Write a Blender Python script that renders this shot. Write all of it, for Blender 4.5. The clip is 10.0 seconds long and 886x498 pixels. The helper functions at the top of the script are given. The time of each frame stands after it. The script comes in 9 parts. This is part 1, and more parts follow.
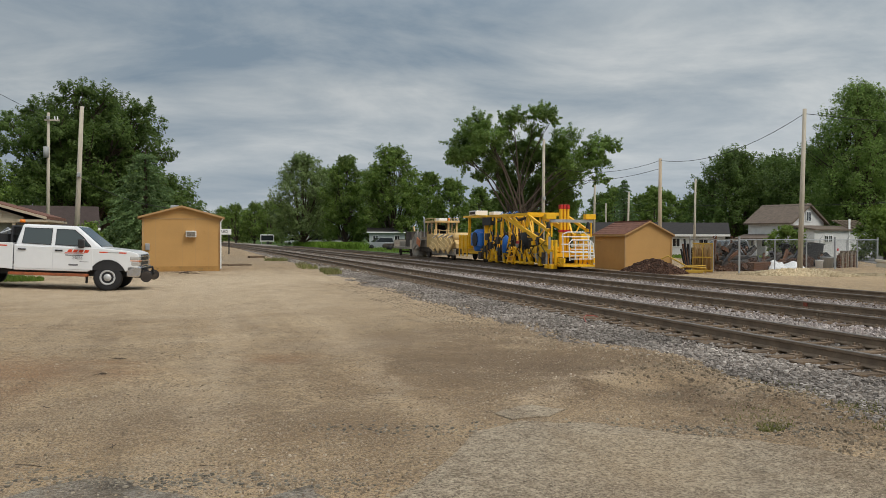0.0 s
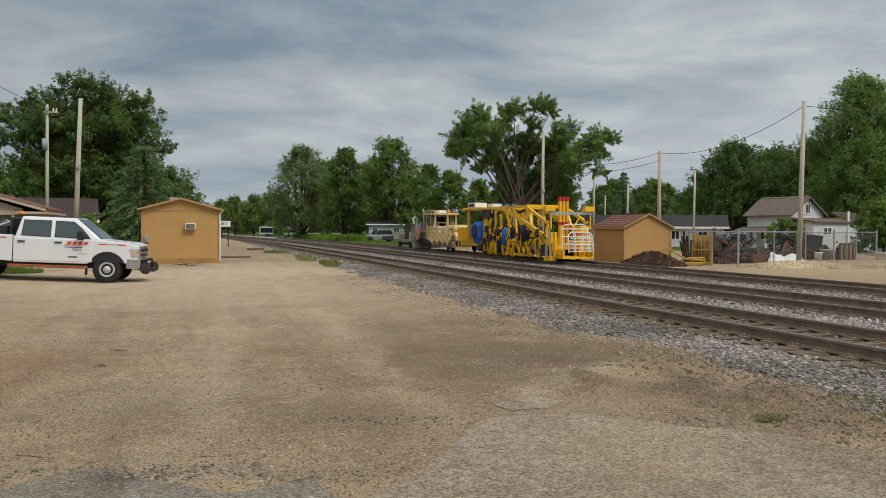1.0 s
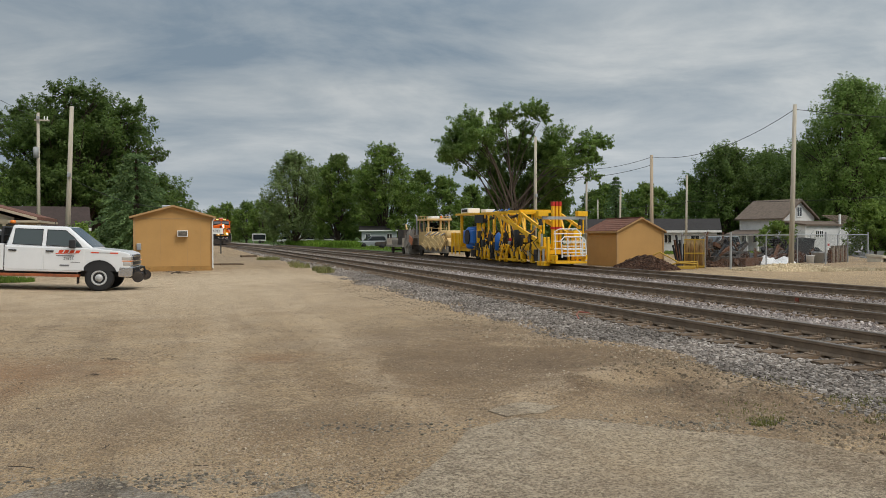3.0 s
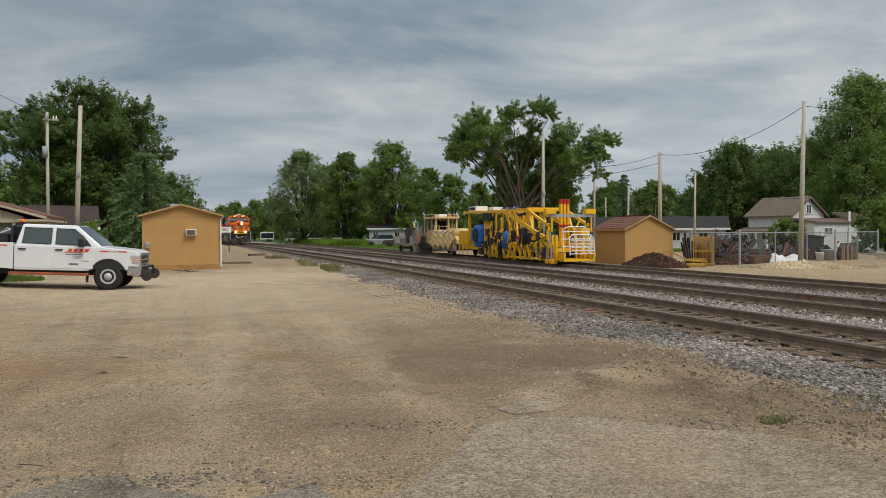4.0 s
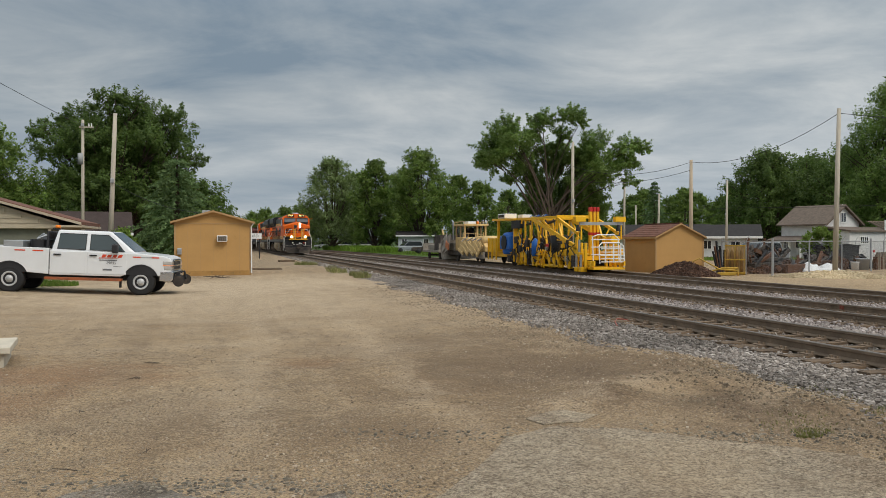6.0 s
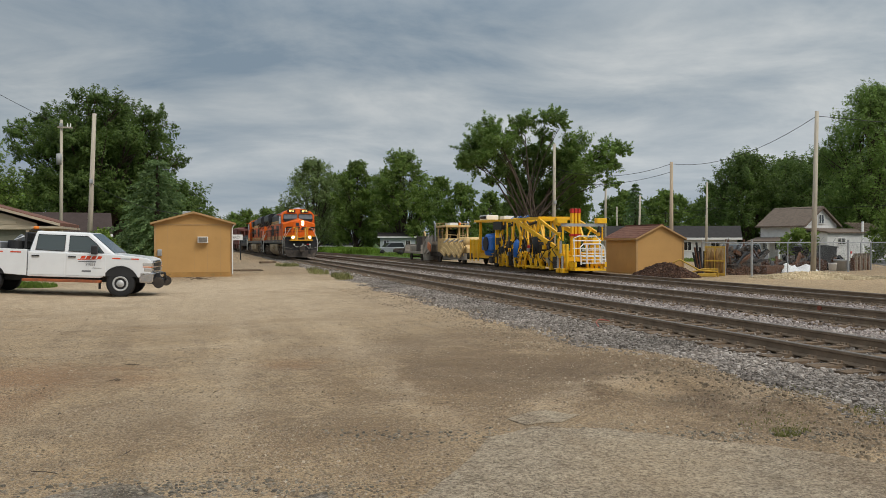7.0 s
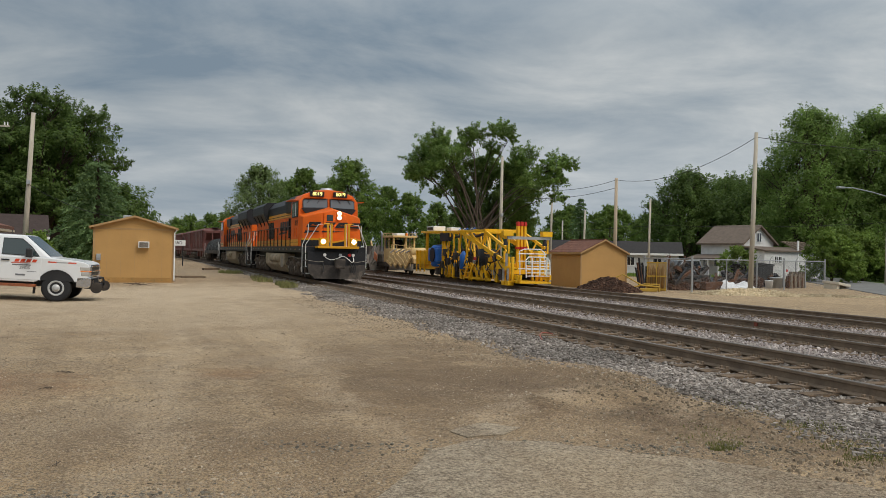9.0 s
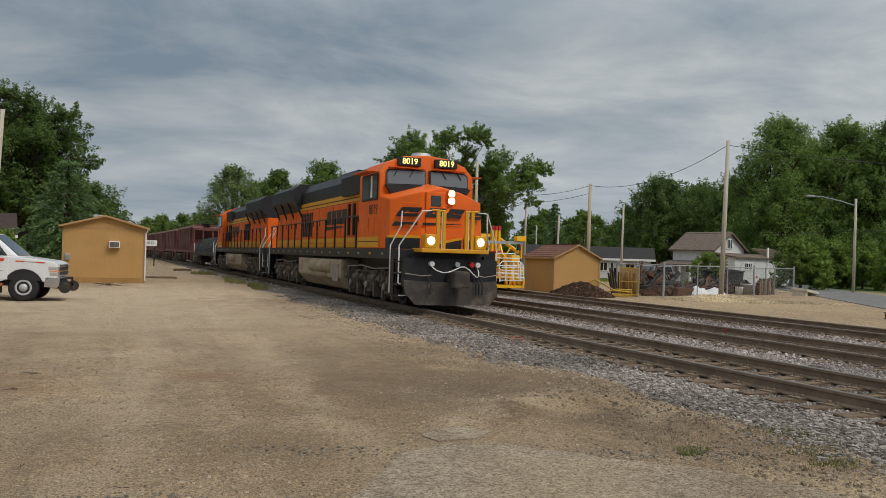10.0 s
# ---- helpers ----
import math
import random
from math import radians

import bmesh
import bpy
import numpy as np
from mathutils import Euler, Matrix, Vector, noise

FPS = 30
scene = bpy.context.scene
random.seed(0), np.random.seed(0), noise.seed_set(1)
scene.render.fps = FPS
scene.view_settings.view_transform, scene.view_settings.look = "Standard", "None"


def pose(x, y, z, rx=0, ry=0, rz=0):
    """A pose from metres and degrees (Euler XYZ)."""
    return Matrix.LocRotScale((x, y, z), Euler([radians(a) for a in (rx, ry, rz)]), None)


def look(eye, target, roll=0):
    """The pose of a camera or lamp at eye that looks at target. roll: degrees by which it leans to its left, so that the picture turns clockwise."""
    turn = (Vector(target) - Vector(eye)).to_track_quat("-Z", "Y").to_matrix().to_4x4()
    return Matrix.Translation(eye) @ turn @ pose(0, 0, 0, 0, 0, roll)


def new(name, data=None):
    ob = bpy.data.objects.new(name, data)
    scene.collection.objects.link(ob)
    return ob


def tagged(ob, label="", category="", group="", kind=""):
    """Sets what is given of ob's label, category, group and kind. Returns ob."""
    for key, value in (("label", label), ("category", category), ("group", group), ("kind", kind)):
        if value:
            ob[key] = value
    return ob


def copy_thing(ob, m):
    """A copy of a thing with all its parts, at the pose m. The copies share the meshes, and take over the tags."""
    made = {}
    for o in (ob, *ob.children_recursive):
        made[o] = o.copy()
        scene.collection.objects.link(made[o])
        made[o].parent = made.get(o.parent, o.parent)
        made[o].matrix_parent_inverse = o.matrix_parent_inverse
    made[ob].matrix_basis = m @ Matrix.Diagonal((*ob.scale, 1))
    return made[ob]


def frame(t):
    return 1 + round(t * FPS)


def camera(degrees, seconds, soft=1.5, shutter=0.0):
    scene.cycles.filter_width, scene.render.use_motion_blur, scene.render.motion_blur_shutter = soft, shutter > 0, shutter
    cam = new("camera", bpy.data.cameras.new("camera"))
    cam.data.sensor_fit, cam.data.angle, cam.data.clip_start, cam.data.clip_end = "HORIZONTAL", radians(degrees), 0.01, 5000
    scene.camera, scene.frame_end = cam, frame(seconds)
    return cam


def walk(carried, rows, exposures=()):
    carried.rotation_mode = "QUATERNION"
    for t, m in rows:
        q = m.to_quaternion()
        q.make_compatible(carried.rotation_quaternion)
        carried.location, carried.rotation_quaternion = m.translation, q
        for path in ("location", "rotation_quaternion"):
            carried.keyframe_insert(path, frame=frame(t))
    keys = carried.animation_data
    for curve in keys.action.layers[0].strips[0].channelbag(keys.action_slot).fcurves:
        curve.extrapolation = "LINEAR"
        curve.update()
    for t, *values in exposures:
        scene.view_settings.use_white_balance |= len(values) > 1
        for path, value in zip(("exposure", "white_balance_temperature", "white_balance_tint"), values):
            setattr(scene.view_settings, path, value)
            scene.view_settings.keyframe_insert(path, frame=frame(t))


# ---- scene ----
cam = camera(56.0, 10.0, soft=0.78)
# seconds, place, turn: a hand-held camera that pans while the train comes in
PATH = [
    (0.0, 0.000, -0.000, 1.620, 89.22, -0.20, -16.95),
    (0.5, 0.002, -0.016, 1.621, 88.97, -0.23, -17.16),
    (1.0, -0.004, -0.009, 1.617, 88.69, -0.22, -17.00),
    (1.5, 0.008, 0.002, 1.616, 89.25, -0.09, -17.09),
    (2.0, 0.009, 0.002, 1.618, 89.70, 0.02, -17.35),
    (2.5, -0.003, -0.010, 1.621, 89.29, 0.15, -17.59),
    (4.0, -0.002, 0.021, 1.615, 88.95, 0.33, -16.95),
    (4.5, -0.011, 0.016, 1.620, 88.96, -0.10, -16.23),
    (5.0, -0.007, 0.031, 1.627, 89.04, -0.22, -14.97),
    (6.5, -0.007, 0.027, 1.630, 89.56, 0.35, -15.23),
    (7.0, -0.013, 0.013, 1.627, 89.53, 0.07, -16.22),
    (7.5, -0.013, 0.010, 1.627, 89.48, -0.11, -16.97),
    (8.0, -0.007, 0.006, 1.634, 89.58, -0.26, -18.10),
    (8.5, 0.004, 0.014, 1.633, 89.95, -0.62, -18.98),
    (9.0, 0.002, 0.021, 1.633, 90.29, -1.13, -19.88),
    (9.5, 0.005, 0.010, 1.636, 90.52, -1.52, -21.30),
    (10.0, 0.012, 0.014, 1.638, 90.56, -1.76, -21.65),
]
walk(cam, [(t, pose(x, y, z, rx, ry, rz)) for t, x, y, z, rx, ry, rz in PATH], exposures=((0.0, 0.0, 6640, 10), (8.4, 0.0, 6640, 10), (9.4, -0.13, 6640, 10), (10.0, -0.14, 6640, 10)))

# ---- light: an overcast afternoon ----
SUN_AZ, SUN_EL = 150.0, 50.0
world = bpy.data.worlds.new("overcast_sky")
scene.world = world
world.use_nodes = True


def sky_nodes():
    nt = world.node_tree
    nt.nodes.clear()
    N = nt.nodes.new
    L = nt.links.new
    out = N("ShaderNodeOutputWorld")
    co = N("ShaderNodeTexCoord")
    sep = N("ShaderNodeSeparateXYZ")
    L(co.outputs["Generated"], sep.inputs[0])
    zz = N("ShaderNodeMath"); zz.operation = "MAXIMUM"; zz.inputs[1].default_value = 0.0
    L(sep.outputs[2], zz.inputs[0])
    za = N("ShaderNodeMath"); za.operation = "ADD"; za.inputs[1].default_value = 0.16
    L(zz.outputs[0], za.inputs[0])
    dx = N("ShaderNodeMath"); dx.operation = "DIVIDE"
    dy = N("ShaderNodeMath"); dy.operation = "DIVIDE"
    L(sep.outputs[0], dx.inputs[0]); L(za.outputs[0], dx.inputs[1])
    L(sep.outputs[1], dy.inputs[0]); L(za.outputs[0], dy.inputs[1])
    plane = N("ShaderNodeCombineXYZ")
    L(dx.outputs[0], plane.inputs[0]); L(dy.outputs[0], plane.inputs[1])

    def cloud(scale, detail, rough, rot, stretch, shift):
        mp = N("ShaderNodeMapping")
        mp.inputs["Rotation"].default_value = (0, 0, radians(rot))
        mp.inputs["Scale"].default_value = (stretch, 1, 1)
        mp.inputs["Location"].default_value = shift
        L(plane.outputs[0], mp.inputs[0])
        no = N("ShaderNodeTexNoise")
        no.inputs["Scale"].default_value = scale
        no.inputs["Detail"].default_value = detail
        no.inputs["Roughness"].default_value = rough
        no.inputs["Distortion"].default_value = 0.35
        L(mp.outputs[0], no.inputs["Vector"])
        return no.outputs["Fac"]

    big = cloud(0.42, 4, 0.55, 24, 0.9, (3.1, 1.7, 0))
    fine = cloud(1.5, 9, 0.6, 20, 0.8, (0.4, 5.2, 0))
    mix = N("ShaderNodeMix"); mix.data_type = "FLOAT"; mix.inputs[0].default_value = 0.45
    L(big, mix.inputs[2]); L(fine, mix.inputs[3])
    ramp = N("ShaderNodeValToRGB")
    el = ramp.color_ramp.elements
    el[0].position, el[0].color = 0.37, (0.185, 0.245, 0.308, 1)
    el[1].position, el[1].color = 0.63, (0.58, 0.60, 0.60, 1)
    mid = el.new(0.49); mid.color = (0.34, 0.385, 0.42, 1)
    L(mix.outputs[0], ramp.inputs[0])
    # thicker, bluer layer towards the horizon
    haze = N("ShaderNodeMapRange")
    haze.inputs[1].default_value, haze.inputs[2].default_value = 0.0, 0.17
    haze.inputs[3].default_value, haze.inputs[4].default_value = 0.6, 0.0
    L(sep.outputs[2], haze.inputs[0])
    veil = N("ShaderNodeMix"); veil.data_type = "RGBA"
    L(haze.outputs[0], veil.inputs[0]); L(ramp.outputs[0], veil.inputs[6])
    veil.inputs[7].default_value = (0.30, 0.365, 0.44, 1)
    # a cloud deck is brighter overhead than at the rim
    lift = N("ShaderNodeMapRange")
    lift.inputs[1].default_value, lift.inputs[2].default_value = 0.25, 0.9
    lift.inputs[3].default_value, lift.inputs[4].default_value = 1.0, 2.0
    L(sep.outputs[2], lift.inputs[0])
    clouds = N("ShaderNodeBackground")
    # and brighter towards the veiled sun
    ward = N("ShaderNodeVectorMath"); ward.operation = "DOT_PRODUCT"
    L(co.outputs["Generated"], ward.inputs[0])
    ward.inputs[1].default_value = (0.85, -0.35, 0.4)
    side = N("ShaderNodeMapRange")
    side.inputs[1].default_value, side.inputs[2].default_value = -0.4, 0.8
    side.inputs[3].default_value, side.inputs[4].default_value = 1.10, 1.30
    L(ward.outputs["Value"], side.inputs[0])
    both_ways = N("ShaderNodeMath"); both_ways.operation = "MULTIPLY"
    L(lift.outputs[0], both_ways.inputs[0]); L(side.outputs[0], both_ways.inputs[1])
    L(veil.outputs[2], clouds.inputs[0]); L(both_ways.outputs[0], clouds.inputs[1])
    sky = N("ShaderNodeTexSky")
    sky.sky_type = "NISHITA"
    sky.sun_disc = False
    sky.sun_elevation, sky.sun_rotation = radians(SUN_EL), radians(SUN_AZ)
    clear = N("ShaderNodeBackground")
    clear.inputs[1].default_value = 0.05
    L(sky.outputs[0], clear.inputs[0])
    both = N("ShaderNodeMixShader")
    both.inputs[0].default_value = 0.94
    L(clear.outputs[0], both.inputs[1]); L(clouds.outputs[0], both.inputs[2])
    L(both.outputs[0], out.inputs[0])


sky_nodes()
sun = new("sun", bpy.data.lights.new("sun", "SUN"))
sun.data.energy, sun.data.angle, sun.data.color = 1.9, radians(25), (1.0, 0.95, 0.87)
az, elv = radians(SUN_AZ), radians(SUN_EL)
sun.matrix_world = look((0, 0, 60), (-math.sin(az) * math.cos(elv), -math.cos(az) * math.cos(elv), 60 - math.sin(elv)))

# ---- materials ----
MATS = {}


def mat(name, col, rough=0.6, metal=0.0, var=0.18, scale=2.5, bump=0.15, bscale=45.0, dirt=None, amount=0.0, dscale=3.0, spec=0.4,
        stretch=(1, 1, 1), rand=0.0):
    """A surface with tone variation at two scales, optional dirt or rust in blotches, and fine relief."""
    if name in MATS:
        return MATS[name]
    m = bpy.data.materials.new(name)
    m.use_nodes = True
    nt = m.node_tree
    N, L = nt.nodes.new, nt.links.new
    b = nt.nodes["Principled BSDF"]
    co = N("ShaderNodeTexCoord")
    mp = N("ShaderNodeMapping")
    mp.inputs["Scale"].default_value = stretch
    L(co.outputs["Object"], mp.inputs[0])

    def noise_fac(s, detail=4.0, rg=0.6):
        n = N("ShaderNodeTexNoise")
        n.inputs["Scale"].default_value, n.inputs["Detail"].default_value, n.inputs["Roughness"].default_value = s, detail, rg
        L(mp.outputs[0], n.inputs["Vector"])
        return n.outputs["Fac"]

    def mixed(fac, a, c):
        x = N("ShaderNodeMix")
        x.data_type = "RGBA"
        for sock, v in ((x.inputs[0], fac), (x.inputs[6], a), (x.inputs[7], c)):
            if isinstance(v, (int, float)):
                sock.default_value = v
            elif isinstance(v, tuple):
                sock.default_value = (*v[:3], 1)
            else:
                L(v, sock)
        return x.outputs[2]

    def ranged(fac, lo, hi, a=0.0, c=1.0):
        r = N("ShaderNodeMapRange")
        r.inputs[1].default_value, r.inputs[2].default_value, r.inputs[3].default_value, r.inputs[4].default_value = lo, hi, a, c
        L(fac, r.inputs[0])
        return r.outputs[0]

    lo = tuple(c * (1 - var) for c in col)
    hi = tuple(min(1, c * (1 + var)) for c in col)
    base = mixed(ranged(noise_fac(scale), 0.3, 0.7), lo, hi)
    fine = noise_fac(bscale, 5, 0.65)
    base = mixed(ranged(fine, 0.35, 0.65, 0.0, 0.35 * min(1, var * 3)), base, tuple(c * 0.55 for c in col))
    if rand:
        oi = N("ShaderNodeObjectInfo")
        base = mixed(ranged(oi.outputs["Random"], 0, 1, 0, rand), base, tuple(c * 0.35 for c in col))
    if dirt:
        d = ranged(noise_fac(dscale, 8, 0.7), 0.62 - 0.35 * amount, 0.72 - 0.2 * amount, 0, min(1, 0.4 + amount))
        base = mixed(d, base, dirt)
        L(ranged(d, 0, 1, rough, min(1, rough + 0.25)), b.inputs["Roughness"])
    else:
        L(ranged(noise_fac(scale * 3), 0.3, 0.7, max(0.02, rough - 0.07), min(1, rough + 0.07)), b.inputs["Roughness"])
    L(base, b.inputs["Base Color"])
    b.inputs["Metallic"].default_value = metal
    b.inputs["Specular IOR Level"].default_value = spec
    if bump:
        bp = N("ShaderNodeBump")
        bp.inputs["Strength"].default_value, bp.inputs["Distance"].default_value = bump, 0.02
        L(fine, bp.inputs["Height"])
        L(bp.outputs[0], b.inputs["Normal"])
    MATS[name] = m
    return m


def glow(name, col, strength):
    m = bpy.data.materials.new(name)
    m.use_nodes = True
    b = m.node_tree.nodes["Principled BSDF"]
    b.inputs["Base Color"].default_value = (*col, 1)
    b.inputs["Emission Color"].default_value = (*col, 1)
    b.inputs["Emission Strength"].default_value = strength
    return m


def island(name, a, c, rough=0.9, extra=None, translucent=0.0):
    """For stones and leaves: tone picked piece by piece between two colours, with a few of a third."""
    m = bpy.data.materials.new(name)
    m.use_nodes = True
    nt = m.node_tree
    N, L = nt.nodes.new, nt.links.new
    b = nt.nodes["Principled BSDF"]
    g = N("ShaderNodeNewGeometry")
    r = N("ShaderNodeValToRGB")
    r.color_ramp.elements[0].color, r.color_ramp.elements[1].color = (*a, 1), (*c, 1)
    if extra:
        e = r.color_ramp.elements.new(0.9)
        e.color = (*c, 1)
        r.color_ramp.elements[-1].color = (*extra, 1)
    L(g.outputs["Random Per Island"], r.inputs[0])
    big = N("ShaderNodeTexNoise")
    big.inputs["Scale"].default_value, big.inputs["Detail"].default_value = 0.45, 3
    L(g.outputs["Position"], big.inputs["Vector"])
    mr = N("ShaderNodeMapRange")
    mr.inputs[1].default_value, mr.inputs[2].default_value, mr.inputs[3].default_value, mr.inputs[4].default_value = 0.3, 0.7, 0.65, 1.3
    L(big.outputs["Fac"], mr.inputs[0])
    mu = N("ShaderNodeVectorMath")
    mu.operation = "SCALE"
    L(r.outputs[0], mu.inputs[0])
    L(mr.outputs[0], mu.inputs["Scale"])
    L(mu.outputs[0], b.inputs["Base Color"])
    b.inputs["Roughness"].default_value = rough
    b.inputs["Specular IOR Level"].default_value = 0.25
    if translucent:
        tr = N("ShaderNodeBsdfTranslucent")
        L(mu.outputs[0], tr.inputs[0])
        ms = N("ShaderNodeMixShader")
        ms.inputs[0].default_value = translucent
        L(b.outputs[0], ms.inputs[1])
        L(tr.outputs[0], ms.inputs[2])
        L(ms.outputs[0], nt.nodes["Material Output"].inputs[0])
    return m


def glass(name, tint, rough=0.05):
    m = bpy.data.materials.new(name)
    m.use_nodes = True
    b = m.node_tree.nodes["Principled BSDF"]
    b.inputs["Base Color"].default_value = (*tint, 1)
    b.inputs["Roughness"].default_value = rough
    b.inputs["Specular IOR Level"].default_value = 0.8
    return m


def ground_material(name, tan, pale, grey, blotches, tracks=()):
    """Packed sandy yard: tan dust, grey gravel patches, rusty and dark stains, fine crushed stone, wheel ruts; grass further off."""
    m = bpy.data.materials.new(name)
    m.use_nodes = True
    nt = m.node_tree
    N, L = nt.nodes.new, nt.links.new
    b = nt.nodes["Principled BSDF"]
    g = N("ShaderNodeNewGeometry")
    sep = N("ShaderNodeSeparateXYZ")
    L(g.outputs["Position"], sep.inputs[0])

    def nz(s, detail=4, rg=0.6, stretch=(1, 1, 1), rot=0, shift=(0, 0, 0)):
        mp = N("ShaderNodeMapping")
        mp.inputs["Scale"].default_value, mp.inputs["Rotation"].default_value = stretch, (0, 0, radians(rot))
        mp.inputs["Location"].default_value = shift
        L(g.outputs["Position"], mp.inputs[0])
        n = N("ShaderNodeTexNoise")
        n.inputs["Scale"].default_value, n.inputs["Detail"].default_value, n.inputs["Roughness"].default_value = s, detail, rg
        L(mp.outputs[0], n.inputs["Vector"])
        return n.outputs["Fac"]

    def rg(fac, lo, hi, a=0.0, c=1.0):
        r = N("ShaderNodeMapRange")
        r.inputs[1].default_value, r.inputs[2].default_value, r.inputs[3].default_value, r.inputs[4].default_value = lo, hi, a, c
        L(fac, r.inputs[0])
        return r.outputs[0]

    def mx(fac, a, c):
        x = N("ShaderNodeMix")
        x.data_type = "RGBA"
        L(fac, x.inputs[0])
        for sock, v in ((x.inputs[6], a), (x.inputs[7], c)):
            if isinstance(v, tuple):
                sock.default_value = (*v, 1)
            else:
                L(v, sock)
        return x.outputs[2]

    def times(a, c):
        x = N("ShaderNodeMath")
        x.operation = "MULTIPLY"
        L(a, x.inputs[0])
        L(c, x.inputs[1])
        return x.outputs[0]

    def spot(x, y, r, wob=0.6):
        """A blotch round a place, its rim broken up by noise."""
        d = N("ShaderNodeVectorMath")
        d.operation = "DISTANCE"
        L(g.outputs["Position"], d.inputs[0])
        d.inputs[1].default_value = (x, y, 0)
        add = N("ShaderNodeMath")
        add.operation = "MULTIPLY_ADD"
        L(nz(1.1, 6, 0.65), add.inputs[0])
        add.inputs[1].default_value = r * wob * 4
        add.inputs[2].default_value = -r * wob * 2
        s = N("ShaderNodeMath")
        L(d.outputs["Value"], s.inputs[0])
        L(add.outputs[0], s.inputs[1])
        return rg(s.outputs[0], r * 0.35, r * 1.25, 1, 0)

    def rut(x0, y0, x1, y1, r):
        """A wheel track along a line, with a wavering rim and soft ends."""
        ln = math.hypot(x1 - x0, y1 - y0)
        mp = N("ShaderNodeMapping")
        mp.vector_type = "TEXTURE"
        mp.inputs["Location"].default_value = (x0, y0, 0)
        mp.inputs["Rotation"].default_value = (0, 0, math.atan2(y1 - y0, x1 - x0))
        L(g.outputs["Position"], mp.inputs[0])
        sp = N("ShaderNodeSeparateXYZ")
        L(mp.outputs[0], sp.inputs[0])
        wv = N("ShaderNodeMath")
        wv.operation = "MULTIPLY_ADD"
        L(nz(0.9, 6, 0.7, shift=(x0 * 3, 0, 0)), wv.inputs[0])
        wv.inputs[1].default_value = r * 9
        wv.inputs[2].default_value = -r * 4.5
        ad = N("ShaderNodeMath")
        L(sp.outputs[1], ad.inputs[0])
        L(wv.outputs[0], ad.inputs[1])
        ab = N("ShaderNodeMath")
        ab.operation = "ABSOLUTE"
        L(ad.outputs[0], ab.inputs[0])
        across = rg(ab.outputs[0], r * 0.3, r * 1.5, 1, 0)
        along = times(rg(sp.outputs[0], -0.12 * ln, 0.15 * ln, 0, 1), rg(sp.outputs[0], 0.8 * ln, 1.1 * ln, 1, 0))
        return times(across, along)

    col = mx(rg(nz(0.35, 5), 0.35, 0.65), tan, pale)
    col = mx(rg(nz(0.9, 6, 0.7, shift=(7, 3, 0)), 0.47, 0.68, 0, 0.7), col, grey)
    # wheel ruts that run from the foreground up towards the far end of the yard
    col = mx(rg(nz(1.5, 5, 0.6, stretch=(1.3, 0.07, 1), rot=-6), 0.5, 0.68, 0, 0.55), col, BROWN)
    col = mx(rg(nz(2.2, 5, 0.6, stretch=(1.6, 0.09, 1), rot=12, shift=(3, 0, 0)), 0.53, 0.7, 0, 0.4), col, pale)
    # crushed stone scattered through the surface
    v = N("ShaderNodeTexVoronoi")
    v.inputs["Scale"].default_value = 26
    L(g.outputs["Position"], v.inputs["Vector"])
    stone = times(rg(v.outputs["Distance"], 0.28, 0.42, 1, 0), rg(nz(0.8, 4), 0.4, 0.6, 0.35, 1.0))
    v2 = N("ShaderNodeTexVoronoi")
    v2.inputs["Scale"].default_value = 58
    L(g.outputs["Position"], v2.inputs["Vector"])
    chip = times(rg(v2.outputs["Distance"], 0.25, 0.45, 1, 0), rg(nz(1.7, 4, shift=(4, 9, 0)), 0.38, 0.6, 0.1, 0.75))
    g2 = N("ShaderNodeSeparateColor")
    L(v2.outputs["Color"], g2.inputs[0])
    gs = N("ShaderNodeSeparateColor")
    L(v.outputs["Color"], gs.inputs[0])
    col = mx(stone, col, mx(gs.outputs[0], (0.12, 0.09, 0.062), (0.60, 0.50, 0.375)))
    chips = mx(g2.outputs[1], (0.24, 0.175, 0.115), (0.72, 0.585, 0.43))
    grain = nz(42, 7, 0.85)
    coarse = nz(11, 6, 0.8)
    mid = nz(2.6, 7, 0.78, shift=(11, 2, 0))
    col = mx(rg(mid, 0.5, 0.66, 0, 0.5), col, (0.20, 0.148, 0.096))
    col = mx(rg(coarse, 0.46, 0.64, 0, 0.55), col, (0.15, 0.112, 0.075))
    col = mx(rg(coarse, 0.46, 0.3, 0, 0.5), col, (0.52, 0.42, 0.29))
    for x, y, r, c, k in blotches:
        k_node = N("ShaderNodeValue")
        k_node.outputs[0].default_value = k
        col = mx(times(times(spot(x, y, r), k_node.outputs[0]), rg(coarse, 0.25, 0.6, 0.55, 1.0)), col, c)
    for x0, y0, x1, y1, r, c, k in tracks:
        k_node = N("ShaderNodeValue")
        k_node.outputs[0].default_value = k
        col = mx(times(times(rut(x0, y0, x1, y1, r), k_node.outputs[0]), rg(mid, 0.36, 0.62, 0.05, 0.85)), col, c)
    col = mx(chip, col, chips)
    col = mx(rg(grain, 0.47, 0.58, 0, 0.75), col, (0.075, 0.055, 0.038))
    col = mx(rg(grain, 0.43, 0.32, 0, 0.7), col, (0.64, 0.53, 0.40))
    # grass away from the yard
    wob = N("ShaderNodeMath")
    wob.operation = "MULTIPLY_ADD"
    L(nz(0.25, 5), wob.inputs[0])
    wob.inputs[1].default_value = 14
    wob.inputs[2].default_value = -7

    def side(sock, at, width, up=True):
        s = N("ShaderNodeMath")
        L(sock, s.inputs[0])
        L(wob.outputs[0], s.inputs[1])
        return rg(s.outputs[0], at - width, at + width, 0 if up else 1, 1 if up else 0)

    far = times(side(sep.outputs[1], 78, 4), side(sep.outputs[0], 15, 2))
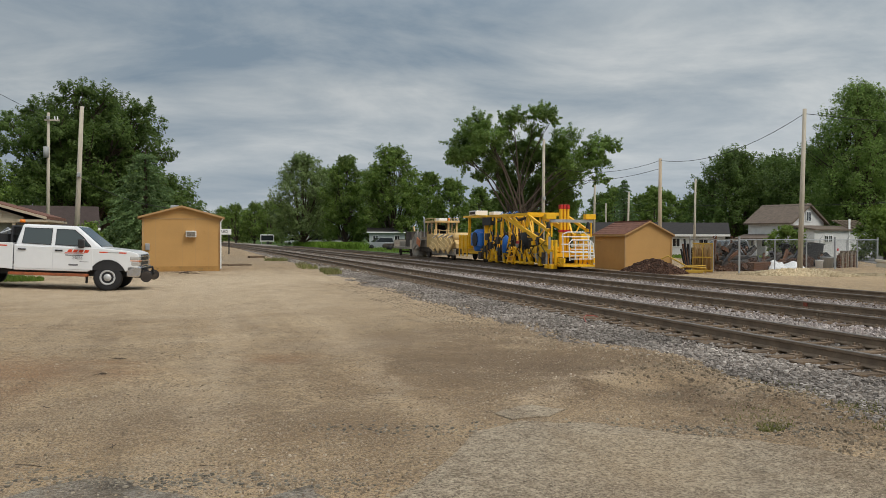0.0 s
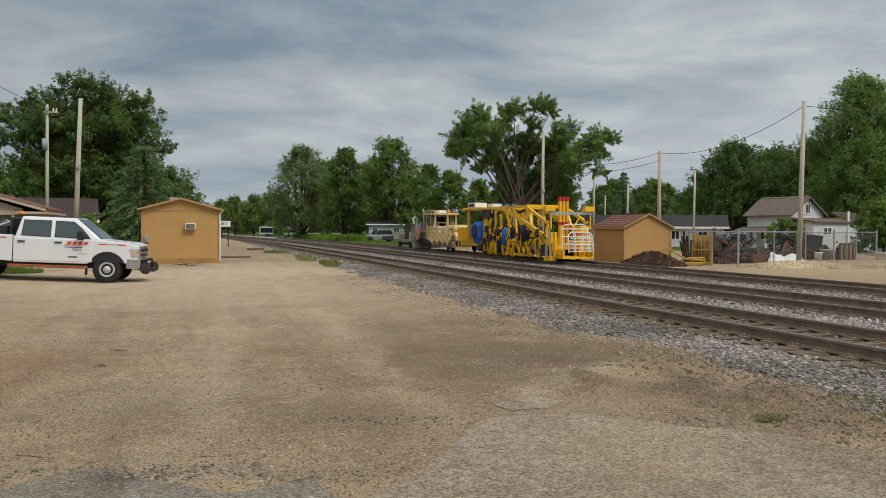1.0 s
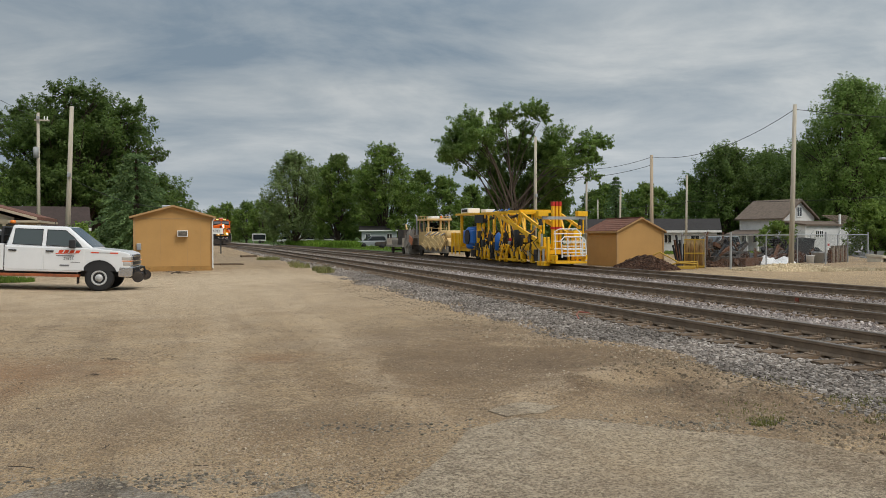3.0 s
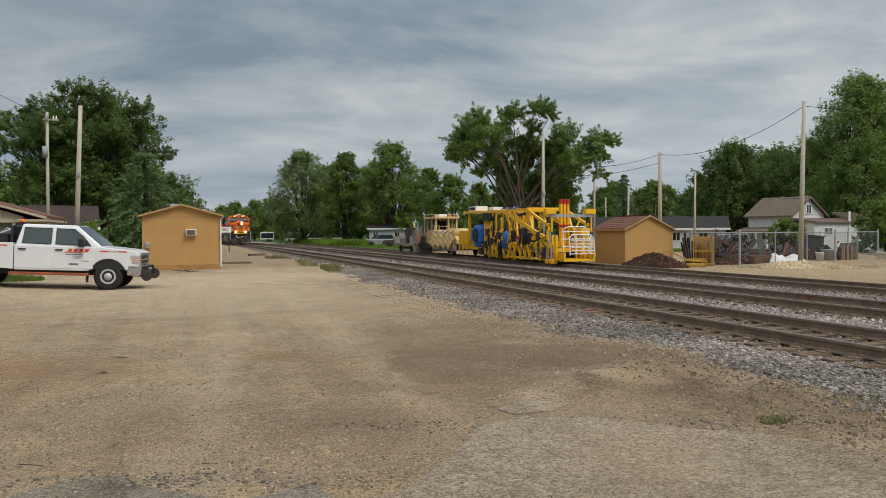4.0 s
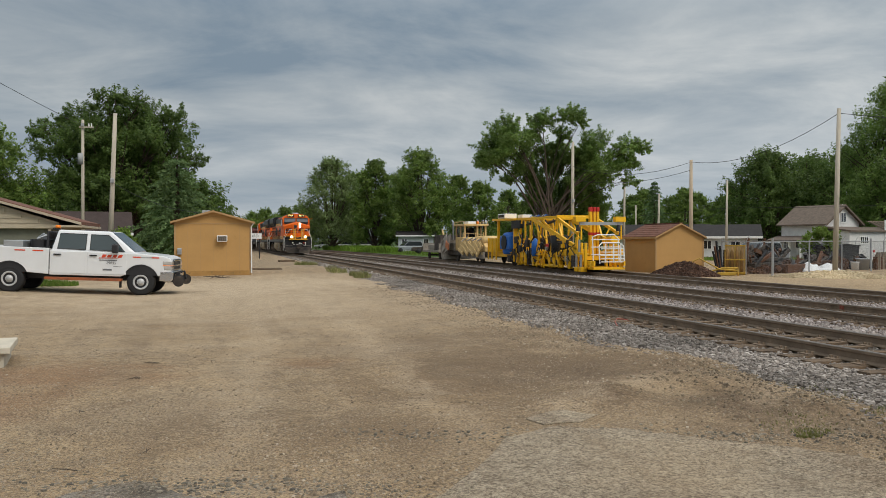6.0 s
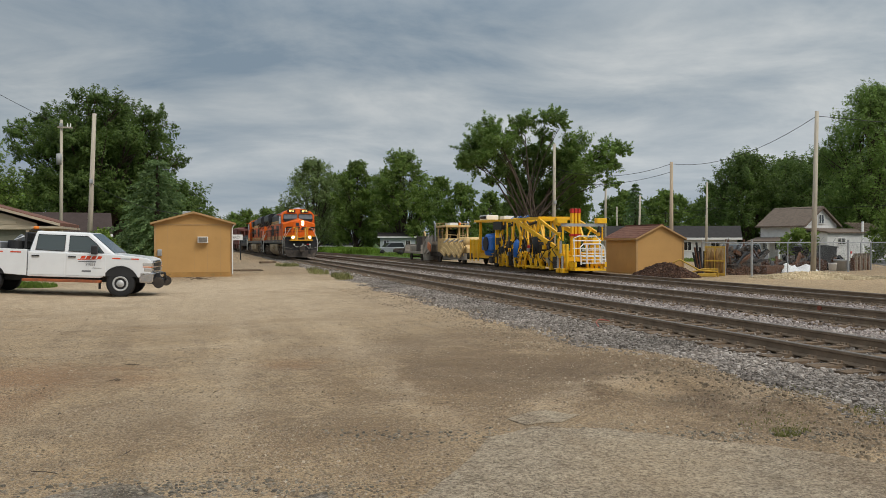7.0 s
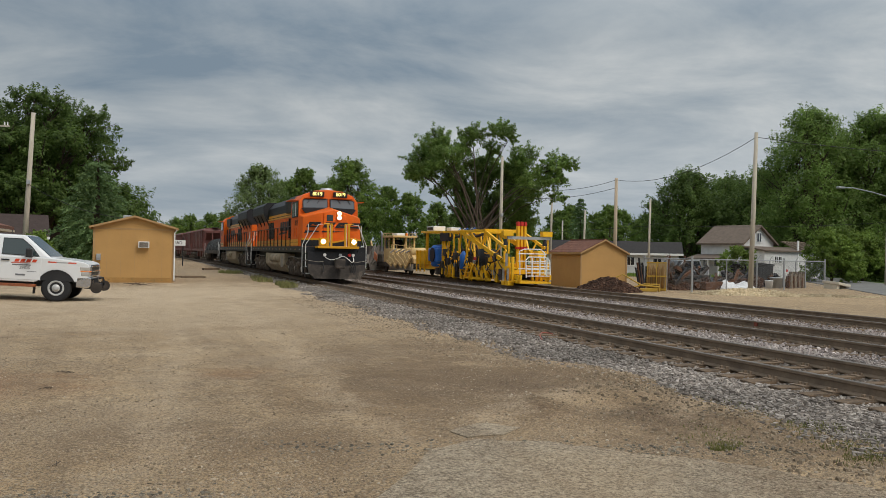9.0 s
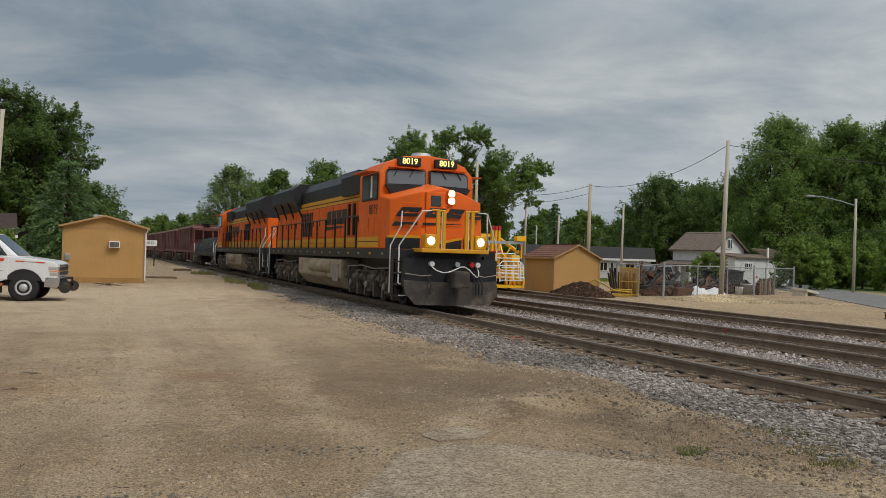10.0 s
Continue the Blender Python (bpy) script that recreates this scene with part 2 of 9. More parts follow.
    left = times(side(sep.outputs[0], -7.5, 1.5, False), side(sep.outputs[1], 27, 3))
    right = side(sep.outputs[0], 52, 3)
    mxm = N("ShaderNodeMath"); mxm.operation = "MAXIMUM"
    L(far, mxm.inputs[0]); L(left, mxm.inputs[1])
    mx2 = N("ShaderNodeMath"); mx2.operation = "MAXIMUM"
    L(mxm.outputs[0], mx2.inputs[0]); L(right, mx2.inputs[1])
    grass = mx(rg(nz(1.2, 6), 0.35, 0.65), (0.035, 0.075, 0.014), (0.085, 0.13, 0.03))
    col = mx(mx2.outputs[0], col, grass)
    L(col, b.inputs["Base Color"])
    b.inputs["Roughness"].default_value = 0.93
    b.inputs["Specular IOR Level"].default_value = 0.2
    h = N("ShaderNodeMath")
    h.operation = "MULTIPLY_ADD"
    L(stone, h.inputs[0])
    h.inputs[1].default_value = 1.4
    h2 = N("ShaderNodeMath")
    h2.operation = "MULTIPLY_ADD"
    L(chip, h2.inputs[0])
    h2.inputs[1].default_value = 0.7
    L(grain, h2.inputs[2])
    L(h2.outputs[0], h.inputs[2])
    bp = N("ShaderNodeBump")
    bp.inputs["Strength"].default_value, bp.inputs["Distance"].default_value = 0.74, 0.024
    L(h.outputs[0], bp.inputs["Height"])
    L(bp.outputs[0], b.inputs["Normal"])
    return m


CHALK = (0.72, 0.56, 0.385)
TAN, PALE, GREYDIRT, BROWN, DARK, RUSTY = (0.49, 0.338, 0.19), (0.62, 0.448, 0.268), (0.385, 0.288, 0.192), (0.24, 0.158, 0.09), (0.15, 0.095, 0.056), (0.30, 0.15, 0.07)
BLOTCHES = ((0.6, 23, 6.5, CHALK, 0.55), (-3.0, 29, 6.0, CHALK, 0.75), (2.2, 33, 5.5, CHALK, 0.8), (3.4, 40, 3.5, CHALK, 0.5), (3.8, 8.5, 3.2, BROWN, 0.55), (4.3, 10.2, 2.0, DARK, 0.8), (4.9, 13.5, 1.6, DARK, 0.65), (3.3, 11.5, 1.3, BROWN, 0.6), (-1.8, 11.0, 1.3, RUSTY, 0.7),
            (-2.4, 9.0, 1.0, RUSTY, 0.6), (1.25, 11.3, 0.55, RUSTY, 0.55), (5.0, 7.3, 0.8, DARK, 0.75), (3.9, 8.1, 0.5, DARK, 0.6), (4.7, 8.3, 0.55, PALE, 0.5), (2.2, 12.5, 1.1, GREYDIRT, 0.6),
            (-0.4, 8.4, 1.2, GREYDIRT, 0.6), (2.6, 9.0, 1.0, BROWN, 0.6), (0.0, 7.2, 1.0, BROWN, 0.45), (5.4, 6.2, 1.2, DARK, 0.6), (1.3, 7.0, 0.9, BROWN, 0.5), (5.6, 10.5, 1.5, BROWN, 0.6), (26, 28, 6, PALE, 0.6), (4, 62, 12, GREYDIRT, 0.85))
RUTS = ((1.95, 6.5, 2.4, 14.5, 0.20, CHALK, 0.5), (2.4, 13.0, 2.6, 26.0, 0.35, CHALK, 0.5), (0.0, 5.2, 0.3, 11.0, 0.22, CHALK, 0.5), (0.3, 10.5, 1.1, 20.0, 0.3, CHALK, 0.55),
        (0.6, 6.4, 1.0, 12.0, 0.26, DARK, 0.35), (1.35, 6.0, 1.6, 15.0, 0.2, BROWN, 0.6), (-1.2, 7.0, -1.0, 12.5, 0.25, BROWN, 0.6), (2.85, 8.6, 3.2, 15.0, 0.3, DARK, 0.5),
        (3.0, 7.3, 4.1, 8.4, 0.16, CHALK, 0.75), (4.1, 8.4, 5.6, 9.2, 0.2, CHALK, 0.6), (4.6, 7.4, 5.4, 8.2, 0.25, DARK, 0.7), (4.0, 9.2, 5.6, 11.0, 0.4, DARK, 0.6), (5.2, 7.0, 5.9, 8.0, 0.2, CHALK, 0.5),
        (-4.0, 16.0, 5.0, 18.5, 0.35, BROWN, 0.35), (-5.0, 13.0, 2.0, 14.0, 0.3, CHALK, 0.4))
M_DIRT = ground_material("packed_dirt", TAN, PALE, GREYDIRT, BLOTCHES, RUTS)
M_APRON = ground_material("gritty_old_asphalt", (0.50, 0.405, 0.29), (0.575, 0.465, 0.335), (0.43, 0.35, 0.258), ((4.6, 4.9, 0.7, BROWN, 0.5), (3.2, 5.4, 0.8, PALE, 0.35), (2.4, 4.2, 0.9, GREYDIRT, 0.6)))
M_PATCH = ground_material("dark_broken_asphalt", (0.24, 0.215, 0.18), (0.42, 0.385, 0.33), (0.13, 0.115, 0.10), ((-0.45, 5.75, 0.25, (0.045, 0.04, 0.036), 0.75), (0.65, 5.4, 0.15, (0.06, 0.05, 0.045), 0.6)))
M_BALLAST = island("crushed_granite", (0.12, 0.10, 0.085), (0.31, 0.27, 0.235), extra=(0.44, 0.40, 0.36))
M_BED = mat("ballast_fines", (0.27, 0.232, 0.20), 0.95, var=0.35, scale=5, bump=0.8, bscale=28)
M_RAIL = mat("weathered_rail_steel", (0.20, 0.145, 0.10), 0.8, 0.0, var=0.3, scale=3, bscale=30)
M_RAILTOP = mat("worn_rail_head", (0.20, 0.17, 0.145), 0.55, 0.6, var=0.2, bump=0.05)
M_TIE = mat("creosoted_timber", (0.15, 0.105, 0.07), 0.9, var=0.35, scale=4, bump=0.6, bscale=22, stretch=(1, 6, 6), dirt=(0.23, 0.155, 0.095), amount=0.45, rand=0.5)
M_TAN = mat("tan_painted_board", (0.47, 0.27, 0.095), 0.75, var=0.07, scale=0.9, bump=0.12, bscale=14, dirt=(0.34, 0.18, 0.06), amount=0.06)
M_TANTRIM = mat("tan_trim", (0.41, 0.25, 0.11), 0.7, var=0.08)
M_SHINGLE = mat("brown_shingle", (0.17, 0.075, 0.05), 0.9, var=0.3, scale=5, bump=0.5, bscale=30)
M_GREYROOF = mat("grey_shingle", (0.15, 0.115, 0.09), 0.9, var=0.25, scale=4, bump=0.5, bscale=25)
M_DARKROOF = mat("dark_shingle", (0.03, 0.026, 0.025), 0.9, var=0.25, scale=4)
M_WHITE = mat("white_paint", (0.78, 0.78, 0.76), 0.5, var=0.05, bump=0.04)
M_SIDING = mat("white_clapboard", (0.66, 0.66, 0.65), 0.65, var=0.08, bump=0.1, dirt=(0.45, 0.43, 0.38), amount=0.08)
M_POLE = mat("weathered_pole_wood", (0.47, 0.42, 0.34), 0.9, var=0.22, scale=2, bump=0.5, bscale=20, stretch=(6, 6, 0.5))
M_POLELIGHT = mat("new_pole_wood", (0.46, 0.365, 0.265), 0.9, var=0.2, scale=2, bump=0.5, bscale=20, stretch=(6, 6, 0.5))
M_CAN = mat("grey_enamel", (0.30, 0.31, 0.31), 0.6, var=0.12)
M_STEEL = mat("galvanised_steel", (0.42, 0.43, 0.44), 0.5, 0.75, var=0.12)
M_BLACK = mat("black_rubber", (0.018, 0.018, 0.019), 0.75, var=0.25)
M_CABLE = mat("cable_black", (0.02, 0.02, 0.022), 0.6)
M_ORANGE = mat("loco_orange", (0.72, 0.122, 0.006), 0.5, var=0.1, scale=1.2, bump=0.03, dirt=(0.36, 0.09, 0.025), amount=0.12, dscale=2.2, spec=0.3)
M_LBLACK = mat("loco_black", (0.014, 0.014, 0.016), 0.5, var=0.3, dirt=(0.07, 0.055, 0.045), amount=0.12)
M_LYELLOW = mat("loco_yellow", (0.66, 0.31, 0.012), 0.4, var=0.08, dirt=(0.4, 0.2, 0.04), amount=0.08)
M_GRIME = mat("road_grime", (0.055, 0.045, 0.038), 0.85, var=0.35, scale=3, bump=0.3, dirt=(0.14, 0.11, 0.085), amount=0.25)
M_TANK = mat("dusty_grey_tank", (0.27, 0.24, 0.20), 0.7, var=0.2, dirt=(0.16, 0.12, 0.09), amount=0.3)
M_MOW = mat("machine_yellow", (0.84, 0.46, 0.014), 0.42, var=0.1, scale=2, bump=0.04, dirt=(0.34, 0.17, 0.03), amount=0.12, dscale=5)
M_BLUE = mat("blue_tank_paint", (0.02, 0.14, 0.50), 0.4, var=0.1)
M_REDP = mat("red_paint", (0.50, 0.025, 0.02), 0.45, var=0.1)
M_BARK = mat("bark", (0.085, 0.062, 0.045), 0.95, var=0.3, scale=3, bump=0.8, bscale=18, stretch=(4, 4, 0.7))
M_LEAF = island("maple_leaves", (0.105, 0.175, 0.036), (0.215, 0.305, 0.066), 0.5, extra=(0.27, 0.34, 0.09), translucent=0.58)
M_SILVER_LEAF = island("silver_maple_leaves", (0.12, 0.20, 0.045), (0.23, 0.335, 0.085), 0.5, extra=(0.29, 0.37, 0.12), translucent=0.6)
M_LEAFD = island("dark_leaves", (0.08, 0.135, 0.034), (0.16, 0.235, 0.058), 0.5, translucent=0.56)
M_ELM = island("elm_leaves", (0.13, 0.185, 0.06), (0.225, 0.295, 0.105), 0.5, extra=(0.27, 0.33, 0.14), translucent=0.5)
M_LEAFL = island("light_leaves", (0.11, 0.18, 0.028), (0.21, 0.30, 0.055), 0.6, extra=(0.26, 0.33, 0.08), translucent=0.4)
M_NEEDLE = island("spruce_needles", (0.095, 0.16, 0.06), (0.19, 0.275, 0.105), 0.65, translucent=0.4)
M_CONC = mat("concrete", (0.56, 0.50, 0.40), 0.9, var=0.15, scale=3, bump=0.4)
M_ROAD = mat("road_asphalt", (0.165, 0.16, 0.15), 0.9, var=0.15, scale=0.8, bump=0.4)
M_PANE = glass("window_pane", (0.02, 0.024, 0.028))
M_SPOIL = island("pale_gravel", (0.36, 0.28, 0.17), (0.62, 0.52, 0.36))


# ---- mesh helpers ----
def box(bm, x0, x1, y0, y1, z0, z1, m=None, bev=0.0):
    """A box between two corners; m turns or moves it; bev rounds its edges."""
    r = bmesh.ops.create_cube(bm, size=1.0)
    vs = r["verts"]
    t = Matrix.Translation(((x0 + x1) / 2, (y0 + y1) / 2, (z0 + z1) / 2)) @ Matrix.Diagonal((abs(x1 - x0), abs(y1 - y0), abs(z1 - z0), 1))
    bmesh.ops.transform(bm, matrix=(m @ t) if m else t, verts=vs)
    if bev:
        es = list({e for v in vs for e in v.link_edges})
        bmesh.ops.bevel(bm, geom=es, offset=bev, segments=2, profile=0.6, affect="EDGES", clamp_overlap=True)
    return bm


def cyl(bm, a, c, r0, r1=None, seg=12, caps=True):
    a, c = Vector(a), Vector(c)
    r1 = r0 if r1 is None else r1
    d = c - a
    q = d.to_track_quat("Z", "Y").to_matrix().to_4x4()
    bmesh.ops.create_cone(bm, cap_ends=caps, segments=seg, radius1=r0, radius2=r1, depth=d.length, matrix=Matrix.Translation((a + c) / 2) @ q)
    return bm


def tube(bm, pts, r, seg=6):
    """One round bar along a bent line."""
    pts = [Vector(p) for p in pts]
    n, rings = None, []
    for i, p in enumerate(pts):
        d = (pts[min(i + 1, len(pts) - 1)] - pts[max(i - 1, 0)])
        d = d.normalized() if d.length > 1e-6 else Vector((0, 0, 1))
        n = d.orthogonal() if n is None else n - d * n.dot(d)
        n = n.normalized() if n.length > 1e-4 else d.orthogonal().normalized()
        w = d.cross(n)
        rings.append([bm.verts.new(p + (n * math.cos(2 * math.pi * k / seg) + w * math.sin(2 * math.pi * k / seg)) * r) for k in range(seg)])
    for p, q in zip(rings[:-1], rings[1:]):
        for k in range(seg):
            bm.faces.new((p[k], p[(k + 1) % seg], q[(k + 1) % seg], q[k]))
    bm.faces.new(list(reversed(rings[0])))
    bm.faces.new(rings[-1])
    return bm


def prism(bm, pts, axis, lo, hi, m=None, bev=0.0):
    """Extrudes a flat outline along an axis. pts are the two other coordinates, in the order x, y, z."""
    def at(p, h):
        p = list(p)
        p.insert("xyz".index(axis), h)
        return p
    a = [bm.verts.new(at(p, lo)) for p in pts]
    c = [bm.verts.new(at(p, hi)) for p in pts]
    fs = [bm.faces.new(a), bm.faces.new(list(reversed(c)))]
    n = len(pts)
    for i in range(n):
        fs.append(bm.faces.new((a[i], c[i], c[(i + 1) % n], a[(i + 1) % n])))
    bmesh.ops.recalc_face_normals(bm, faces=fs)
    if bev:
        es = list({e for f in fs for e in f.edges})
        vs = bmesh.ops.bevel(bm, geom=es, offset=bev, segments=2, profile=0.6, affect="EDGES", clamp_overlap=True)["verts"]
        a = [v for f in fs if f.is_valid for v in f.verts] + vs
        c = []
    if m:
        bmesh.ops.transform(bm, matrix=m, verts=list(set(a + c)))
    return bm


def beam(bm, a, c, w, h, up=(0, 0, 1)):
    """A square bar from a to c."""
    a, c = Vector(a), Vector(c)
    d = (c - a)
    z = d.normalized()
    x = Vector(up).cross(z)
    if x.length < 1e-4:
        x = Vector((1, 0, 0))
    x.normalize()
    y = z.cross(x)
    m = Matrix((x, y, z)).transposed().to_4x4()
    m.translation = (a + c) / 2
    box(bm, -w / 2, w / 2, -h / 2, h / 2, -d.length / 2, d.length / 2, m)
    return bm


def lathe(bm, prof, m, seg=20):
    """Spins an outline of (radius, along) about the axis z of m."""
    rings = []
    for r, h in prof:
        rings.append([bm.verts.new(m @ Vector((r * math.cos(k * 2 * math.pi / seg), r * math.sin(k * 2 * math.pi / seg), h))) for k in range(seg)])
    for p, q in zip(rings[:-1], rings[1:]):
        for k in range(seg):
            bm.faces.new((p[k], p[(k + 1) % seg], q[(k + 1) % seg], q[k]))
    bm.faces.new(list(reversed(rings[0])))
    bm.faces.new(rings[-1])
    return bm


def part(name, bm, material, parent=None, label="", smooth=False):
    me = bpy.data.meshes.new(name)
    bmesh.ops.recalc_face_normals(bm, faces=bm.faces)
    bm.to_mesh(me)
    bm.free()
    if smooth:
        for p in me.polygons:
            p.use_smooth = True
    me.materials.append(material)
    ob = new(name, me)
    if parent:
        ob.parent = parent
    if label:
        tagged(ob, label)
    return ob


def B():
    return bmesh.new()


def thing(name, m, label, category, group="", kind=""):
    ob = new(name)
    ob.matrix_basis = m
    ob.empty_display_size = 0.2
    return tagged(ob, label, category, group, kind)


def raw(name, verts, faces, material, parent=None, label="", smooth=False):
    me = bpy.data.meshes.new(name)
    me.from_pydata(verts, [], faces)
    me.update()
    me.materials.append(material)
    if smooth:
        for p in me.polygons:
            p.use_smooth = True
    ob = new(name, me)
    if parent:
        ob.parent = parent
    if label:
        tagged(ob, label)
    return ob


def quads(name, V, material, parent=None, label=""):
    """Loose four-cornered pieces: every four rows of V are one."""
    me = bpy.data.meshes.new(name)
    n = len(V)
    me.vertices.add(n)
    me.vertices.foreach_set("co", V.astype(np.float32).ravel())
    me.loops.add(n)
    me.loops.foreach_set("vertex_index", np.arange(n, dtype=np.int32))
    me.polygons.add(n // 4)
    me.polygons.foreach_set("loop_start", np.arange(0, n, 4, dtype=np.int32))
    me.update(calc_edges=True)
    me.materials.append(material)
    ob = new(name, me)
    ob.parent = parent
    return tagged(ob, label) if label else ob


def scattered(name, places, sizes, shapes, material, rng, parent=None):
    """Many small solid pieces in one mesh. places: n x 3; shapes: list of (verts, faces) of unit size."""
    V, F, base = [], [], 0
    pick = rng.integers(0, len(shapes), len(places))
    for k, (vs, fs) in enumerate(shapes):
        idx = np.nonzero(pick == k)[0]
        if not len(idx):
            continue
        n = len(idx)
        a = rng.uniform(0, 2 * np.pi, n)
        c, s = np.cos(a), np.sin(a)
        v = np.repeat(vs[None], n, 0) * rng.uniform(0.7, 1.25, (n, 1, 3)) * sizes[idx][:, None, None]
        x = v[:, :, 0] * c[:, None] - v[:, :, 1] * s[:, None]
        y = v[:, :, 0] * s[:, None] + v[:, :, 1] * c[:, None]
        v = np.stack([x, y, v[:, :, 2]], 2) + places[idx][:, None]
        V.append(v.reshape(-1, 3))
        f = (fs[None] + (np.arange(n) * len(vs))[:, None, None] + base).reshape(-1, fs.shape[1])
        F.append(f)
        base += n * len(vs)
    return raw(name, np.concatenate(V).tolist(), np.concatenate(F).tolist(), material, parent)


def stone_shapes(rng, n=6):
    out = []
    f = np.array([[7, 6, 5, 4], [0, 4, 5, 1], [1, 5, 6, 2], [2, 6, 7, 3], [3, 7, 4, 0]])
    for _ in range(n):
        v = np.array([[-1, -1, -1], [-1, 1, -1], [1, 1, -1], [1, -1, -1], [-1, -1, 1], [-1, 1, 1], [1, 1, 1], [1, -1, 1]]) * 0.5
        v[4:, :2] *= rng.uniform(0.4, 0.85)
        v = v + rng.uniform(-0.2, 0.2, v.shape)
        v[:, 2] *= 0.75
        out.append((v, f))
    return out


# ---- the plan: y runs along the tracks, x across them ----
def bend(y):
    """The tracks leave the straight line in a long, slight curve far off."""
    return -0.00018 * max(0.0, y - 40.0) ** 2


def heading(y):
    return math.degrees(math.atan(2 * 0.00018 * max(0.0, y - 40.0)))


RAIL_TOP = 0.18


# low berms of scraped-up dirt beside the asphalt: place, half-widths, height
HUMPS = ((3.9, 8.25, 0.55, 0.75, 0.10), (3.1, 7.75, 0.5, 0.35, 0.05), (4.75, 8.75, 0.7, 0.6, 0.07), (5.5, 8.3, 0.5, 0.9, 0.07), (4.9, 7.35, 0.5, 0.3, 0.035), (5.6, 6.9, 0.5, 0.3, 0.04))


def lie(x, y):
    """The height of the dirt: small dips, a rise to the left, a shallow cut for the track bed with an uneven rim."""
    z = 0.0
    if -25 < x < 6.6 and -8 < y < 45:
        z = 0.05 * (noise.noise(Vector((x * 0.22, y * 0.22, 0))) - 0.2) * min(1, max(0.12, (y - 6) / 6))
    if -6 < x < 6.6 and 6.9 < y < 22:
        k = min(1, (y - 6.9) / 0.8) * min(1, (22 - y) / 6)
        z += k * (0.022 * noise.noise(Vector((x * 1.2, y * 0.7, 5))) + 0.010 * noise.noise(Vector((x * 3.4, y * 2.6, 8))))
    for cx, cy, rx, ry, h in HUMPS:
        q = ((x - cx) / rx) ** 2 + ((y - cy) / ry) ** 2
        if q < 4:
            z += h * math.exp(-1.6 * q) * (1 + 0.8 * noise.noise(Vector((x * 2.1, y * 2.1, 2))))
    if x < -2.6 and 22 < y < 60:
        z += min(0.3, (-x - 2.6) * 0.042) * min(1, (y - 22) / 5) * min(1, (60 - y) / 15)
    if 5 < x < 20:
        f = (x - (6.15 + 0.5 * noise.noise(Vector((y * 0.45, 7, 0))) + 0.2 * noise.noise(Vector((y * 1.7, 3, 0))))) / 0.6
        g = (20.0 - x) / 0.6
        f = max(0, min(1, f, g))
        z = z * (1 - f) - 0.14 * f * f * (3 - 2 * f)
    return z

TRACKS = {"main_track": 8.925, "second_track": 12.905, "siding": 17.4}

# ---- ground and tracks ----
def ground():
    V, F = [], []
    gx = sorted(set([-900, -500, -250, -120, -60] + [-30 + 1.0 * i for i in range(0, 71)] + [-4 + 0.16 * i for i in range(0, 56)] + [5 + 0.125 * i for i in range(0, 20)] + [19 + 0.25 * i for i in range(0, 8)] + [60, 90, 150, 300, 600, 900]))
    gy = sorted(set([-600, -200, -80, -30] + [-10 + 1.0 * i for i in range(0, 60)] + [3 + 0.25 * i for i in range(0, 100)] + [6.5 + 0.125 * i for i in range(0, 50)] + [55, 65, 80, 110, 160, 250, 400, 700, 1200]))
    for y in gy:
        for x in gx:
            V.append((x, y, lie(x, y)))
    w = len(gx)
    for j in range(len(gy) - 1):
        for i in range(w - 1):
            F.append((j * w + i, j * w + i + 1, (j + 1) * w + i + 1, (j + 1) * w + i))
    raw("ground", V, F, M_DIRT, smooth=True)
    tagged(bpy.data.objects["ground"], "sandy tan packed dirt and gravel rail yard", "ground", kind="structure")


ground()

TRACK_YS = [-60 + 4.0 * i for i in range(26)] + [44 + 5 * i for i in range(64)]


def swept(outline, cx, ys):
    """An outline of (x, z) carried along the line of a track."""
    V, F, n = [], [], len(outline)
    for y in ys:
        V += [(cx + bend(y) + px, y, pz) for px, pz in outline]
    for j in range(len(ys) - 1):
        for k in range(n):
            F.append((j * n + k, (j + 1) * n + k, (j + 1) * n + (k + 1) % n, j * n + (k + 1) % n))
    F.append(tuple(range(n)))
    F.append(tuple(reversed(range((len(ys) - 1) * n, len(ys) * n))))
    return V, F


def ballast_bed():
    prof = [(-2.9, -0.05), (-1.9, -0.03), (1.6, -0.025), (2.3, 0.0), (2.62, -0.025), (5.4, -0.025), (6.2, 0.0), (7.1, -0.025), (10.2, -0.025), (11.3, -0.03), (11.3, -0.1), (-2.9, -0.1)]
    v, f = swept(prof, 8.925, TRACK_YS)
    tagged(raw("ballast_bed", v, f, M_BED, smooth=True), "grey-brown ballast bed under the railway tracks", "track bed", kind="structure")


ballast_bed()


def rail_track(name, cx, first, last, label):
    t = thing(name, Matrix.Identity(4), label, "railway track", kind="structure")
    ys = [y for y in TRACK_YS if first <= y <= last]
    for s in (-0.7525, 0.7525):
        foot = [(-0.07, 0.012), (-0.07, 0.025), (-0.012, 0.05), (-0.012, 0.128), (-0.036, 0.14), (-0.036, 0.172), (0.036, 0.172), (0.036, 0.14), (0.012, 0.128), (0.012, 0.05), (0.07, 0.025), (0.07, 0.012)]
        v, f = swept([(x + s, z) for x, z in foot], cx, ys)
        raw("rail", v, f, M_RAIL, t, "rust-brown steel rail")
        v, f = swept([(x + s, z) for x, z in ((-0.036, 0.1725), (-0.028, RAIL_TOP), (0.028, RAIL_TOP), (0.036, 0.1725))], cx, ys)
        raw("rail_head", v, f, M_RAILTOP, t, "polished running surface of the rail")
    return t


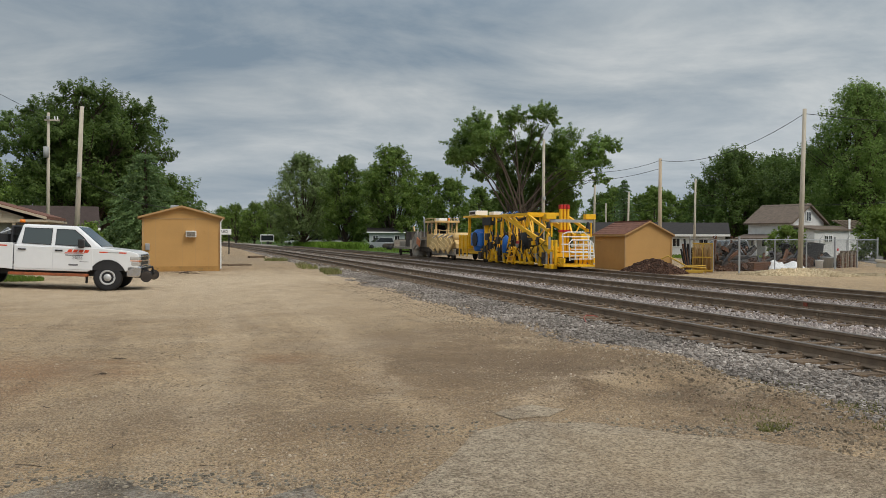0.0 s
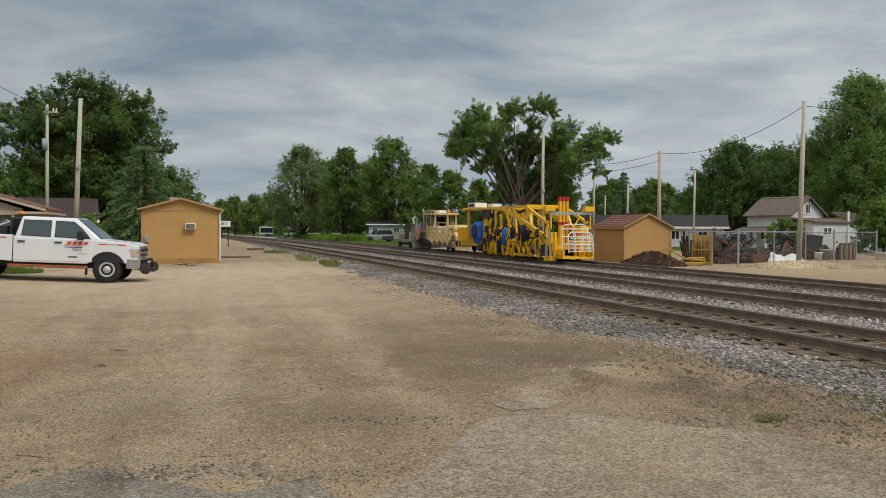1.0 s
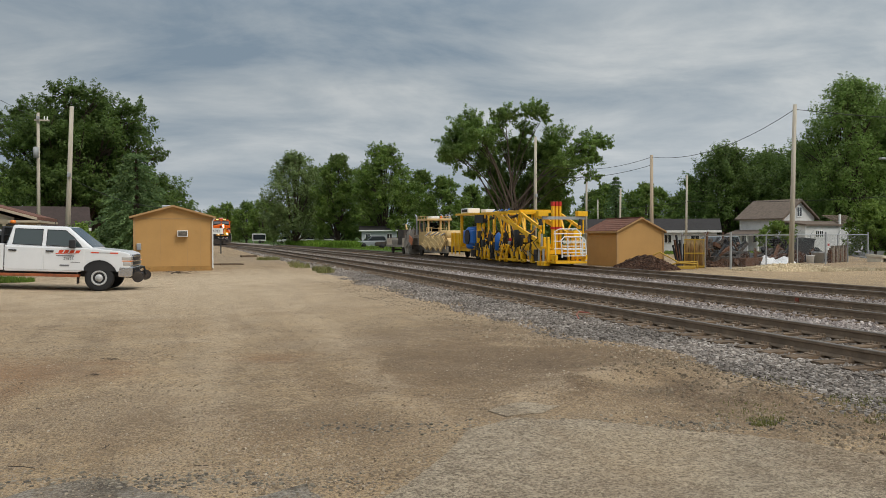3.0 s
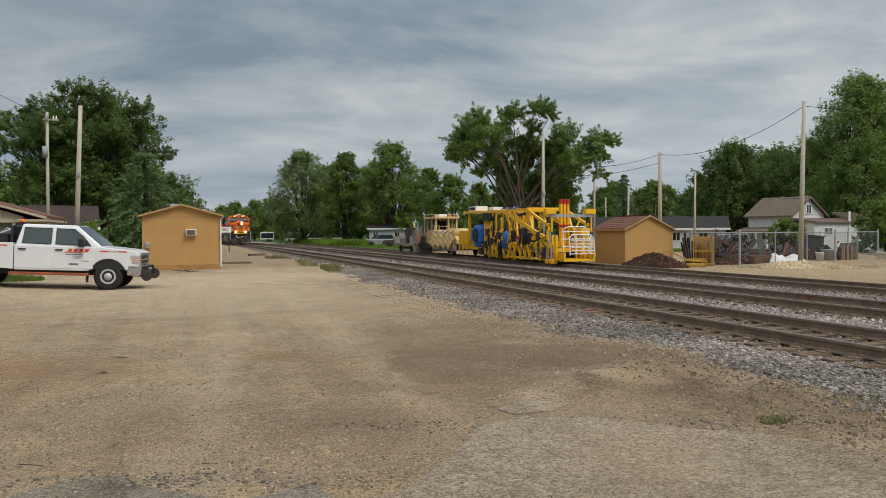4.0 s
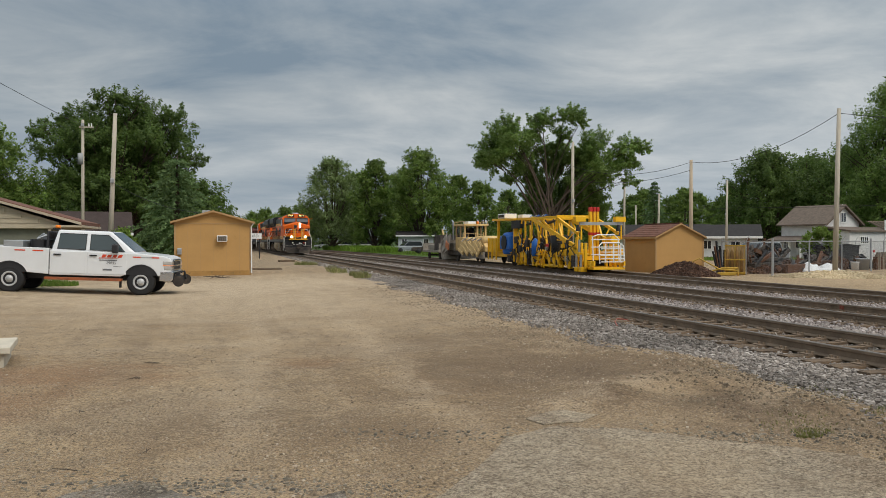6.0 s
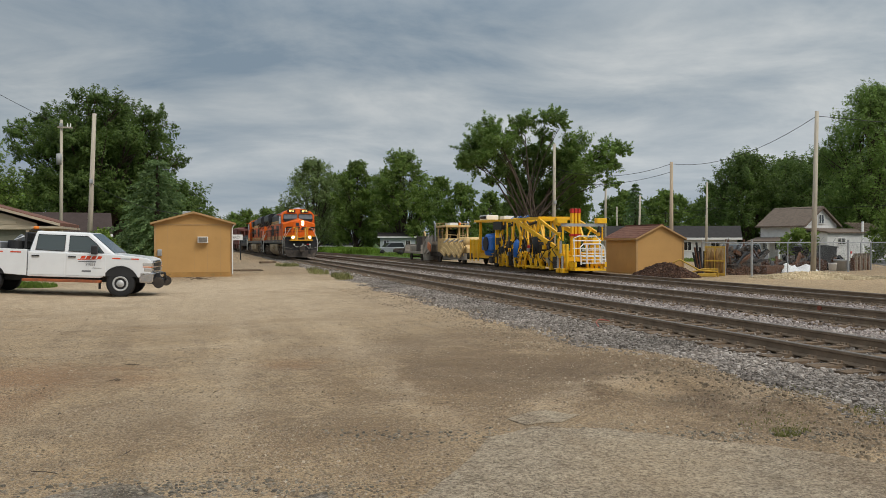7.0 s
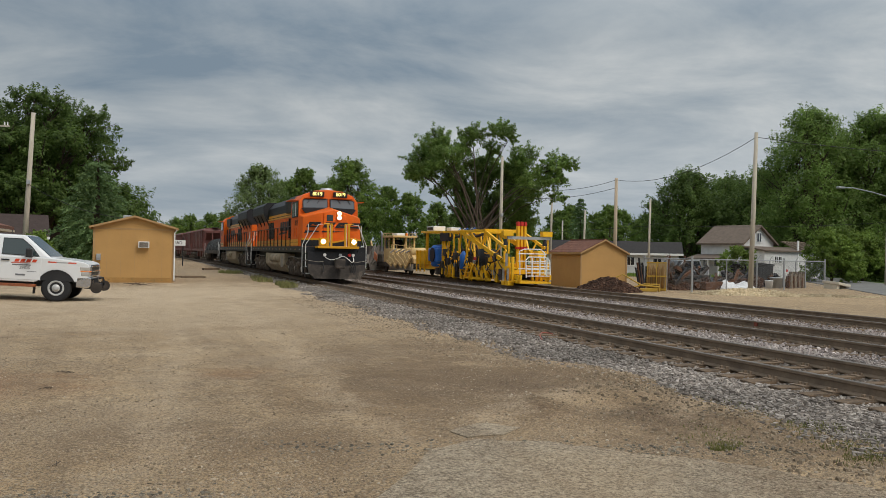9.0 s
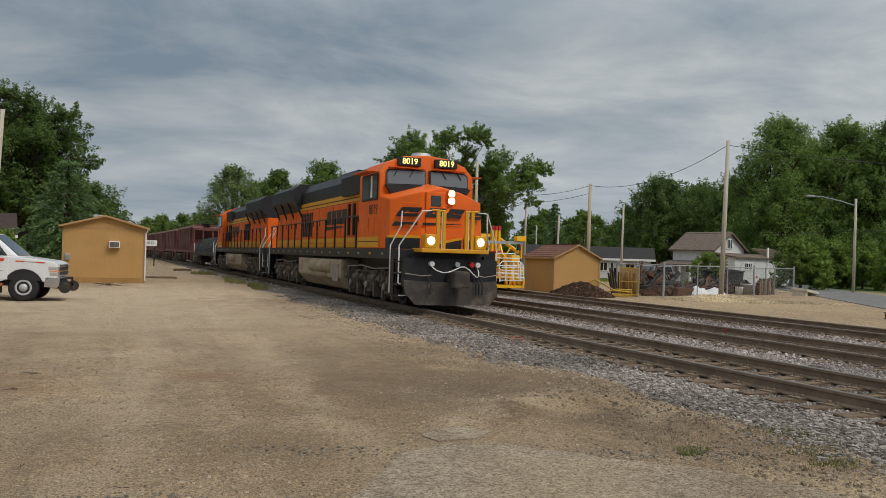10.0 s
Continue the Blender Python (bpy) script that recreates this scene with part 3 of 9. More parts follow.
TRACK_OBS = {}
TRACK_OBS["main_track"] = rail_track("main_track", TRACKS["main_track"], -60, 360, "rusty steel main track on timber ties in ballast")
TRACK_OBS["second_track"] = rail_track("second_track", TRACKS["second_track"], -60, 360, "rusty steel second track on timber ties in ballast")
TRACK_OBS["siding"] = rail_track("siding", TRACKS["siding"], -60, 140, "rusty siding track where work machines are parked")


def spread(u, d):
    """A place d metres off at u degrees to the right of the line of the tracks."""
    return d * math.sin(radians(u)), d * math.cos(radians(u))


# ---- trees ----
def tree(name, m, blobs, leaf, count, material, rng, label, trunk=0.35, stems=1, category="tree", lean=0.0, gap=0.0):
    """Trunk and limbs that reach into each clump of the crown, and leaves in sprays round twigs. blobs: x, y, z, radius, squash."""
    t = thing(name, m, label, category)
    bm = B()
    low = min(b[2] - b[3] * 0.5 for b in blobs)
    fork = max(3.2 if stems > 3 else 0.5, low * 0.75)
    for s in range(stems):
        a = 2 * math.pi * s / max(1, stems)
        off = 0.35 * (stems > 1)
        p0 = Vector((off * math.cos(a), off * math.sin(a), -0.1))
        p1 = Vector((off * 2.2 * math.cos(a) + lean, off * 2.2 * math.sin(a), fork))
        cyl(bm, p0, p1, trunk, trunk * 0.75, 9)
        for k, b in enumerate(blobs):
            if k % stems != s or (stems > 3 and k % 3 == 2):
                continue
            c = Vector(b[:3])
            mid = p1.lerp(c, 0.5) + Vector((0, 0, 0.12 * (c - p1).length))
            r = trunk * 0.55 * min(1, b[3] / 2.5)
            cyl(bm, p1, mid, r, r * 0.65, 7, False)
            cyl(bm, mid, c + Vector((0, 0, b[3] * 0.4)), r * 0.65, r * 0.15, 6, False)
            for _ in range(4):
                d = Vector(rng.normal(0, 1, 3)); d.z = abs(d.z) * 0.7; d.normalize()
                cyl(bm, mid.lerp(c, rng.uniform(0.2, 0.9)), c + d * b[3] * 0.85, r * 0.35, r * 0.08, 5, False)
    part("trunk", bm, M_BARK, t, "brown bark trunk with spreading limbs")
    # upswept sprays of leaves round twigs that fan out of every clump
    vol = np.array([b[3] ** 2 for b in blobs])
    share = (count * vol / vol.sum()).astype(int)
    P, N0 = [], []
    for b, n in zip(blobs, share):
        fans = int(20 + 11 * b[3])
        d = rng.normal(0, 1, (fans, 3))
        d[:, 2] = d[:, 2] * 0.8 + 0.28
        d /= np.linalg.norm(d, axis=1)[:, None]
        flat = np.array([1, 1, b[4]])
        root = np.array(b[:3]) + d * flat * b[3] * rng.uniform(0.2, 0.55, (fans, 1))
        way = d + np.array([0, 0, 0.42]) + rng.normal(0, 0.22, d.shape)
        way /= np.linalg.norm(way, axis=1)[:, None]
        reach = b[3] * rng.uniform(0.42, 0.85, (fans, 1))
        keep = np.array([noise.noise(Vector(p) * (1.1 / max(1.0, b[3] * 0.45))) > gap - 0.58 for p in root + way * reach])
        if keep.sum() > 4:
            root, way, reach, d = root[keep], way[keep], reach[keep], d[keep]
        k = rng.integers(0, len(root), n)
        f = rng.uniform(0.0, 1.0, (n, 1)) ** 0.8
        out = rng.normal(0, 1, (n, 3))
        out /= np.linalg.norm(out, axis=1)[:, None]
        wide = b[3] * 0.34 * (1.0 - 0.74 * f) * rng.uniform(0.2, 1.0, (n, 1)) ** 0.5
        P.append(root[k] + way[k] * reach[k] * f + out * wide)
        N0.append(out * 0.55 + d[k] * 0.55)
    P, N0 = np.concatenate(P), np.concatenate(N0)
    nrm = N0 + rng.normal(0, 0.28, P.shape) + np.array([0, 0, 0.5])
    nrm /= np.linalg.norm(nrm, axis=1)[:, None]
    ref = rng.normal(0, 1, P.shape)
    u = np.cross(nrm, ref)
    u /= np.linalg.norm(u, axis=1)[:, None] + 1e-9
    w = np.cross(nrm, u)
    size = leaf * rng.uniform(0.55, 1.35, (len(P), 1))
    u, w = u * size, w * size * 0.62
    V = np.stack([P - u, P + w - nrm * size * 0.15, P + u, P - w - nrm * size * 0.15], 1).reshape(-1, 3)
    quads("crown", V, material, t, "many small green leaves in uneven clumps")
    return t


def crown_blobs(rng, h, w, n, low=0.25, top=1.0, flat=0.8, lumps=1.0):
    """Clumps for a rounded crown of height h and width w."""
    out = []
    for k in range(n):
        f = (k + 0.5) / n
        z = h * (low + (top - low) * f)
        span = math.sin(math.pi * min(0.97, 0.2 + 0.78 * f) ** 0.9) ** 0.7
        a = k * 2.4 + rng.uniform(-0.5, 0.5)
        r = w * 0.5 * span
        rad = w * (0.17 + 0.07 * rng.uniform()) * lumps * (0.65 + 0.5 * span)
        out.append((max(0, r - rad * 0.75) * math.cos(a), max(0, r - rad * 0.75) * math.sin(a), min(z, h - rad * flat * 0.9), rad, flat))
    out.append((0, 0, h - w * 0.16, w * 0.17, flat))
    return out


def conifer(name, m, h, w, rng, label):
    t = thing(name, m, label, "tree")
    part("trunk", cyl(B(), (0, 0, -0.1), (0, 0, h * 0.95), w * 0.035 + 0.05, 0.03, 8), M_BARK, t, "straight tapered trunk")
    V, F = [], []
    lay = int(h / 0.6)
    for k in range(lay):
        z = h * (0.06 + 0.92 * k / lay)
        rad = w * 0.5 * (1 - k / lay) ** 0.8 + 0.15
        for j in range(15):
            a = j * 2 * math.pi / 15 + k * 0.7 + rng.uniform(-0.2, 0.2)
            ln = rad * rng.uniform(0.6, 1.12)
            for s in range(int(14 + ln * 22)):
                f = rng.uniform(0.1, 1)
                p = np.array([math.cos(a) * ln * f, math.sin(a) * ln * f, z + 0.10 * ln * f - 0.42 * ln * f ** 1.8 + rng.uniform(-0.2, 0.04)]) + rng.normal(0, 0.07, 3)
                d = np.array([math.cos(a + rng.uniform(-1, 1)), math.sin(a + rng.uniform(-1, 1)), rng.uniform(-0.8, 0.1)]) * rng.uniform(0.12, 0.26)
                s2 = np.cross(d, rng.normal(0, 1, 3))
                s2 = s2 / (np.linalg.norm(s2) + 1e-9) * 0.075
                i = len(V)
                V += [tuple(p - s2), tuple(p + d), tuple(p + s2)]
                F.append((i, i + 1, i + 2))
    raw("needles", V, F, M_NEEDLE, t, "drooping dark green needled branches")
    return t


def at(u, d, z=0.0, rz=0.0):
    """A place by its bearing in degrees to the right of the tracks' line, and its distance."""
    x, y = spread(u, d)
    return pose(x, y, z, 0, 0, rz)


def trees():
    rng = np.random.default_rng(7)
    big = []
    for x, z, r in ((-6.9, 11.7, 1.5), (-5.1, 12.3, 1.7), (-3.6, 13.4, 1.7), (-1.0, 14.4, 1.8), (1.0, 14.4, 1.8), (3.0, 13.8, 1.9), (5.0, 12.8, 1.8), (6.3, 12.0, 1.5), (7.2, 9.6, 1.4), (5.3, 10.4, 2.2), (-6.4, 9.8, 1.5),
                    (-4.0, 10.4, 2.4), (-1.3, 11.8, 2.6), (1.8, 11.8, 2.6), (-0.8, 8.8, 2.7), (2.8, 8.8, 2.7), (-3.3, 7.5, 2.5), (0.5, 6.0, 2.6), (4.3, 6.8, 2.4), (-2.4, 4.5, 2.3), (3.3, 4.5, 2.3), (7.2, 6.0, 1.6), (8.2, 5.2, 1.2), (-5.2, 7.4, 1.6), (0.4, 3.4, 2.2), (5.8, 4.0, 1.8)):
        x, z, r = x * 0.86, z * 0.90, r * 0.92
        big.append((x, rng.uniform(-2.4, 2.4), z, r, 0.85))
        if r > 2.1:
            big.append((x * 0.8, rng.uniform(1.5, 3.5), z + 0.3, r, 0.85))
    big += [(-1.5, -3.0, 5.6, 2.3, 0.85), (1.5, -3.0, 4.6, 2.3, 0.85), (0.0, -3.2, 8.3, 2.4, 0.85), (-3.4, -2.6, 5.2, 2.0, 0.85), (3.4, -2.8, 6.4, 2.2, 0.85), (2.2, -3.0, 9.6, 2.0, 0.85), (-2.4, -3.0, 9.8, 2.0, 0.85)]
    tree("maple_tree", at(-6.2, 76, 0, 6.2), big, 0.105, 140000, M_LEAFD, rng, "large dark green maple with a broad dense crown", 0.5, gap=-0.2)
    conifer("spruce_tree", at(-2.7, 58), 7.7, 8.2, rng, "drooping dark spruce behind the tan shed")
    tree("round_tree", at(-1.3, 66), crown_blobs(rng, 4.6, 5.0, 12, 0.1), 0.11, 15000, M_LEAFD, rng, "dark green broadleaf tree behind the tan shed", 0.22)
    tree("edge_tree", at(-14.0, 72), crown_blobs(rng, 10.5, 9.5, 18, 0.1), 0.11, 40000, M_LEAF, rng, "green broadleaf tree behind the low building", 0.3)
    tree("edge_tree", at(-17.5, 60), crown_blobs(rng, 9.0, 8.5, 16, 0.1), 0.11, 36000, M_LEAF, rng, "green broadleaf tree behind the low building", 0.3)
    tree("shrub", at(-6.0, 50), crown_blobs(rng, 2.3, 2.6, 9, 0.1), 0.07, 8000, M_LEAFL, rng, "light green garden shrub", 0.06, category="shrub")
    hedge = tree("thicket", at(-9.5, 92), crown_blobs(rng, 7.5, 9.5, 16, 0.06), 0.13, 22000, M_LEAFD, rng, "dark green thicket behind the poles and the outbuilding", 0.2, category="bushes")
    for u, d in ((-6.6, 96), (-3.6, 90), (-12.5, 95), (-1.9, 84)):
        copy_thing(hedge, at(u, d, 0, 50 * u))
    # the row beyond the siding
    c1 = tree("elm_tree", at(7.4, 150), crown_blobs(rng, 16.3, 12.6, 22, 0.08), 0.16, 30000, M_ELM, rng, "tall grey-green elm in a row beyond the tracks", 0.4, gap=-0.1)
    c2 = tree("elm_tree", at(10.3, 138), crown_blobs(rng, 15.0, 8.6, 18, 0.06, lumps=1.0), 0.17, 26000, M_LEAF, rng, "tall narrow green elm in a row beyond the tracks", 0.35, gap=-0.08)
    c3 = tree("elm_tree", at(13.5, 132), crown_blobs(rng, 15.8, 11.0, 20, 0.1, lumps=1.0), 0.16, 32000, M_LEAF, rng, "leafy dark elm with an open side", 0.35, gap=0.0)
    c4 = tree("elm_tree", at(17.6, 128), crown_blobs(rng, 10.6, 8.2, 16, 0.06), 0.17, 14000, M_LEAF, rng, "rounded green tree beyond the work machines", 0.3)
    # the big open tree by the machines
    blobs = []
    for x, y, z, r in ((-3.7, 0, 11.4, 1.9), (-5.2, 1, 10.1, 1.6), (-2.7, -1, 10.0, 1.9), (-4.9, -1, 8.6, 1.5), (-2.5, 1, 8.1, 1.5), (-5.9, 0, 8.8, 1.0),
                       (-0.5, 0, 12.3, 1.5), (-1.3, 1, 11.3, 1.2), (2.1, 0, 12.5, 1.4), (2.9, -1, 12.2, 1.0), (1.4, 1, 11.3, 1.0),
                       (4.2, 0, 10.2, 1.7), (3.8, 1, 8.8, 1.8), (5.1, -1, 7.8, 1.6), (3.0, 1, 6.7, 1.6), (7.2, 0, 9.7, 1.5), (8.3, 0, 9.9, 1.0), (7.1, 0, 8.2, 1.3), (7.4, 0, 6.9, 0.9), (6.1, 1, 9.0, 1.2),
                       (-1.3, 2.5, 5.9, 1.5), (0.8, 2.5, 6.3, 1.6), (4.0, 2, 5.2, 1.6), (2.1, 2.5, 4.6, 1.5), (-0.4, 2.5, 4.0, 1.5), (-3.4, 0, 7.2, 0.9), (0.3, 2.5, 8.4, 1.2), (-0.6, 1.6, 9.8, 1.4), (0.9, 2.2, 10.2, 1.3), (2.0, 1.8, 8.8, 1.4), (-1.4, 2.2, 7.6, 1.3)):
        blobs.append((x, y * 1.3, z, r * 1.02, 0.9))
        if y > 2 or (r > 1.5 and x < 6):
            blobs.append((x + rng.uniform(-0.8, 0.8), 2.6 + rng.uniform(0, 1.5), z - rng.uniform(0.2, 1.2), r, 0.9))
    tree("silver_maple_tree", at(22.1, 76, 0, -22), blobs, 0.10, 105000, M_SILVER_LEAF, rng, "open spreading silver maple with bare limbs showing", 0.27, stems=5, gap=-0.12)
    c5 = tree("elm_tree", at(4.6, 300), crown_blobs(rng, 10.6, 9.0, 14, 0.06), 0.26, 5000, M_LEAF, rng, "rounded green tree far down the line", 0.3)
    for u, d, o in ((19.4, 150, c4), (21.6, 165, c4), (23.4, 150, c4), (25.4, 165, c4), (28.6, 150, c4), (31.2, 150, c4), (34.2, 140, c4), (20.5, 190, c4), (25.0, 190, c4), (27.6, 172, c4), (30.2, 178, c4), (32.0, 166, c4), (33.6, 180, c4), (2.0, 352, c5), (0.8, 352, c5), (-0.5, 345, c5), (6.0, 225, c5), (3.6, 340, c5), (2.6, 350, c5), (1.4, 360, c5), (0.2, 340, c5), (-1.2, 330, c5), (3.0, 330, c5), (5.2, 330, c5), (3.0, 235, c5), (4.2, 222, c5), (5.3, 214, c5), (2.1, 262, c5), (9.0, 175, c3), (12.0, 180, c1), (16, 170, c2)):
        x, y = spread(u, d)
        copy_thing(o, pose(x, y, 0, 0, 0, 137 * u))
    conifer("fir_tree", at(29.2, 128), 11.0, 6.0, rng, "pointed dark fir tree behind the sheds")
    # the wooded side behind the white house
    d1 = tree("oak_tree", at(36.2, 106), crown_blobs(rng, 12.2, 11.0, 24, 0.05), 0.13, 46000, M_LEAFD, rng, "dense dark oak behind the white house", 0.4)
    d2 = tree("oak_tree", at(43.6, 92), crown_blobs(rng, 17.0, 12.0, 30, 0.05), 0.12, 56000, M_SILVER_LEAF, rng, "tall green oak beyond the street", 0.45)
    for u, d, o in ((38.8, 114, d1), (41.0, 106, d1), (47.2, 96, d2), (50.0, 96, d2), (45.4, 112, d2), (53.0, 105, d2), (48, 125, d1)):
        x, y = spread(u, d)
        copy_thing(o, pose(x, y, 0, 0, 0, 71 * u))
    b1 = tree("lilac_bush", at(44.9, 70), crown_blobs(rng, 4.1, 4.8, 13, 0.08), 0.09, 17000, M_LEAFL, rng, "rounded light green lilac bush by the street", 0.12, category="bush")
    for u, d in ((46.6, 78), (48.4, 80), (50.4, 76)):
        x, y = spread(u, d)
        copy_thing(b1, pose(x, y, 0, 0, 0, 71 * u))
    tree("dogwood_tree", at(39.3, 56), crown_blobs(rng, 2.4, 2.4, 9, 0.35), 0.07, 6000, M_LEAFL, rng, "small ornamental tree in front of the white house", 0.07, stems=3)


trees()


# ---- lettering ----
def lettering(name, text, size, material, parent, m, label):
    """A word as a thin flat mesh in the built-in font, centred on m."""
    cu = bpy.data.curves.new("letters", "FONT")
    cu.body, cu.size, cu.extrude = text, size, 0.004
    cu.align_x, cu.align_y = "CENTER", "CENTER"
    tmp = new("letters", cu)
    me = bpy.data.meshes.new_from_object(tmp.evaluated_get(bpy.context.evaluated_depsgraph_get()))
    bpy.data.objects.remove(tmp)
    me.materials.clear()
    me.materials.append(material)
    ob = new(name, me)
    ob.parent = parent
    ob.matrix_basis = m
    return tagged(ob, label)


FRONT = pose(0, 0, 0, 90, 0, 0)           # faces -y
SIDE = pose(0, 0, 0, 90, 0, -90)          # faces -x


def emblem(bm, width, height, m, slant=0.35):
    """Four slanted blocks over a tapering dash: a company mark as plain shapes."""
    w = width / 4
    for k in range(4):
        x = -width / 2 + k * w
        s = slant * height
        a = [(x + 0.02, 0), (x + w * 0.86, 0), (x + w * 0.86 + s, height), (x + 0.02 + s, height)]
        prism(bm, [(p, q) for p, q in a], "z", 0.0, 0.006, m)
    prism(bm, [(-width / 2 - 0.1 * width, -0.42 * height), (width * 0.35, -0.26 * height), (width * 0.3, -0.16 * height), (-width / 2 - 0.06 * width, -0.14 * height)], "z", 0.0, 0.006, m)
    return bm


# ---- the train ----
M_LENS = glow("headlamp_lens", (1.0, 0.93, 0.76), 45.0)
M_DITCH = glow("ditch_lamp_lens", (1.0, 0.92, 0.74), 22.0)
M_DIGIT = glow("lit_digit", (1.0, 0.86, 0.25), 1.6)
M_LPANE = glass("cab_glass", (0.12, 0.135, 0.15), 0.06)
M_RAILING = mat("white_handrail", (0.74, 0.73, 0.70), 0.5, var=0.08)
M_WHEEL = mat("wheel_steel", (0.10, 0.085, 0.075), 0.6, 0.5, var=0.3)
M_MAROON = mat("hopper_maroon", (0.155, 0.055, 0.047), 0.7, var=0.25, scale=1.2, dirt=(0.09, 0.045, 0.035), amount=0.3, dscale=1.0)
M_COIL = mat("dark_coil_cover", (0.055, 0.06, 0.062), 0.45, 0.3, var=0.3, dirt=(0.14, 0.11, 0.09), amount=0.2)
M_DUSTY = mat("dust_caked_casting", (0.115, 0.09, 0.07), 0.9, var=0.4, scale=4, bump=0.5, dirt=(0.22, 0.18, 0.14), amount=0.35, dscale=3)
M_FUEL = mat("dust_coated_tank", (0.34, 0.275, 0.185), 0.8, var=0.2, scale=2, dirt=(0.15, 0.115, 0.08), amount=0.3, dscale=1.6)


def wheelset(parent, y, r):
    m = pose(0, 0, 0, 0, 90, 0)
    bm = B()
    prof = [(r * 0.2, -0.09), (r * 0.88, -0.07), (r, -0.07), (r, 0.06), (r * 0.88, 0.06), (r * 0.8, 0.02), (r * 0.3, 0.03), (r * 0.2, 0.08)]
    for s in (-1, 1):
        lathe(bm, [(a, s * h) for a, h in prof] if s > 0 else [(a, s * h) for a, h in prof], Matrix.Translation((s * 0.7525, 0, 0)) @ m, 24)
        for k in range(5):
            ang = k * 2 * math.pi / 5
            box(bm, -0.03, 0.03, -0.04, 0.04, r * 0.35, r * 0.75, Matrix.Translation((s * 0.80, 0, 0)) @ Matrix.Rotation(ang, 4, "X"))
    cyl(bm, (-1.0, 0, 0), (1.0, 0, 0), 0.09, 0.09, 10)
    ob = part("wheelset", bm, M_WHEEL, parent, "steel wheels on an axle", True)
    ob.matrix_basis = pose(0, y, r)
    return ob


def bogie(parent, yc, gaps, r, heavy=True):
    """Side frames with springs, axle boxes and brake gear; the wheelsets turn in them."""
    half = gaps[-1] + 0.75
    for s in (-1, 1):
        bm = B()
        x0, x1 = s * 1.02, s * 1.2
        prism(bm, [(yc - half, 0.62), (yc - half, 0.86), (yc - half + 0.4, 0.98), (yc + half - 0.4, 0.98), (yc + half, 0.86), (yc + half, 0.62), (yc + half - 0.5, 0.55), (yc, 0.46), (yc - half + 0.5, 0.55)], "x", min(x0, x1), max(x0, x1))
        for g in gaps:
            box(bm, s * 1.0, s * 1.32, yc + g - 0.2, yc + g + 0.2, 0.3, 0.82, bev=0.03)
            cyl(bm, (s * 1.2, yc + g, r), (s * 1.4, yc + g, r), 0.16, 0.13, 10)
            if heavy:
                for dd in (-0.42, 0.42):
                    cyl(bm, (s * 1.22, yc + g + dd, 0.42), (s * 1.22, yc + g + dd, 0.92), 0.1, 0.1, 8)
                    box(bm, s * 1.1, s * 1.3, yc + g + dd * 1.15 - 0.08, yc + g + dd * 1.15 + 0.08, 0.16, 0.5)
        part("side_frame", bm, M_DUSTY, parent, "grimy cast truck side frame")
        if heavy:
            for g in gaps:
                for dd in (-1, 1):
                    part("brake_cylinder", cyl(B(), (s * 1.3, yc + g + dd * 0.5, 0.78), (s * 1.34, yc + g + dd * 0.78, 0.72), 0.11, 0.09, 10), M_DUSTY, parent)
                    part("sand_pipe", tube(B(), [(s * 1.24, yc + g + dd * 0.78, 1.1), (s * 1.28, yc + g + dd * 0.74, 0.6), (s * 1.0, yc + g + dd * 0.6, 0.15)], 0.025, 5), M_GRIME, parent)
                part("damper", beam(B(), (s * 1.38, yc + g + 0.24, 0.5), (s * 1.4, yc + g + 0.1, 1.05), 0.08, 0.08), M_DUSTY, parent)
                part("axle_cap", cyl(B(), (s * 1.38, yc + g, r), (s * 1.43, yc + g, r), 0.1, 0.085, 10), M_TANK, parent)
            part("air_line", tube(B(), [(s * 1.34, yc - half + 0.2, 1.1), (s * 1.36, yc - 0.6, 1.04), (s * 1.36, yc + 0.6, 1.12), (s * 1.34, yc + half - 0.2, 1.06)], 0.022, 5), M_TANK, parent)
    bm = B()
    box(bm, -0.95, 0.95, yc - 0.35, yc + 0.35, 0.55, 1.0)
    part("bolster", bm, M_GRIME, parent)
    for g in gaps:
        wheelset(parent, yc + g, r)


def railing(parent, pts, r, material, name="handrail", label=""):
    return part(name, tube(B(), pts, r, 6), material, parent, label)


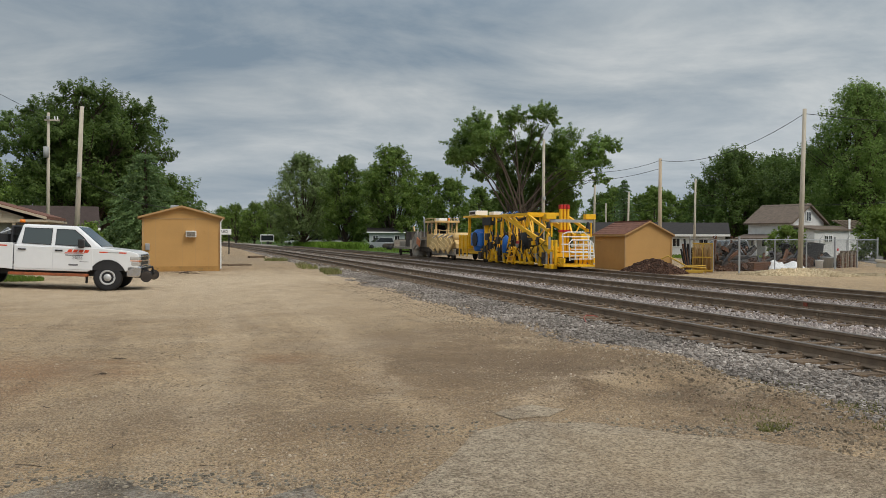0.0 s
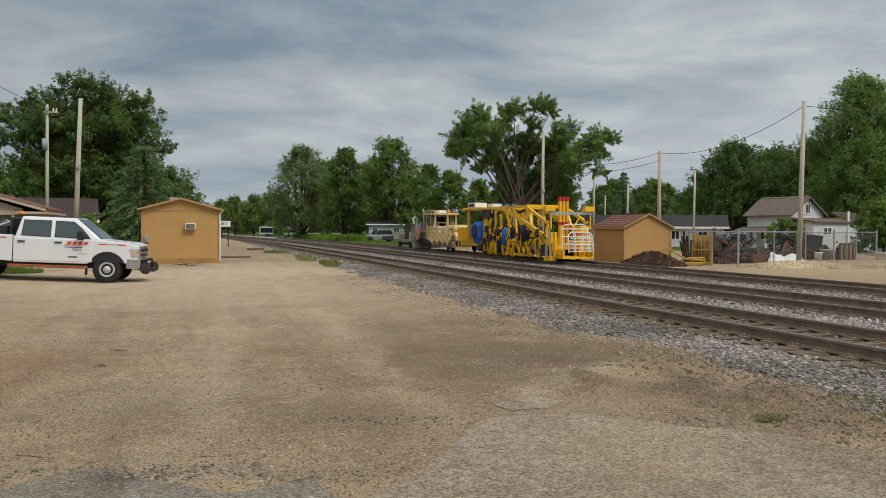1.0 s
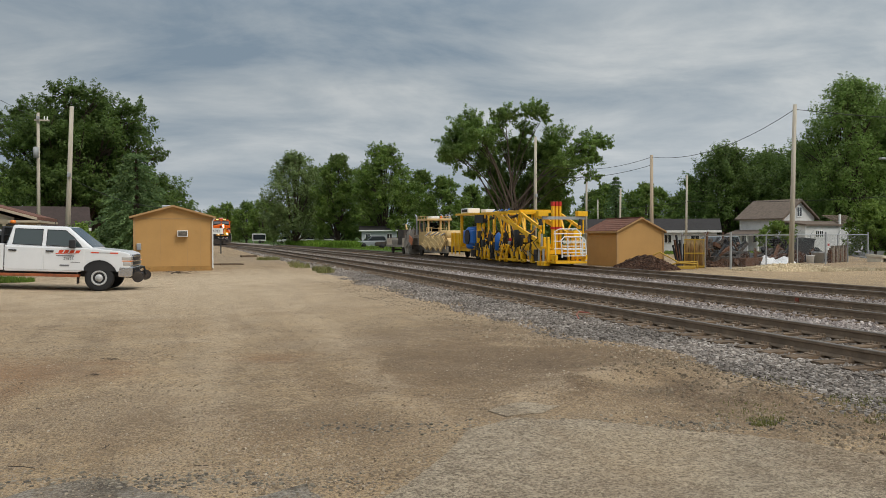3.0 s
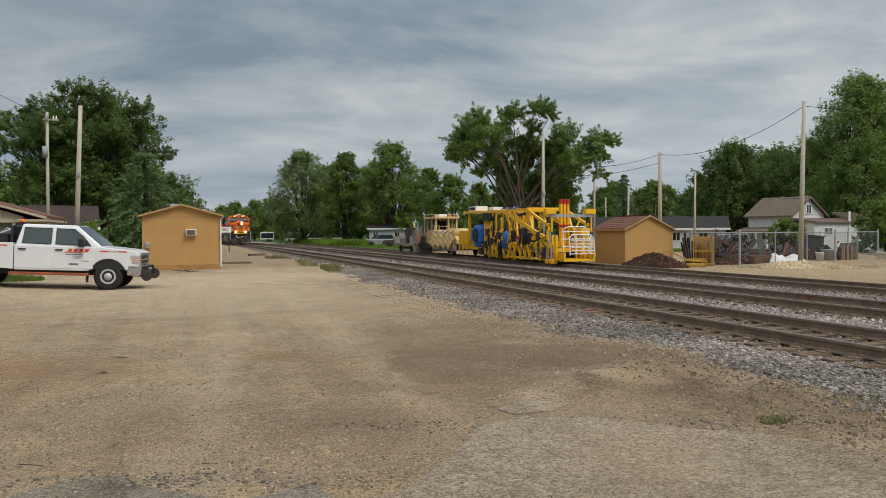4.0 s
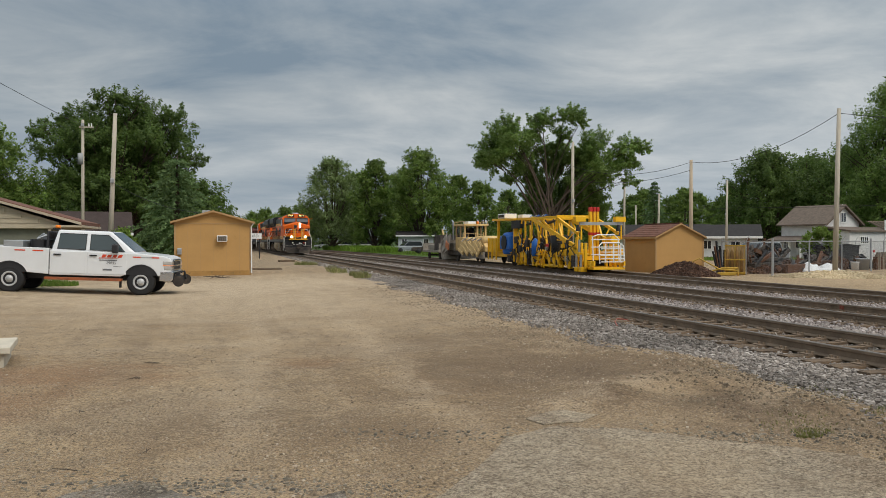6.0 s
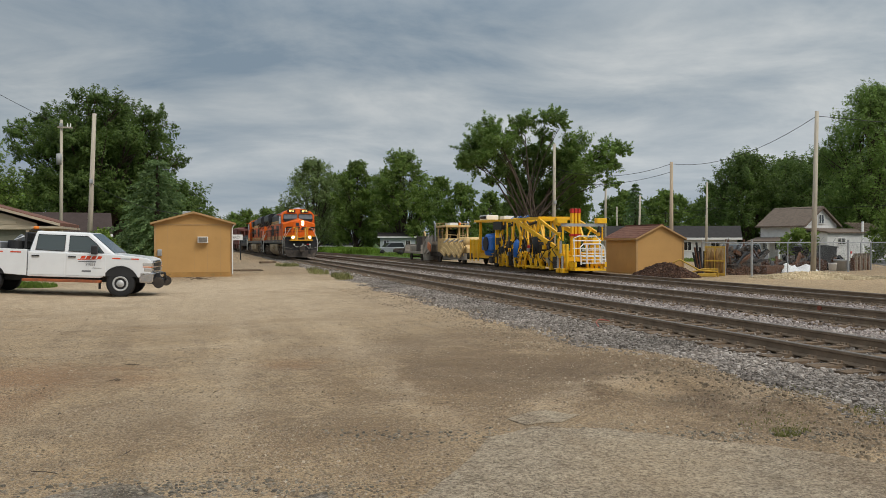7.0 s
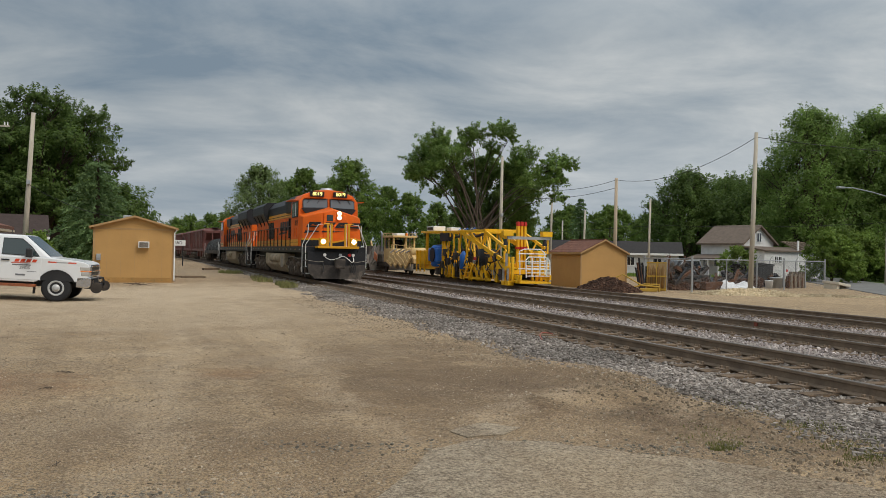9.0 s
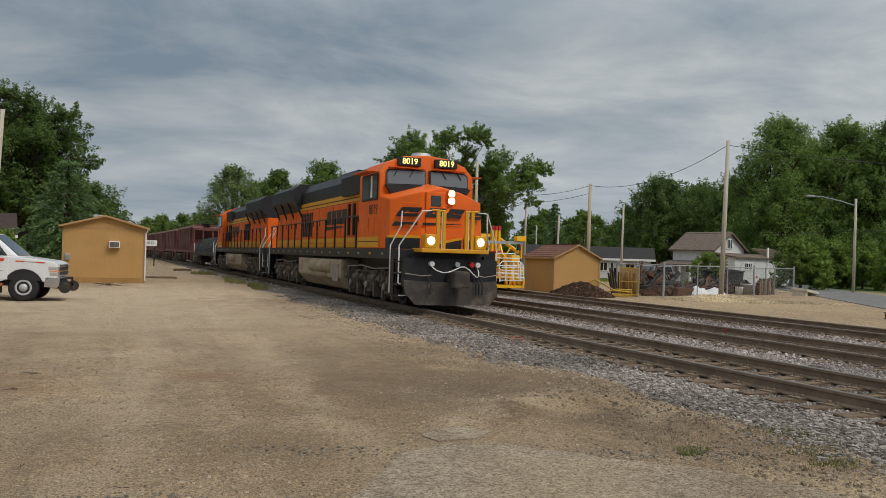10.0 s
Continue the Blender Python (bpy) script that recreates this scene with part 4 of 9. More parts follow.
def locomotive():
    t = thing("locomotive", Matrix.Identity(4), "orange and black diesel locomotive with lit headlamps on the track", "locomotive", "locomotives of the train")
    W = 1.52
    # frame, walkways
    part("frame", box(box(B(), -W, W, 0.75, 21.75, 1.36, 1.66, bev=0.02), -0.9, 0.9, 0.6, 21.9, 1.0, 1.36), M_LBLACK, t, "black underframe and walkway")
    for s in (-1, 1):
        for k in range(15):
            part("reflector", box(B(), s * W, s * (W + 0.008), 2.0 + k * 1.27, 2.2 + k * 1.27, 1.48, 1.54), M_LYELLOW if k % 2 else M_STEEL, t)
        part("conduit", tube(B(), [(s * 1.3, 5.9, 1.27), (s * 1.3, 16, 1.27)], 0.04), M_GRIME, t)
    # plow, pilot, coupler at both ends
    for e in (0, 1):
        mm = Matrix.Identity(4) if e == 0 else pose(0, 22.2, 0, 0, 0, 180)
        bm = B()
        prism(bm, [(-1.42, 0.62), (-1.42, 1.40), (1.42, 1.40), (1.42, 0.62), (1.12, 0.34), (-1.12, 0.34)], "y", 0.42, 0.62, mm)
        part("pilot", bm, M_LBLACK, t, "black pilot plate")
        bm = B()
        for s in (-1, 1):
            vs = [bm.verts.new(mm @ Vector(p)) for p in ((0, -0.02, 0.12), (0, 0.12, 0.74), (s * 1.42, 0.40, 0.80), (s * 1.40, 0.28, 0.42), (s * 1.12, 0.20, 0.12))]
            vb = [bm.verts.new(mm @ Vector(p)) for p in ((0, 0.02, 0.12), (0, 0.18, 0.74), (s * 1.42, 0.46, 0.80), (s * 1.40, 0.34, 0.42), (s * 1.12, 0.26, 0.12))]
            bm.faces.new(vs)
            bm.faces.new(list(reversed(vb)))
            for k in range(5):
                bm.faces.new((vs[k], vb[k], vb[(k + 1) % 5], vs[(k + 1) % 5]))
        part("snow_plow", bm, M_GRIME, t, "grey scuffed plow blade")
        bm = B()
        box(bm, -0.14, 0.14, -0.32, 0.5, 0.72, 1.02, mm, 0.03)
        box(bm, -0.24, 0.24, -0.42, -0.12, 0.62, 1.08, mm, 0.06)
        part("coupler", bm, M_GRIME, t, "cast steel knuckle coupler")
        hose = [(-0.62, 0.4, 1.24), (-0.6, 0.3, 1.16), (-0.52, 0.2, 1.08), (-0.38, 0.12, 1.03), (-0.2, 0.1, 1.04), (0.0, 0.1, 1.12), (0.15, 0.1, 1.19), (0.28, 0.1, 1.2), (0.42, 0.1, 1.12), (0.55, 0.1, 1.0), (0.66, 0.14, 0.92), (0.76, 0.2, 0.93), (0.8, 0.3, 1.05), (0.78, 0.4, 1.22)]
        part("jumper_cable", tube(B(), [mm @ Vector(p) for p in hose], 0.017), M_RAILING, t, "pale hanging cable")
        for x, mtl in ((-0.62, M_RAILING), (0.15, M_STEEL), (0.6, M_REDP), (0.78, M_RAILING)):
            part("glad_hand", cyl(B(), mm @ Vector((x, 0.3, 1.26)), mm @ Vector((x, 0.44, 1.26)), 0.075, 0.075, 12), mtl, t)
        for x in (-0.75, 0.62, 0.72, 0.82):
            part("air_hose", tube(B(), [mm @ Vector((x, 0.36, 1.0)), mm @ Vector((x + 0.03, 0.1, 0.7)), mm @ Vector((x, 0.06, 0.42))], 0.026), M_BLACK, t)
        for s in (-1, 1):
            part("cut_lever", tube(B(), [mm @ Vector((s * 1.4, 0.36, 0.98)), mm @ Vector((s * 0.95, 0.2, 0.92)), mm @ Vector((s * 0.7, 0.14, 0.95))], 0.014), M_TANK, t)
        part("platform", box(B(), -1.02, 1.02, 0.1, 0.9, 1.575, 1.69, mm, 0.02), M_LYELLOW, t, "yellow end platform")
        # steps
        for s in (-1, 1):
            bm = B()
            box(bm, s * 1.1, s * 1.14, 0.62, 1.25, 0.36, 1.5, mm)
            for z in (0.34, 0.66, 0.98, 1.3):
                box(bm, s * 1.12, s * 1.54, 0.6, 1.0, z - 0.02, z + 0.02, mm)
            box(bm, s * 1.48, s * 1.53, 0.98, 1.3, 0.3, 1.66, mm)
            part("steps", bm, M_LBLACK, t, "black corner steps")
            for z in (0.36, 0.68, 1.0):
                part("step_edge", box(B(), s * 1.2, s * 1.5, 0.585, 0.605, z - 0.015, z + 0.015, mm), M_RAILING, t)
            railing(t, [mm @ Vector(p) for p in ((s * 1.5, 0.62, 0.7), (s * 1.5, 0.62, 1.75), (s * 0.98, 0.2, 2.72), (s * 0.4, 0.2, 2.76), (s * 0.4, 0.2, 1.69))], 0.02, M_RAILING, label="white corner handrail")
            railing(t, [mm @ Vector(p) for p in ((s * 1.54, 1.28, 0.4), (s * 1.54, 1.28, 1.75), (s * 1.34, 0.98, 2.3), (s * 1.32, 0.96, 2.74))], 0.02, M_RAILING, label="white corner handrail")
            for x in (0.34, 0.52):
                part("end_post", box(B(), s * x - 0.045, s * x + 0.045, 0.16, 0.24, 1.69, 2.74, mm), M_LYELLOW, t, "yellow end rail post")
            railing(t, [mm @ Vector(p) for p in ((s * 0.72, 0.2, 2.76), (s * 0.3, 0.2, 2.74))], 0.03, M_LYELLOW)
    # ditch lamps stand on the front platform
    for s in (-1, 1):
        case = part("ditch_light", box(B(), s * 0.75 - 0.17, s * 0.75 + 0.17, 0.1, 0.42, 1.69, 2.08, bev=0.03), M_LYELLOW, t, "yellow cased ditch light, lit")
        # lit disc drawn oversize: the lamp's bloom is put into its radius
        part("lens", cyl(B(), (s * 0.75, 0.094, 1.9), (s * 0.75, 0.2, 1.9), 0.105, 0.105, 20), M_DITCH, case)
    # nose and cab: a wide safety cab
    bm = B()
    nose = [(-0.68, 1.2), (0.68, 1.2), (1.48, 1.62), (1.5, 2.6), (-1.5, 2.6), (-1.48, 1.62)]
    top = [(-0.62, 1.27, 3.36), (0.62, 1.27, 3.36), (1.46, 1.78, 3.12), (1.5, 2.6, 3.26), (-1.5, 2.6, 3.26), (-1.46, 1.78, 3.12)]
    lo = [bm.verts.new((x, y, 1.66)) for x, y in nose]
    hi = [bm.verts.new(p) for p in top]
    ridge = [bm.verts.new((0.0, 1.29, 3.50)), bm.verts.new((0, 2.6, 3.70))]
    bm.faces.new(list(reversed(lo)))
    for k in range(6):
        if k == 0:
            bm.faces.new((lo[0], lo[1], hi[1], ridge[0], hi[0]))
        elif k == 3:
            bm.faces.new((lo[3], lo[4], hi[4], ridge[1], hi[3]))
        else:
            bm.faces.new((lo[k], lo[(k + 1) % 6], hi[(k + 1) % 6], hi[k]))
    bm.faces.new((hi[1], hi[2], hi[3], ridge[1], ridge[0]))
    bm.faces.new((hi[0], ridge[0], ridge[1], hi[4], hi[5]))
    bmesh.ops.recalc_face_normals(bm, faces=bm.faces)
    bmesh.ops.bevel(bm, geom=list(bm.edges), offset=0.045, segments=3, profile=0.5, affect="EDGES")
    part("nose", bm, M_ORANGE, t, "orange angular nose")
    bm = B()
    sec = [(-1.52, 1.66), (-1.52, 3.95), (-1.28, 4.28), (-0.75, 4.5), (0, 4.58), (0.75, 4.5), (1.28, 4.28), (1.52, 3.95), (1.52, 1.66)]
    fr = [bm.verts.new((x, 2.42 + max(0, z - 3.2) * 0.20, z)) for x, z in sec]
    bk = [bm.verts.new((x, 4.75, z)) for x, z in sec]
    bm.faces.new(fr)
    bm.faces.new(list(reversed(bk)))
    for k in range(len(sec)):
        j = (k + 1) % len(sec)
        bm.faces.new((fr[k], bk[k], bk[j], fr[j]))
    bmesh.ops.recalc_face_normals(bm, faces=bm.faces)
    bmesh.ops.bevel(bm, geom=[e for e in bm.edges if e.calc_length() > 0.3], offset=0.03, segments=2, profile=0.5, affect="EDGES")
    cab = part("cab", bm, M_ORANGE, t, "orange cab with two windscreens")
    for s in (-1, 1):
        z0, z1 = 3.62, 4.06

        def fy(z):
            return 2.42 + max(0, z - 3.2) * 0.20
        for grow, off, mtl, nm, lb in ((0.04, 0.012, M_LBLACK, "window_gasket", "black rubber gasket"), (0.0, 0.03, M_LPANE, "windscreen", "grey reflecting windscreen")):
            bm = B()
            q = [(s * (0.1 - grow), z0 + 0.03 - grow), (s * (1.3 + grow), z0 - grow), (s * (1.3 + grow), z1 - 0.12 + grow), (s * (1.22 + grow), z1 - 0.03 + grow), (s * (0.1 - grow), z1 + grow)]
            a = [bm.verts.new((x, fy(z) - off, z)) for x, z in q]
            c = [bm.verts.new((x, fy(z) + 0.05, z)) for x, z in q]
            bm.faces.new(a)
            for k in range(5):
                bm.faces.new((a[k], a[(k + 1) % 5], c[(k + 1) % 5], c[k]))
            part(nm, bm, mtl, cab, lb)
        part("cowl_panel", prism(B(), [(s * 0.05, 3.62), (s * 1.40, 3.58), (s * 1.12, 3.24), (s * 0.9, 3.24), (s * 0.05, 3.5)], "y", 2.40, 2.52), M_LBLACK, cab, "black anti-glare panel")
        for x in (0.45, 0.95):
            part("wiper", tube(B(), [(s * x, fy(4.1) - 0.05, 4.1), (s * (x + 0.15), fy(3.85) - 0.06, 3.86)], 0.014, 5), M_BLACK, cab)
        part("visor", box(B(), s * 0.12, s * 1.25, 2.44, 2.6, 4.12, 4.14), M_ORANGE, cab)
        # number boards
        nb = part("number_board", box(B(), s * 0.6 - 0.36, s * 0.6 + 0.36, 2.5, 2.8, 4.2, 4.46, bev=0.015), M_LBLACK, cab, "black lit number board")
        lettering("digits", "8019", 0.25, M_DIGIT, nb, Matrix.Translation((s * 0.6, 2.492, 4.33)) @ FRONT, "lit yellow digits 8019")
        # side windows, doors and digits
        x = s * 1.52
        for y0, y1 in ((2.75, 3.45), (3.55, 4.3)):
            part("side_window_frame", box(B(), x - 0.01, x + s * 0.03, y0 - 0.06, y1 + 0.06, 3.14, 3.96, bev=0.008), M_LBLACK, cab)
            part("side_window", box(B(), x, x + s * 0.036, y0, y1, 3.2, 3.9), M_LPANE, cab)
        part("sunshade", box(B(), x, x + s * 0.36, 2.7, 4.35, 3.98, 4.01), M_ORANGE, cab, "orange awning over the side windows")
        part("window_bar", box(B(), x, x + s * 0.05, 3.2, 3.34, 3.22, 3.88), M_RAILING, cab)
        part("cab_hatch", box(B(), x, x + s * 0.02, 3.0, 3.5, 2.15, 2.6, bev=0.005), M_ORANGE, cab)
        part("cab_hatch", box(B(), x, x + s * 0.02, 3.6, 4.1, 2.15, 2.6, bev=0.005), M_ORANGE, cab)
        mm = pose(x + s * 0.002, 3.15, 2.84) @ (SIDE if s < 0 else pose(0, 0, 0, 90, 0, 90))
        lettering("cab_digits", "8019", 0.44, M_LBLACK, cab, mm, "black digits 8019")
        # yellow lower band, edged with black, that runs round the cab
        part("cab_band", box(B(), x - 0.01, x + s * 0.008, 2.5, 4.75, 1.7, 2.02), M_LYELLOW, cab, "yellow stripe")
        part("cab_band_edge", box(B(), x - 0.01, x + s * 0.011, 2.5, 4.75, 1.86, 1.885), M_LBLACK, cab)
        # slanted nose sides: stripe, grab irons
        part("nose_band", prism(B(), [(s * 0.69, 1.18), (s * 1.492, 1.605), (s * 1.50, 1.9), (s * 1.44, 1.9)], "z", 1.68, 2.0), M_LBLACK, t, "black lower stripe")
        part("nose_stripe", prism(B(), [(s * 0.69, 1.172), (s * 1.50, 1.598), (s * 1.50, 1.8), (s * 1.44, 1.8)], "z", 1.98, 2.06), M_LYELLOW, t, "yellow stripe")
        for z in (2.35, 2.7, 3.0):
            part("grab_iron", tube(B(), [(s * 0.86, 1.28, z), (s * 0.86, 1.22, z), (s * 1.12, 1.35, z), (s * 1.12, 1.42, z)], 0.012, 5), M_ORANGE, t)
    part("nose_trim", prism(B(), [(-0.62, 1.70), (-0.62, 1.98), (0.0, 1.84), (0.62, 1.98), (0.62, 1.70)], "y", 1.192, 1.202), M_LBLACK, t, "black chevron")
    part("nose_stripe", prism(B(), [(-0.62, 1.98), (-0.62, 2.05), (0.0, 1.92), (0.62, 2.05), (0.62, 1.98), (0.0, 1.84)], "y", 1.188, 1.202), M_LYELLOW, t, "yellow chevron stripe")
    # nose door, window, headlamp
    door = part("nose_door", box(B(), -0.52, 0.06, 1.195, 1.26, 2.08, 3.34, bev=0.012), M_ORANGE, t, "orange nose door with a small window")
    part("door_window", box(B(), -0.38, -0.06, 1.18, 1.23, 2.92, 3.24, bev=0.04), M_PANE, door)
    part("door_handle", tube(B(), [(0.0, 1.18, 2.35), (0.0, 1.14, 2.4), (0.0, 1.18, 2.55)], 0.012), M_STEEL, door)
    hl = part("headlight", box(B(), 0.14, 0.36, 1.15, 1.30, 3.0, 3.42, bev=0.05), M_ORANGE, t, "twin headlight in an orange case, lit")
    for z in (3.1, 3.315):
        # radius widened to stand in for the glare round each lit lamp
        part("lens", cyl(B(), (0.25, 1.144, z), (0.25, 1.2, z), 0.09, 0.09, 20), M_LENS, hl)
    # the company mark goes round the corners of the nose: two blocks on the front, one on each slanted side
    ang = math.degrees(math.atan2(0.42, 0.80))
    for x, y, rz, w in ((-1.06, 1.385, -ang, 0.62), (-0.32, 1.185, 0, 0.5), (0.3, 1.185, 0, 0.5), (1.06, 1.385, ang, 0.62)):
        m4 = pose(x, y, 2.6, 0, 0, rz) @ FRONT
        bm = B()
        for z0, z1, k0, k1 in ((0.0, 0.10, 0.0, 1.0), (0.10, 0.165, 0.0, 0.34), (0.125, 0.165, 0.5, 0.95), (0.165, 0.27, 0.04, 1.0)):
            prism(bm, [(w * (k0 - 0.5) + z0 * 0.6, z0), (w * (k1 - 0.5) + z0 * 0.6, z0), (w * (k1 - 0.5) + z1 * 0.6, z1), (w * (k0 - 0.5) + z1 * 0.6, z1)], "z", 0.004, 0.014, m4)
        part("nose_emblem", bm, M_LBLACK, t, "black slanted company mark as plain shapes")
    part("nose_dash", prism(B(), [(-0.42, -0.1), (0.34, -0.06), (0.34, 0.02), (-0.32, 0.03)], "z", 0.004, 0.012, pose(-1.06, 1.385, 2.42, 0, 0, -ang) @ FRONT), M_LBLACK, t)
    part("nose_dash", prism(B(), [(-0.62, 2.36), (0.62, 2.42), (0.62, 2.43), (-0.62, 2.44)], "y", 1.176, 1.186), M_LBLACK, t)
    part("roof_aerial", cyl(B(), (0, 3.2, 4.56), (0, 3.2, 4.68), 0.35, 0.28, 16), M_STEEL, t, "pale domed aerial")
    part("air_horn", tube(B(), [(0.3, 4.4, 4.6), (0.3, 4.1, 4.72)], 0.05), M_STEEL, t)
    # hood
    HW = 1.16
    part("hood", box(B(), -HW, HW, 4.75, 21.0, 1.66, 3.30, bev=0.02), M_ORANGE, t, "orange engine hood")
    sec = [(-HW, 3.27), (-HW, 4.05), (-0.85, 4.42), (0.85, 4.42), (HW, 4.05), (HW, 3.27)]
    part("hood_roof", prism(B(), sec, "y", 4.78, 15.3, bev=0.02), M_LBLACK, t, "black upper hood")
    part("radiator", prism(B(), [(-1.1, 3.3), (-1.52, 3.75), (-1.52, 4.28), (-1.25, 4.5), (1.25, 4.5), (1.52, 4.28), (1.52, 3.75), (1.1, 3.3)], "y", 15.3, 20.7, bev=0.02), M_LBLACK, t, "black overhanging radiator")
    part("exhaust_box", prism(B(), [(-0.6, 4.4), (-0.5, 4.62), (0.5, 4.62), (0.6, 4.4)], "y", 8.6, 11.2), M_LBLACK, t)
    part("brake_vents", prism(B(), [(-1.3, 3.5), (-1.36, 4.15), (1.36, 4.15), (1.3, 3.5)], "y", 5.4, 7.8, bev=0.02), M_LBLACK, t)
    for s in (-1, 1):
        x = s * HW
        part("upper_stripe", box(B(), x - 0.01, x + s * 0.014, 4.76, 15.6, 3.30, 3.40), M_LYELLOW, t, "yellow stripe")
        part("upper_stripe", box(B(), x - 0.01, x + s * 0.014, 4.76, 15.6, 3.44, 3.58), M_LYELLOW, t, "yellow stripe")
        part("lower_stripe", box(B(), x - 0.01, x + s * 0.014, 4.76, 20.98, 1.70, 1.84), M_LYELLOW, t, "yellow stripe")
        part("lower_stripe", box(B(), x - 0.01, x + s * 0.014, 4.76, 20.98, 1.87, 2.04), M_LYELLOW, t, "yellow stripe")
        for k in range(14):                                   # hood doors
            y0 = 5.0 + k * 1.14
            dr = part("hood_door", box(B(), x, x + s * 0.018, y0, y0 + 1.02, 2.10, 3.24, bev=0.006), M_ORANGE, t)
            part("latch", box(B(), x + s * 0.018, x + s * 0.04, y0 + 0.93, y0 + 0.97, 2.55, 2.75), M_LBLACK, dr)
        for y0, y1 in ((4.95, 5.12), (6.35, 6.5), (7.0, 7.14)):
            part("air_duct", box(B(), x, x + s * 0.1, y0, y1, 2.12, 3.22), M_LBLACK, t, "black vertical duct")
        for k in range(7):                                    # dark louvres towards the rear
            part("louvre", box(B(), x, x + s * 0.045, 13.0 + k * 0.32, 13.16 + k * 0.32, 2.15, 3.15), M_LBLACK, t)
        for yy in (15.2, 16.9, 18.6, 20.3):
            part("radiator_strut", beam(B(), (s * HW, yy, 3.0), (s * 1.48, yy, 3.72), 0.07, 0.07), M_LBLACK, t)
        bm = B()
        emblem(bm, 3.0, 0.52, pose(x + s * 0.022, 9.0, 2.56) @ (SIDE if s < 0 else pose(0, 0, 0, 90, 0, 90)), 0.2)
        part("side_emblem", bm, M_LBLACK, t, "black company mark as plain shapes")
        # walkway railing
        posts = [5.1 + k * 1.42 for k in range(12)]
        for y in posts:
            part("stanchion", box(B(), s * 1.49 - 0.025, s * 1.49 + 0.025, y - 0.035, y + 0.035, 1.66, 2.72), M_LBLACK, t)
        railing(t, [(s * 1.49, 2.2 + 2.6, 2.72), (s * 1.49, 21.0, 2.72)], 0.022, M_LBLACK, label="black walkway handrail")
        # fuel tank with air reservoir
    part("fuel_tank", prism(B(), [(-1.5, 0.62), (-1.5, 1.27), (1.5, 1.27), (1.5, 0.62), (1.1, 0.22), (-1.1, 0.22)], "y", 6.9, 14.0, bev=0.06), M_FUEL, t, "dusty tan fuel tank")
    for s in (-1, 1):
        part("air_reservoir", cyl(B(), (s * 1.36, 8.4, 0.98), (s * 1.36, 11.6, 0.98), 0.27, 0.27, 16), M_FUEL, t, "dusty round air reservoir", True)
        part("tank_skirt", box(B(), s * 1.5, s * 1.515, 7.2, 8.0, 0.5, 1.1), M_TANK, t)
    for yc in (4.1, 17.6):
        bogie(t, yc, (-1.85, 0, 1.85), 0.53)
    part("rear_cab_light", cyl(B(), (0, 20.98, 3.0), (0, 21.06, 3.0), 0.12, 0.12, 14), M_STEEL, t)
    return t


def coil_car():
    t = thing("coil_car", Matrix.Identity(4), "low freight car with dark rounded ribbed covers", "freight car", "cars of the train")
    L = 15.4
    part("underframe", box(B(), -1.45, 1.45, 0.4, L - 0.4, 0.95, 1.3, bev=0.03), M_GRIME, t, "grimy steel underframe")
    part("centre_sill", box(B(), -0.25, 0.25, -0.2, L + 0.2, 0.72, 0.98), M_GRIME, t)
    for k in range(4):
        y0, y1 = 1.0 + k * 3.4, 4.1 + k * 3.4
        arc = [(1.4 * math.cos(a), 1.3 + 1.25 * math.sin(a)) for a in [math.pi * i / 14 for i in range(15)]]
        cover = part("coil_cover", prism(B(), arc, "y", y0, y1), M_COIL, t, "dark rounded metal cover")
        for j in range(4):
            yy = y0 + 0.3 + j * 0.78
            arc2 = [(1.46 * math.cos(a), 1.3 + 1.31 * math.sin(a)) for a in [math.pi * i / 14 for i in range(15)]]
            part("rib", prism(B(), arc2, "y", yy, yy + 0.12), M_COIL, cover)
    for s in (-1, 1):
        for y in (0.5, L - 0.5):
            part("ladder", tube(B(), [(s * 1.45, y, 0.5), (s * 1.45, y, 2.1)], 0.025), M_RAILING, t)
    for yc in (1.7, L - 1.7):
        bogie(t, yc, (-0.88, 0.88), 0.44, False)
    return t


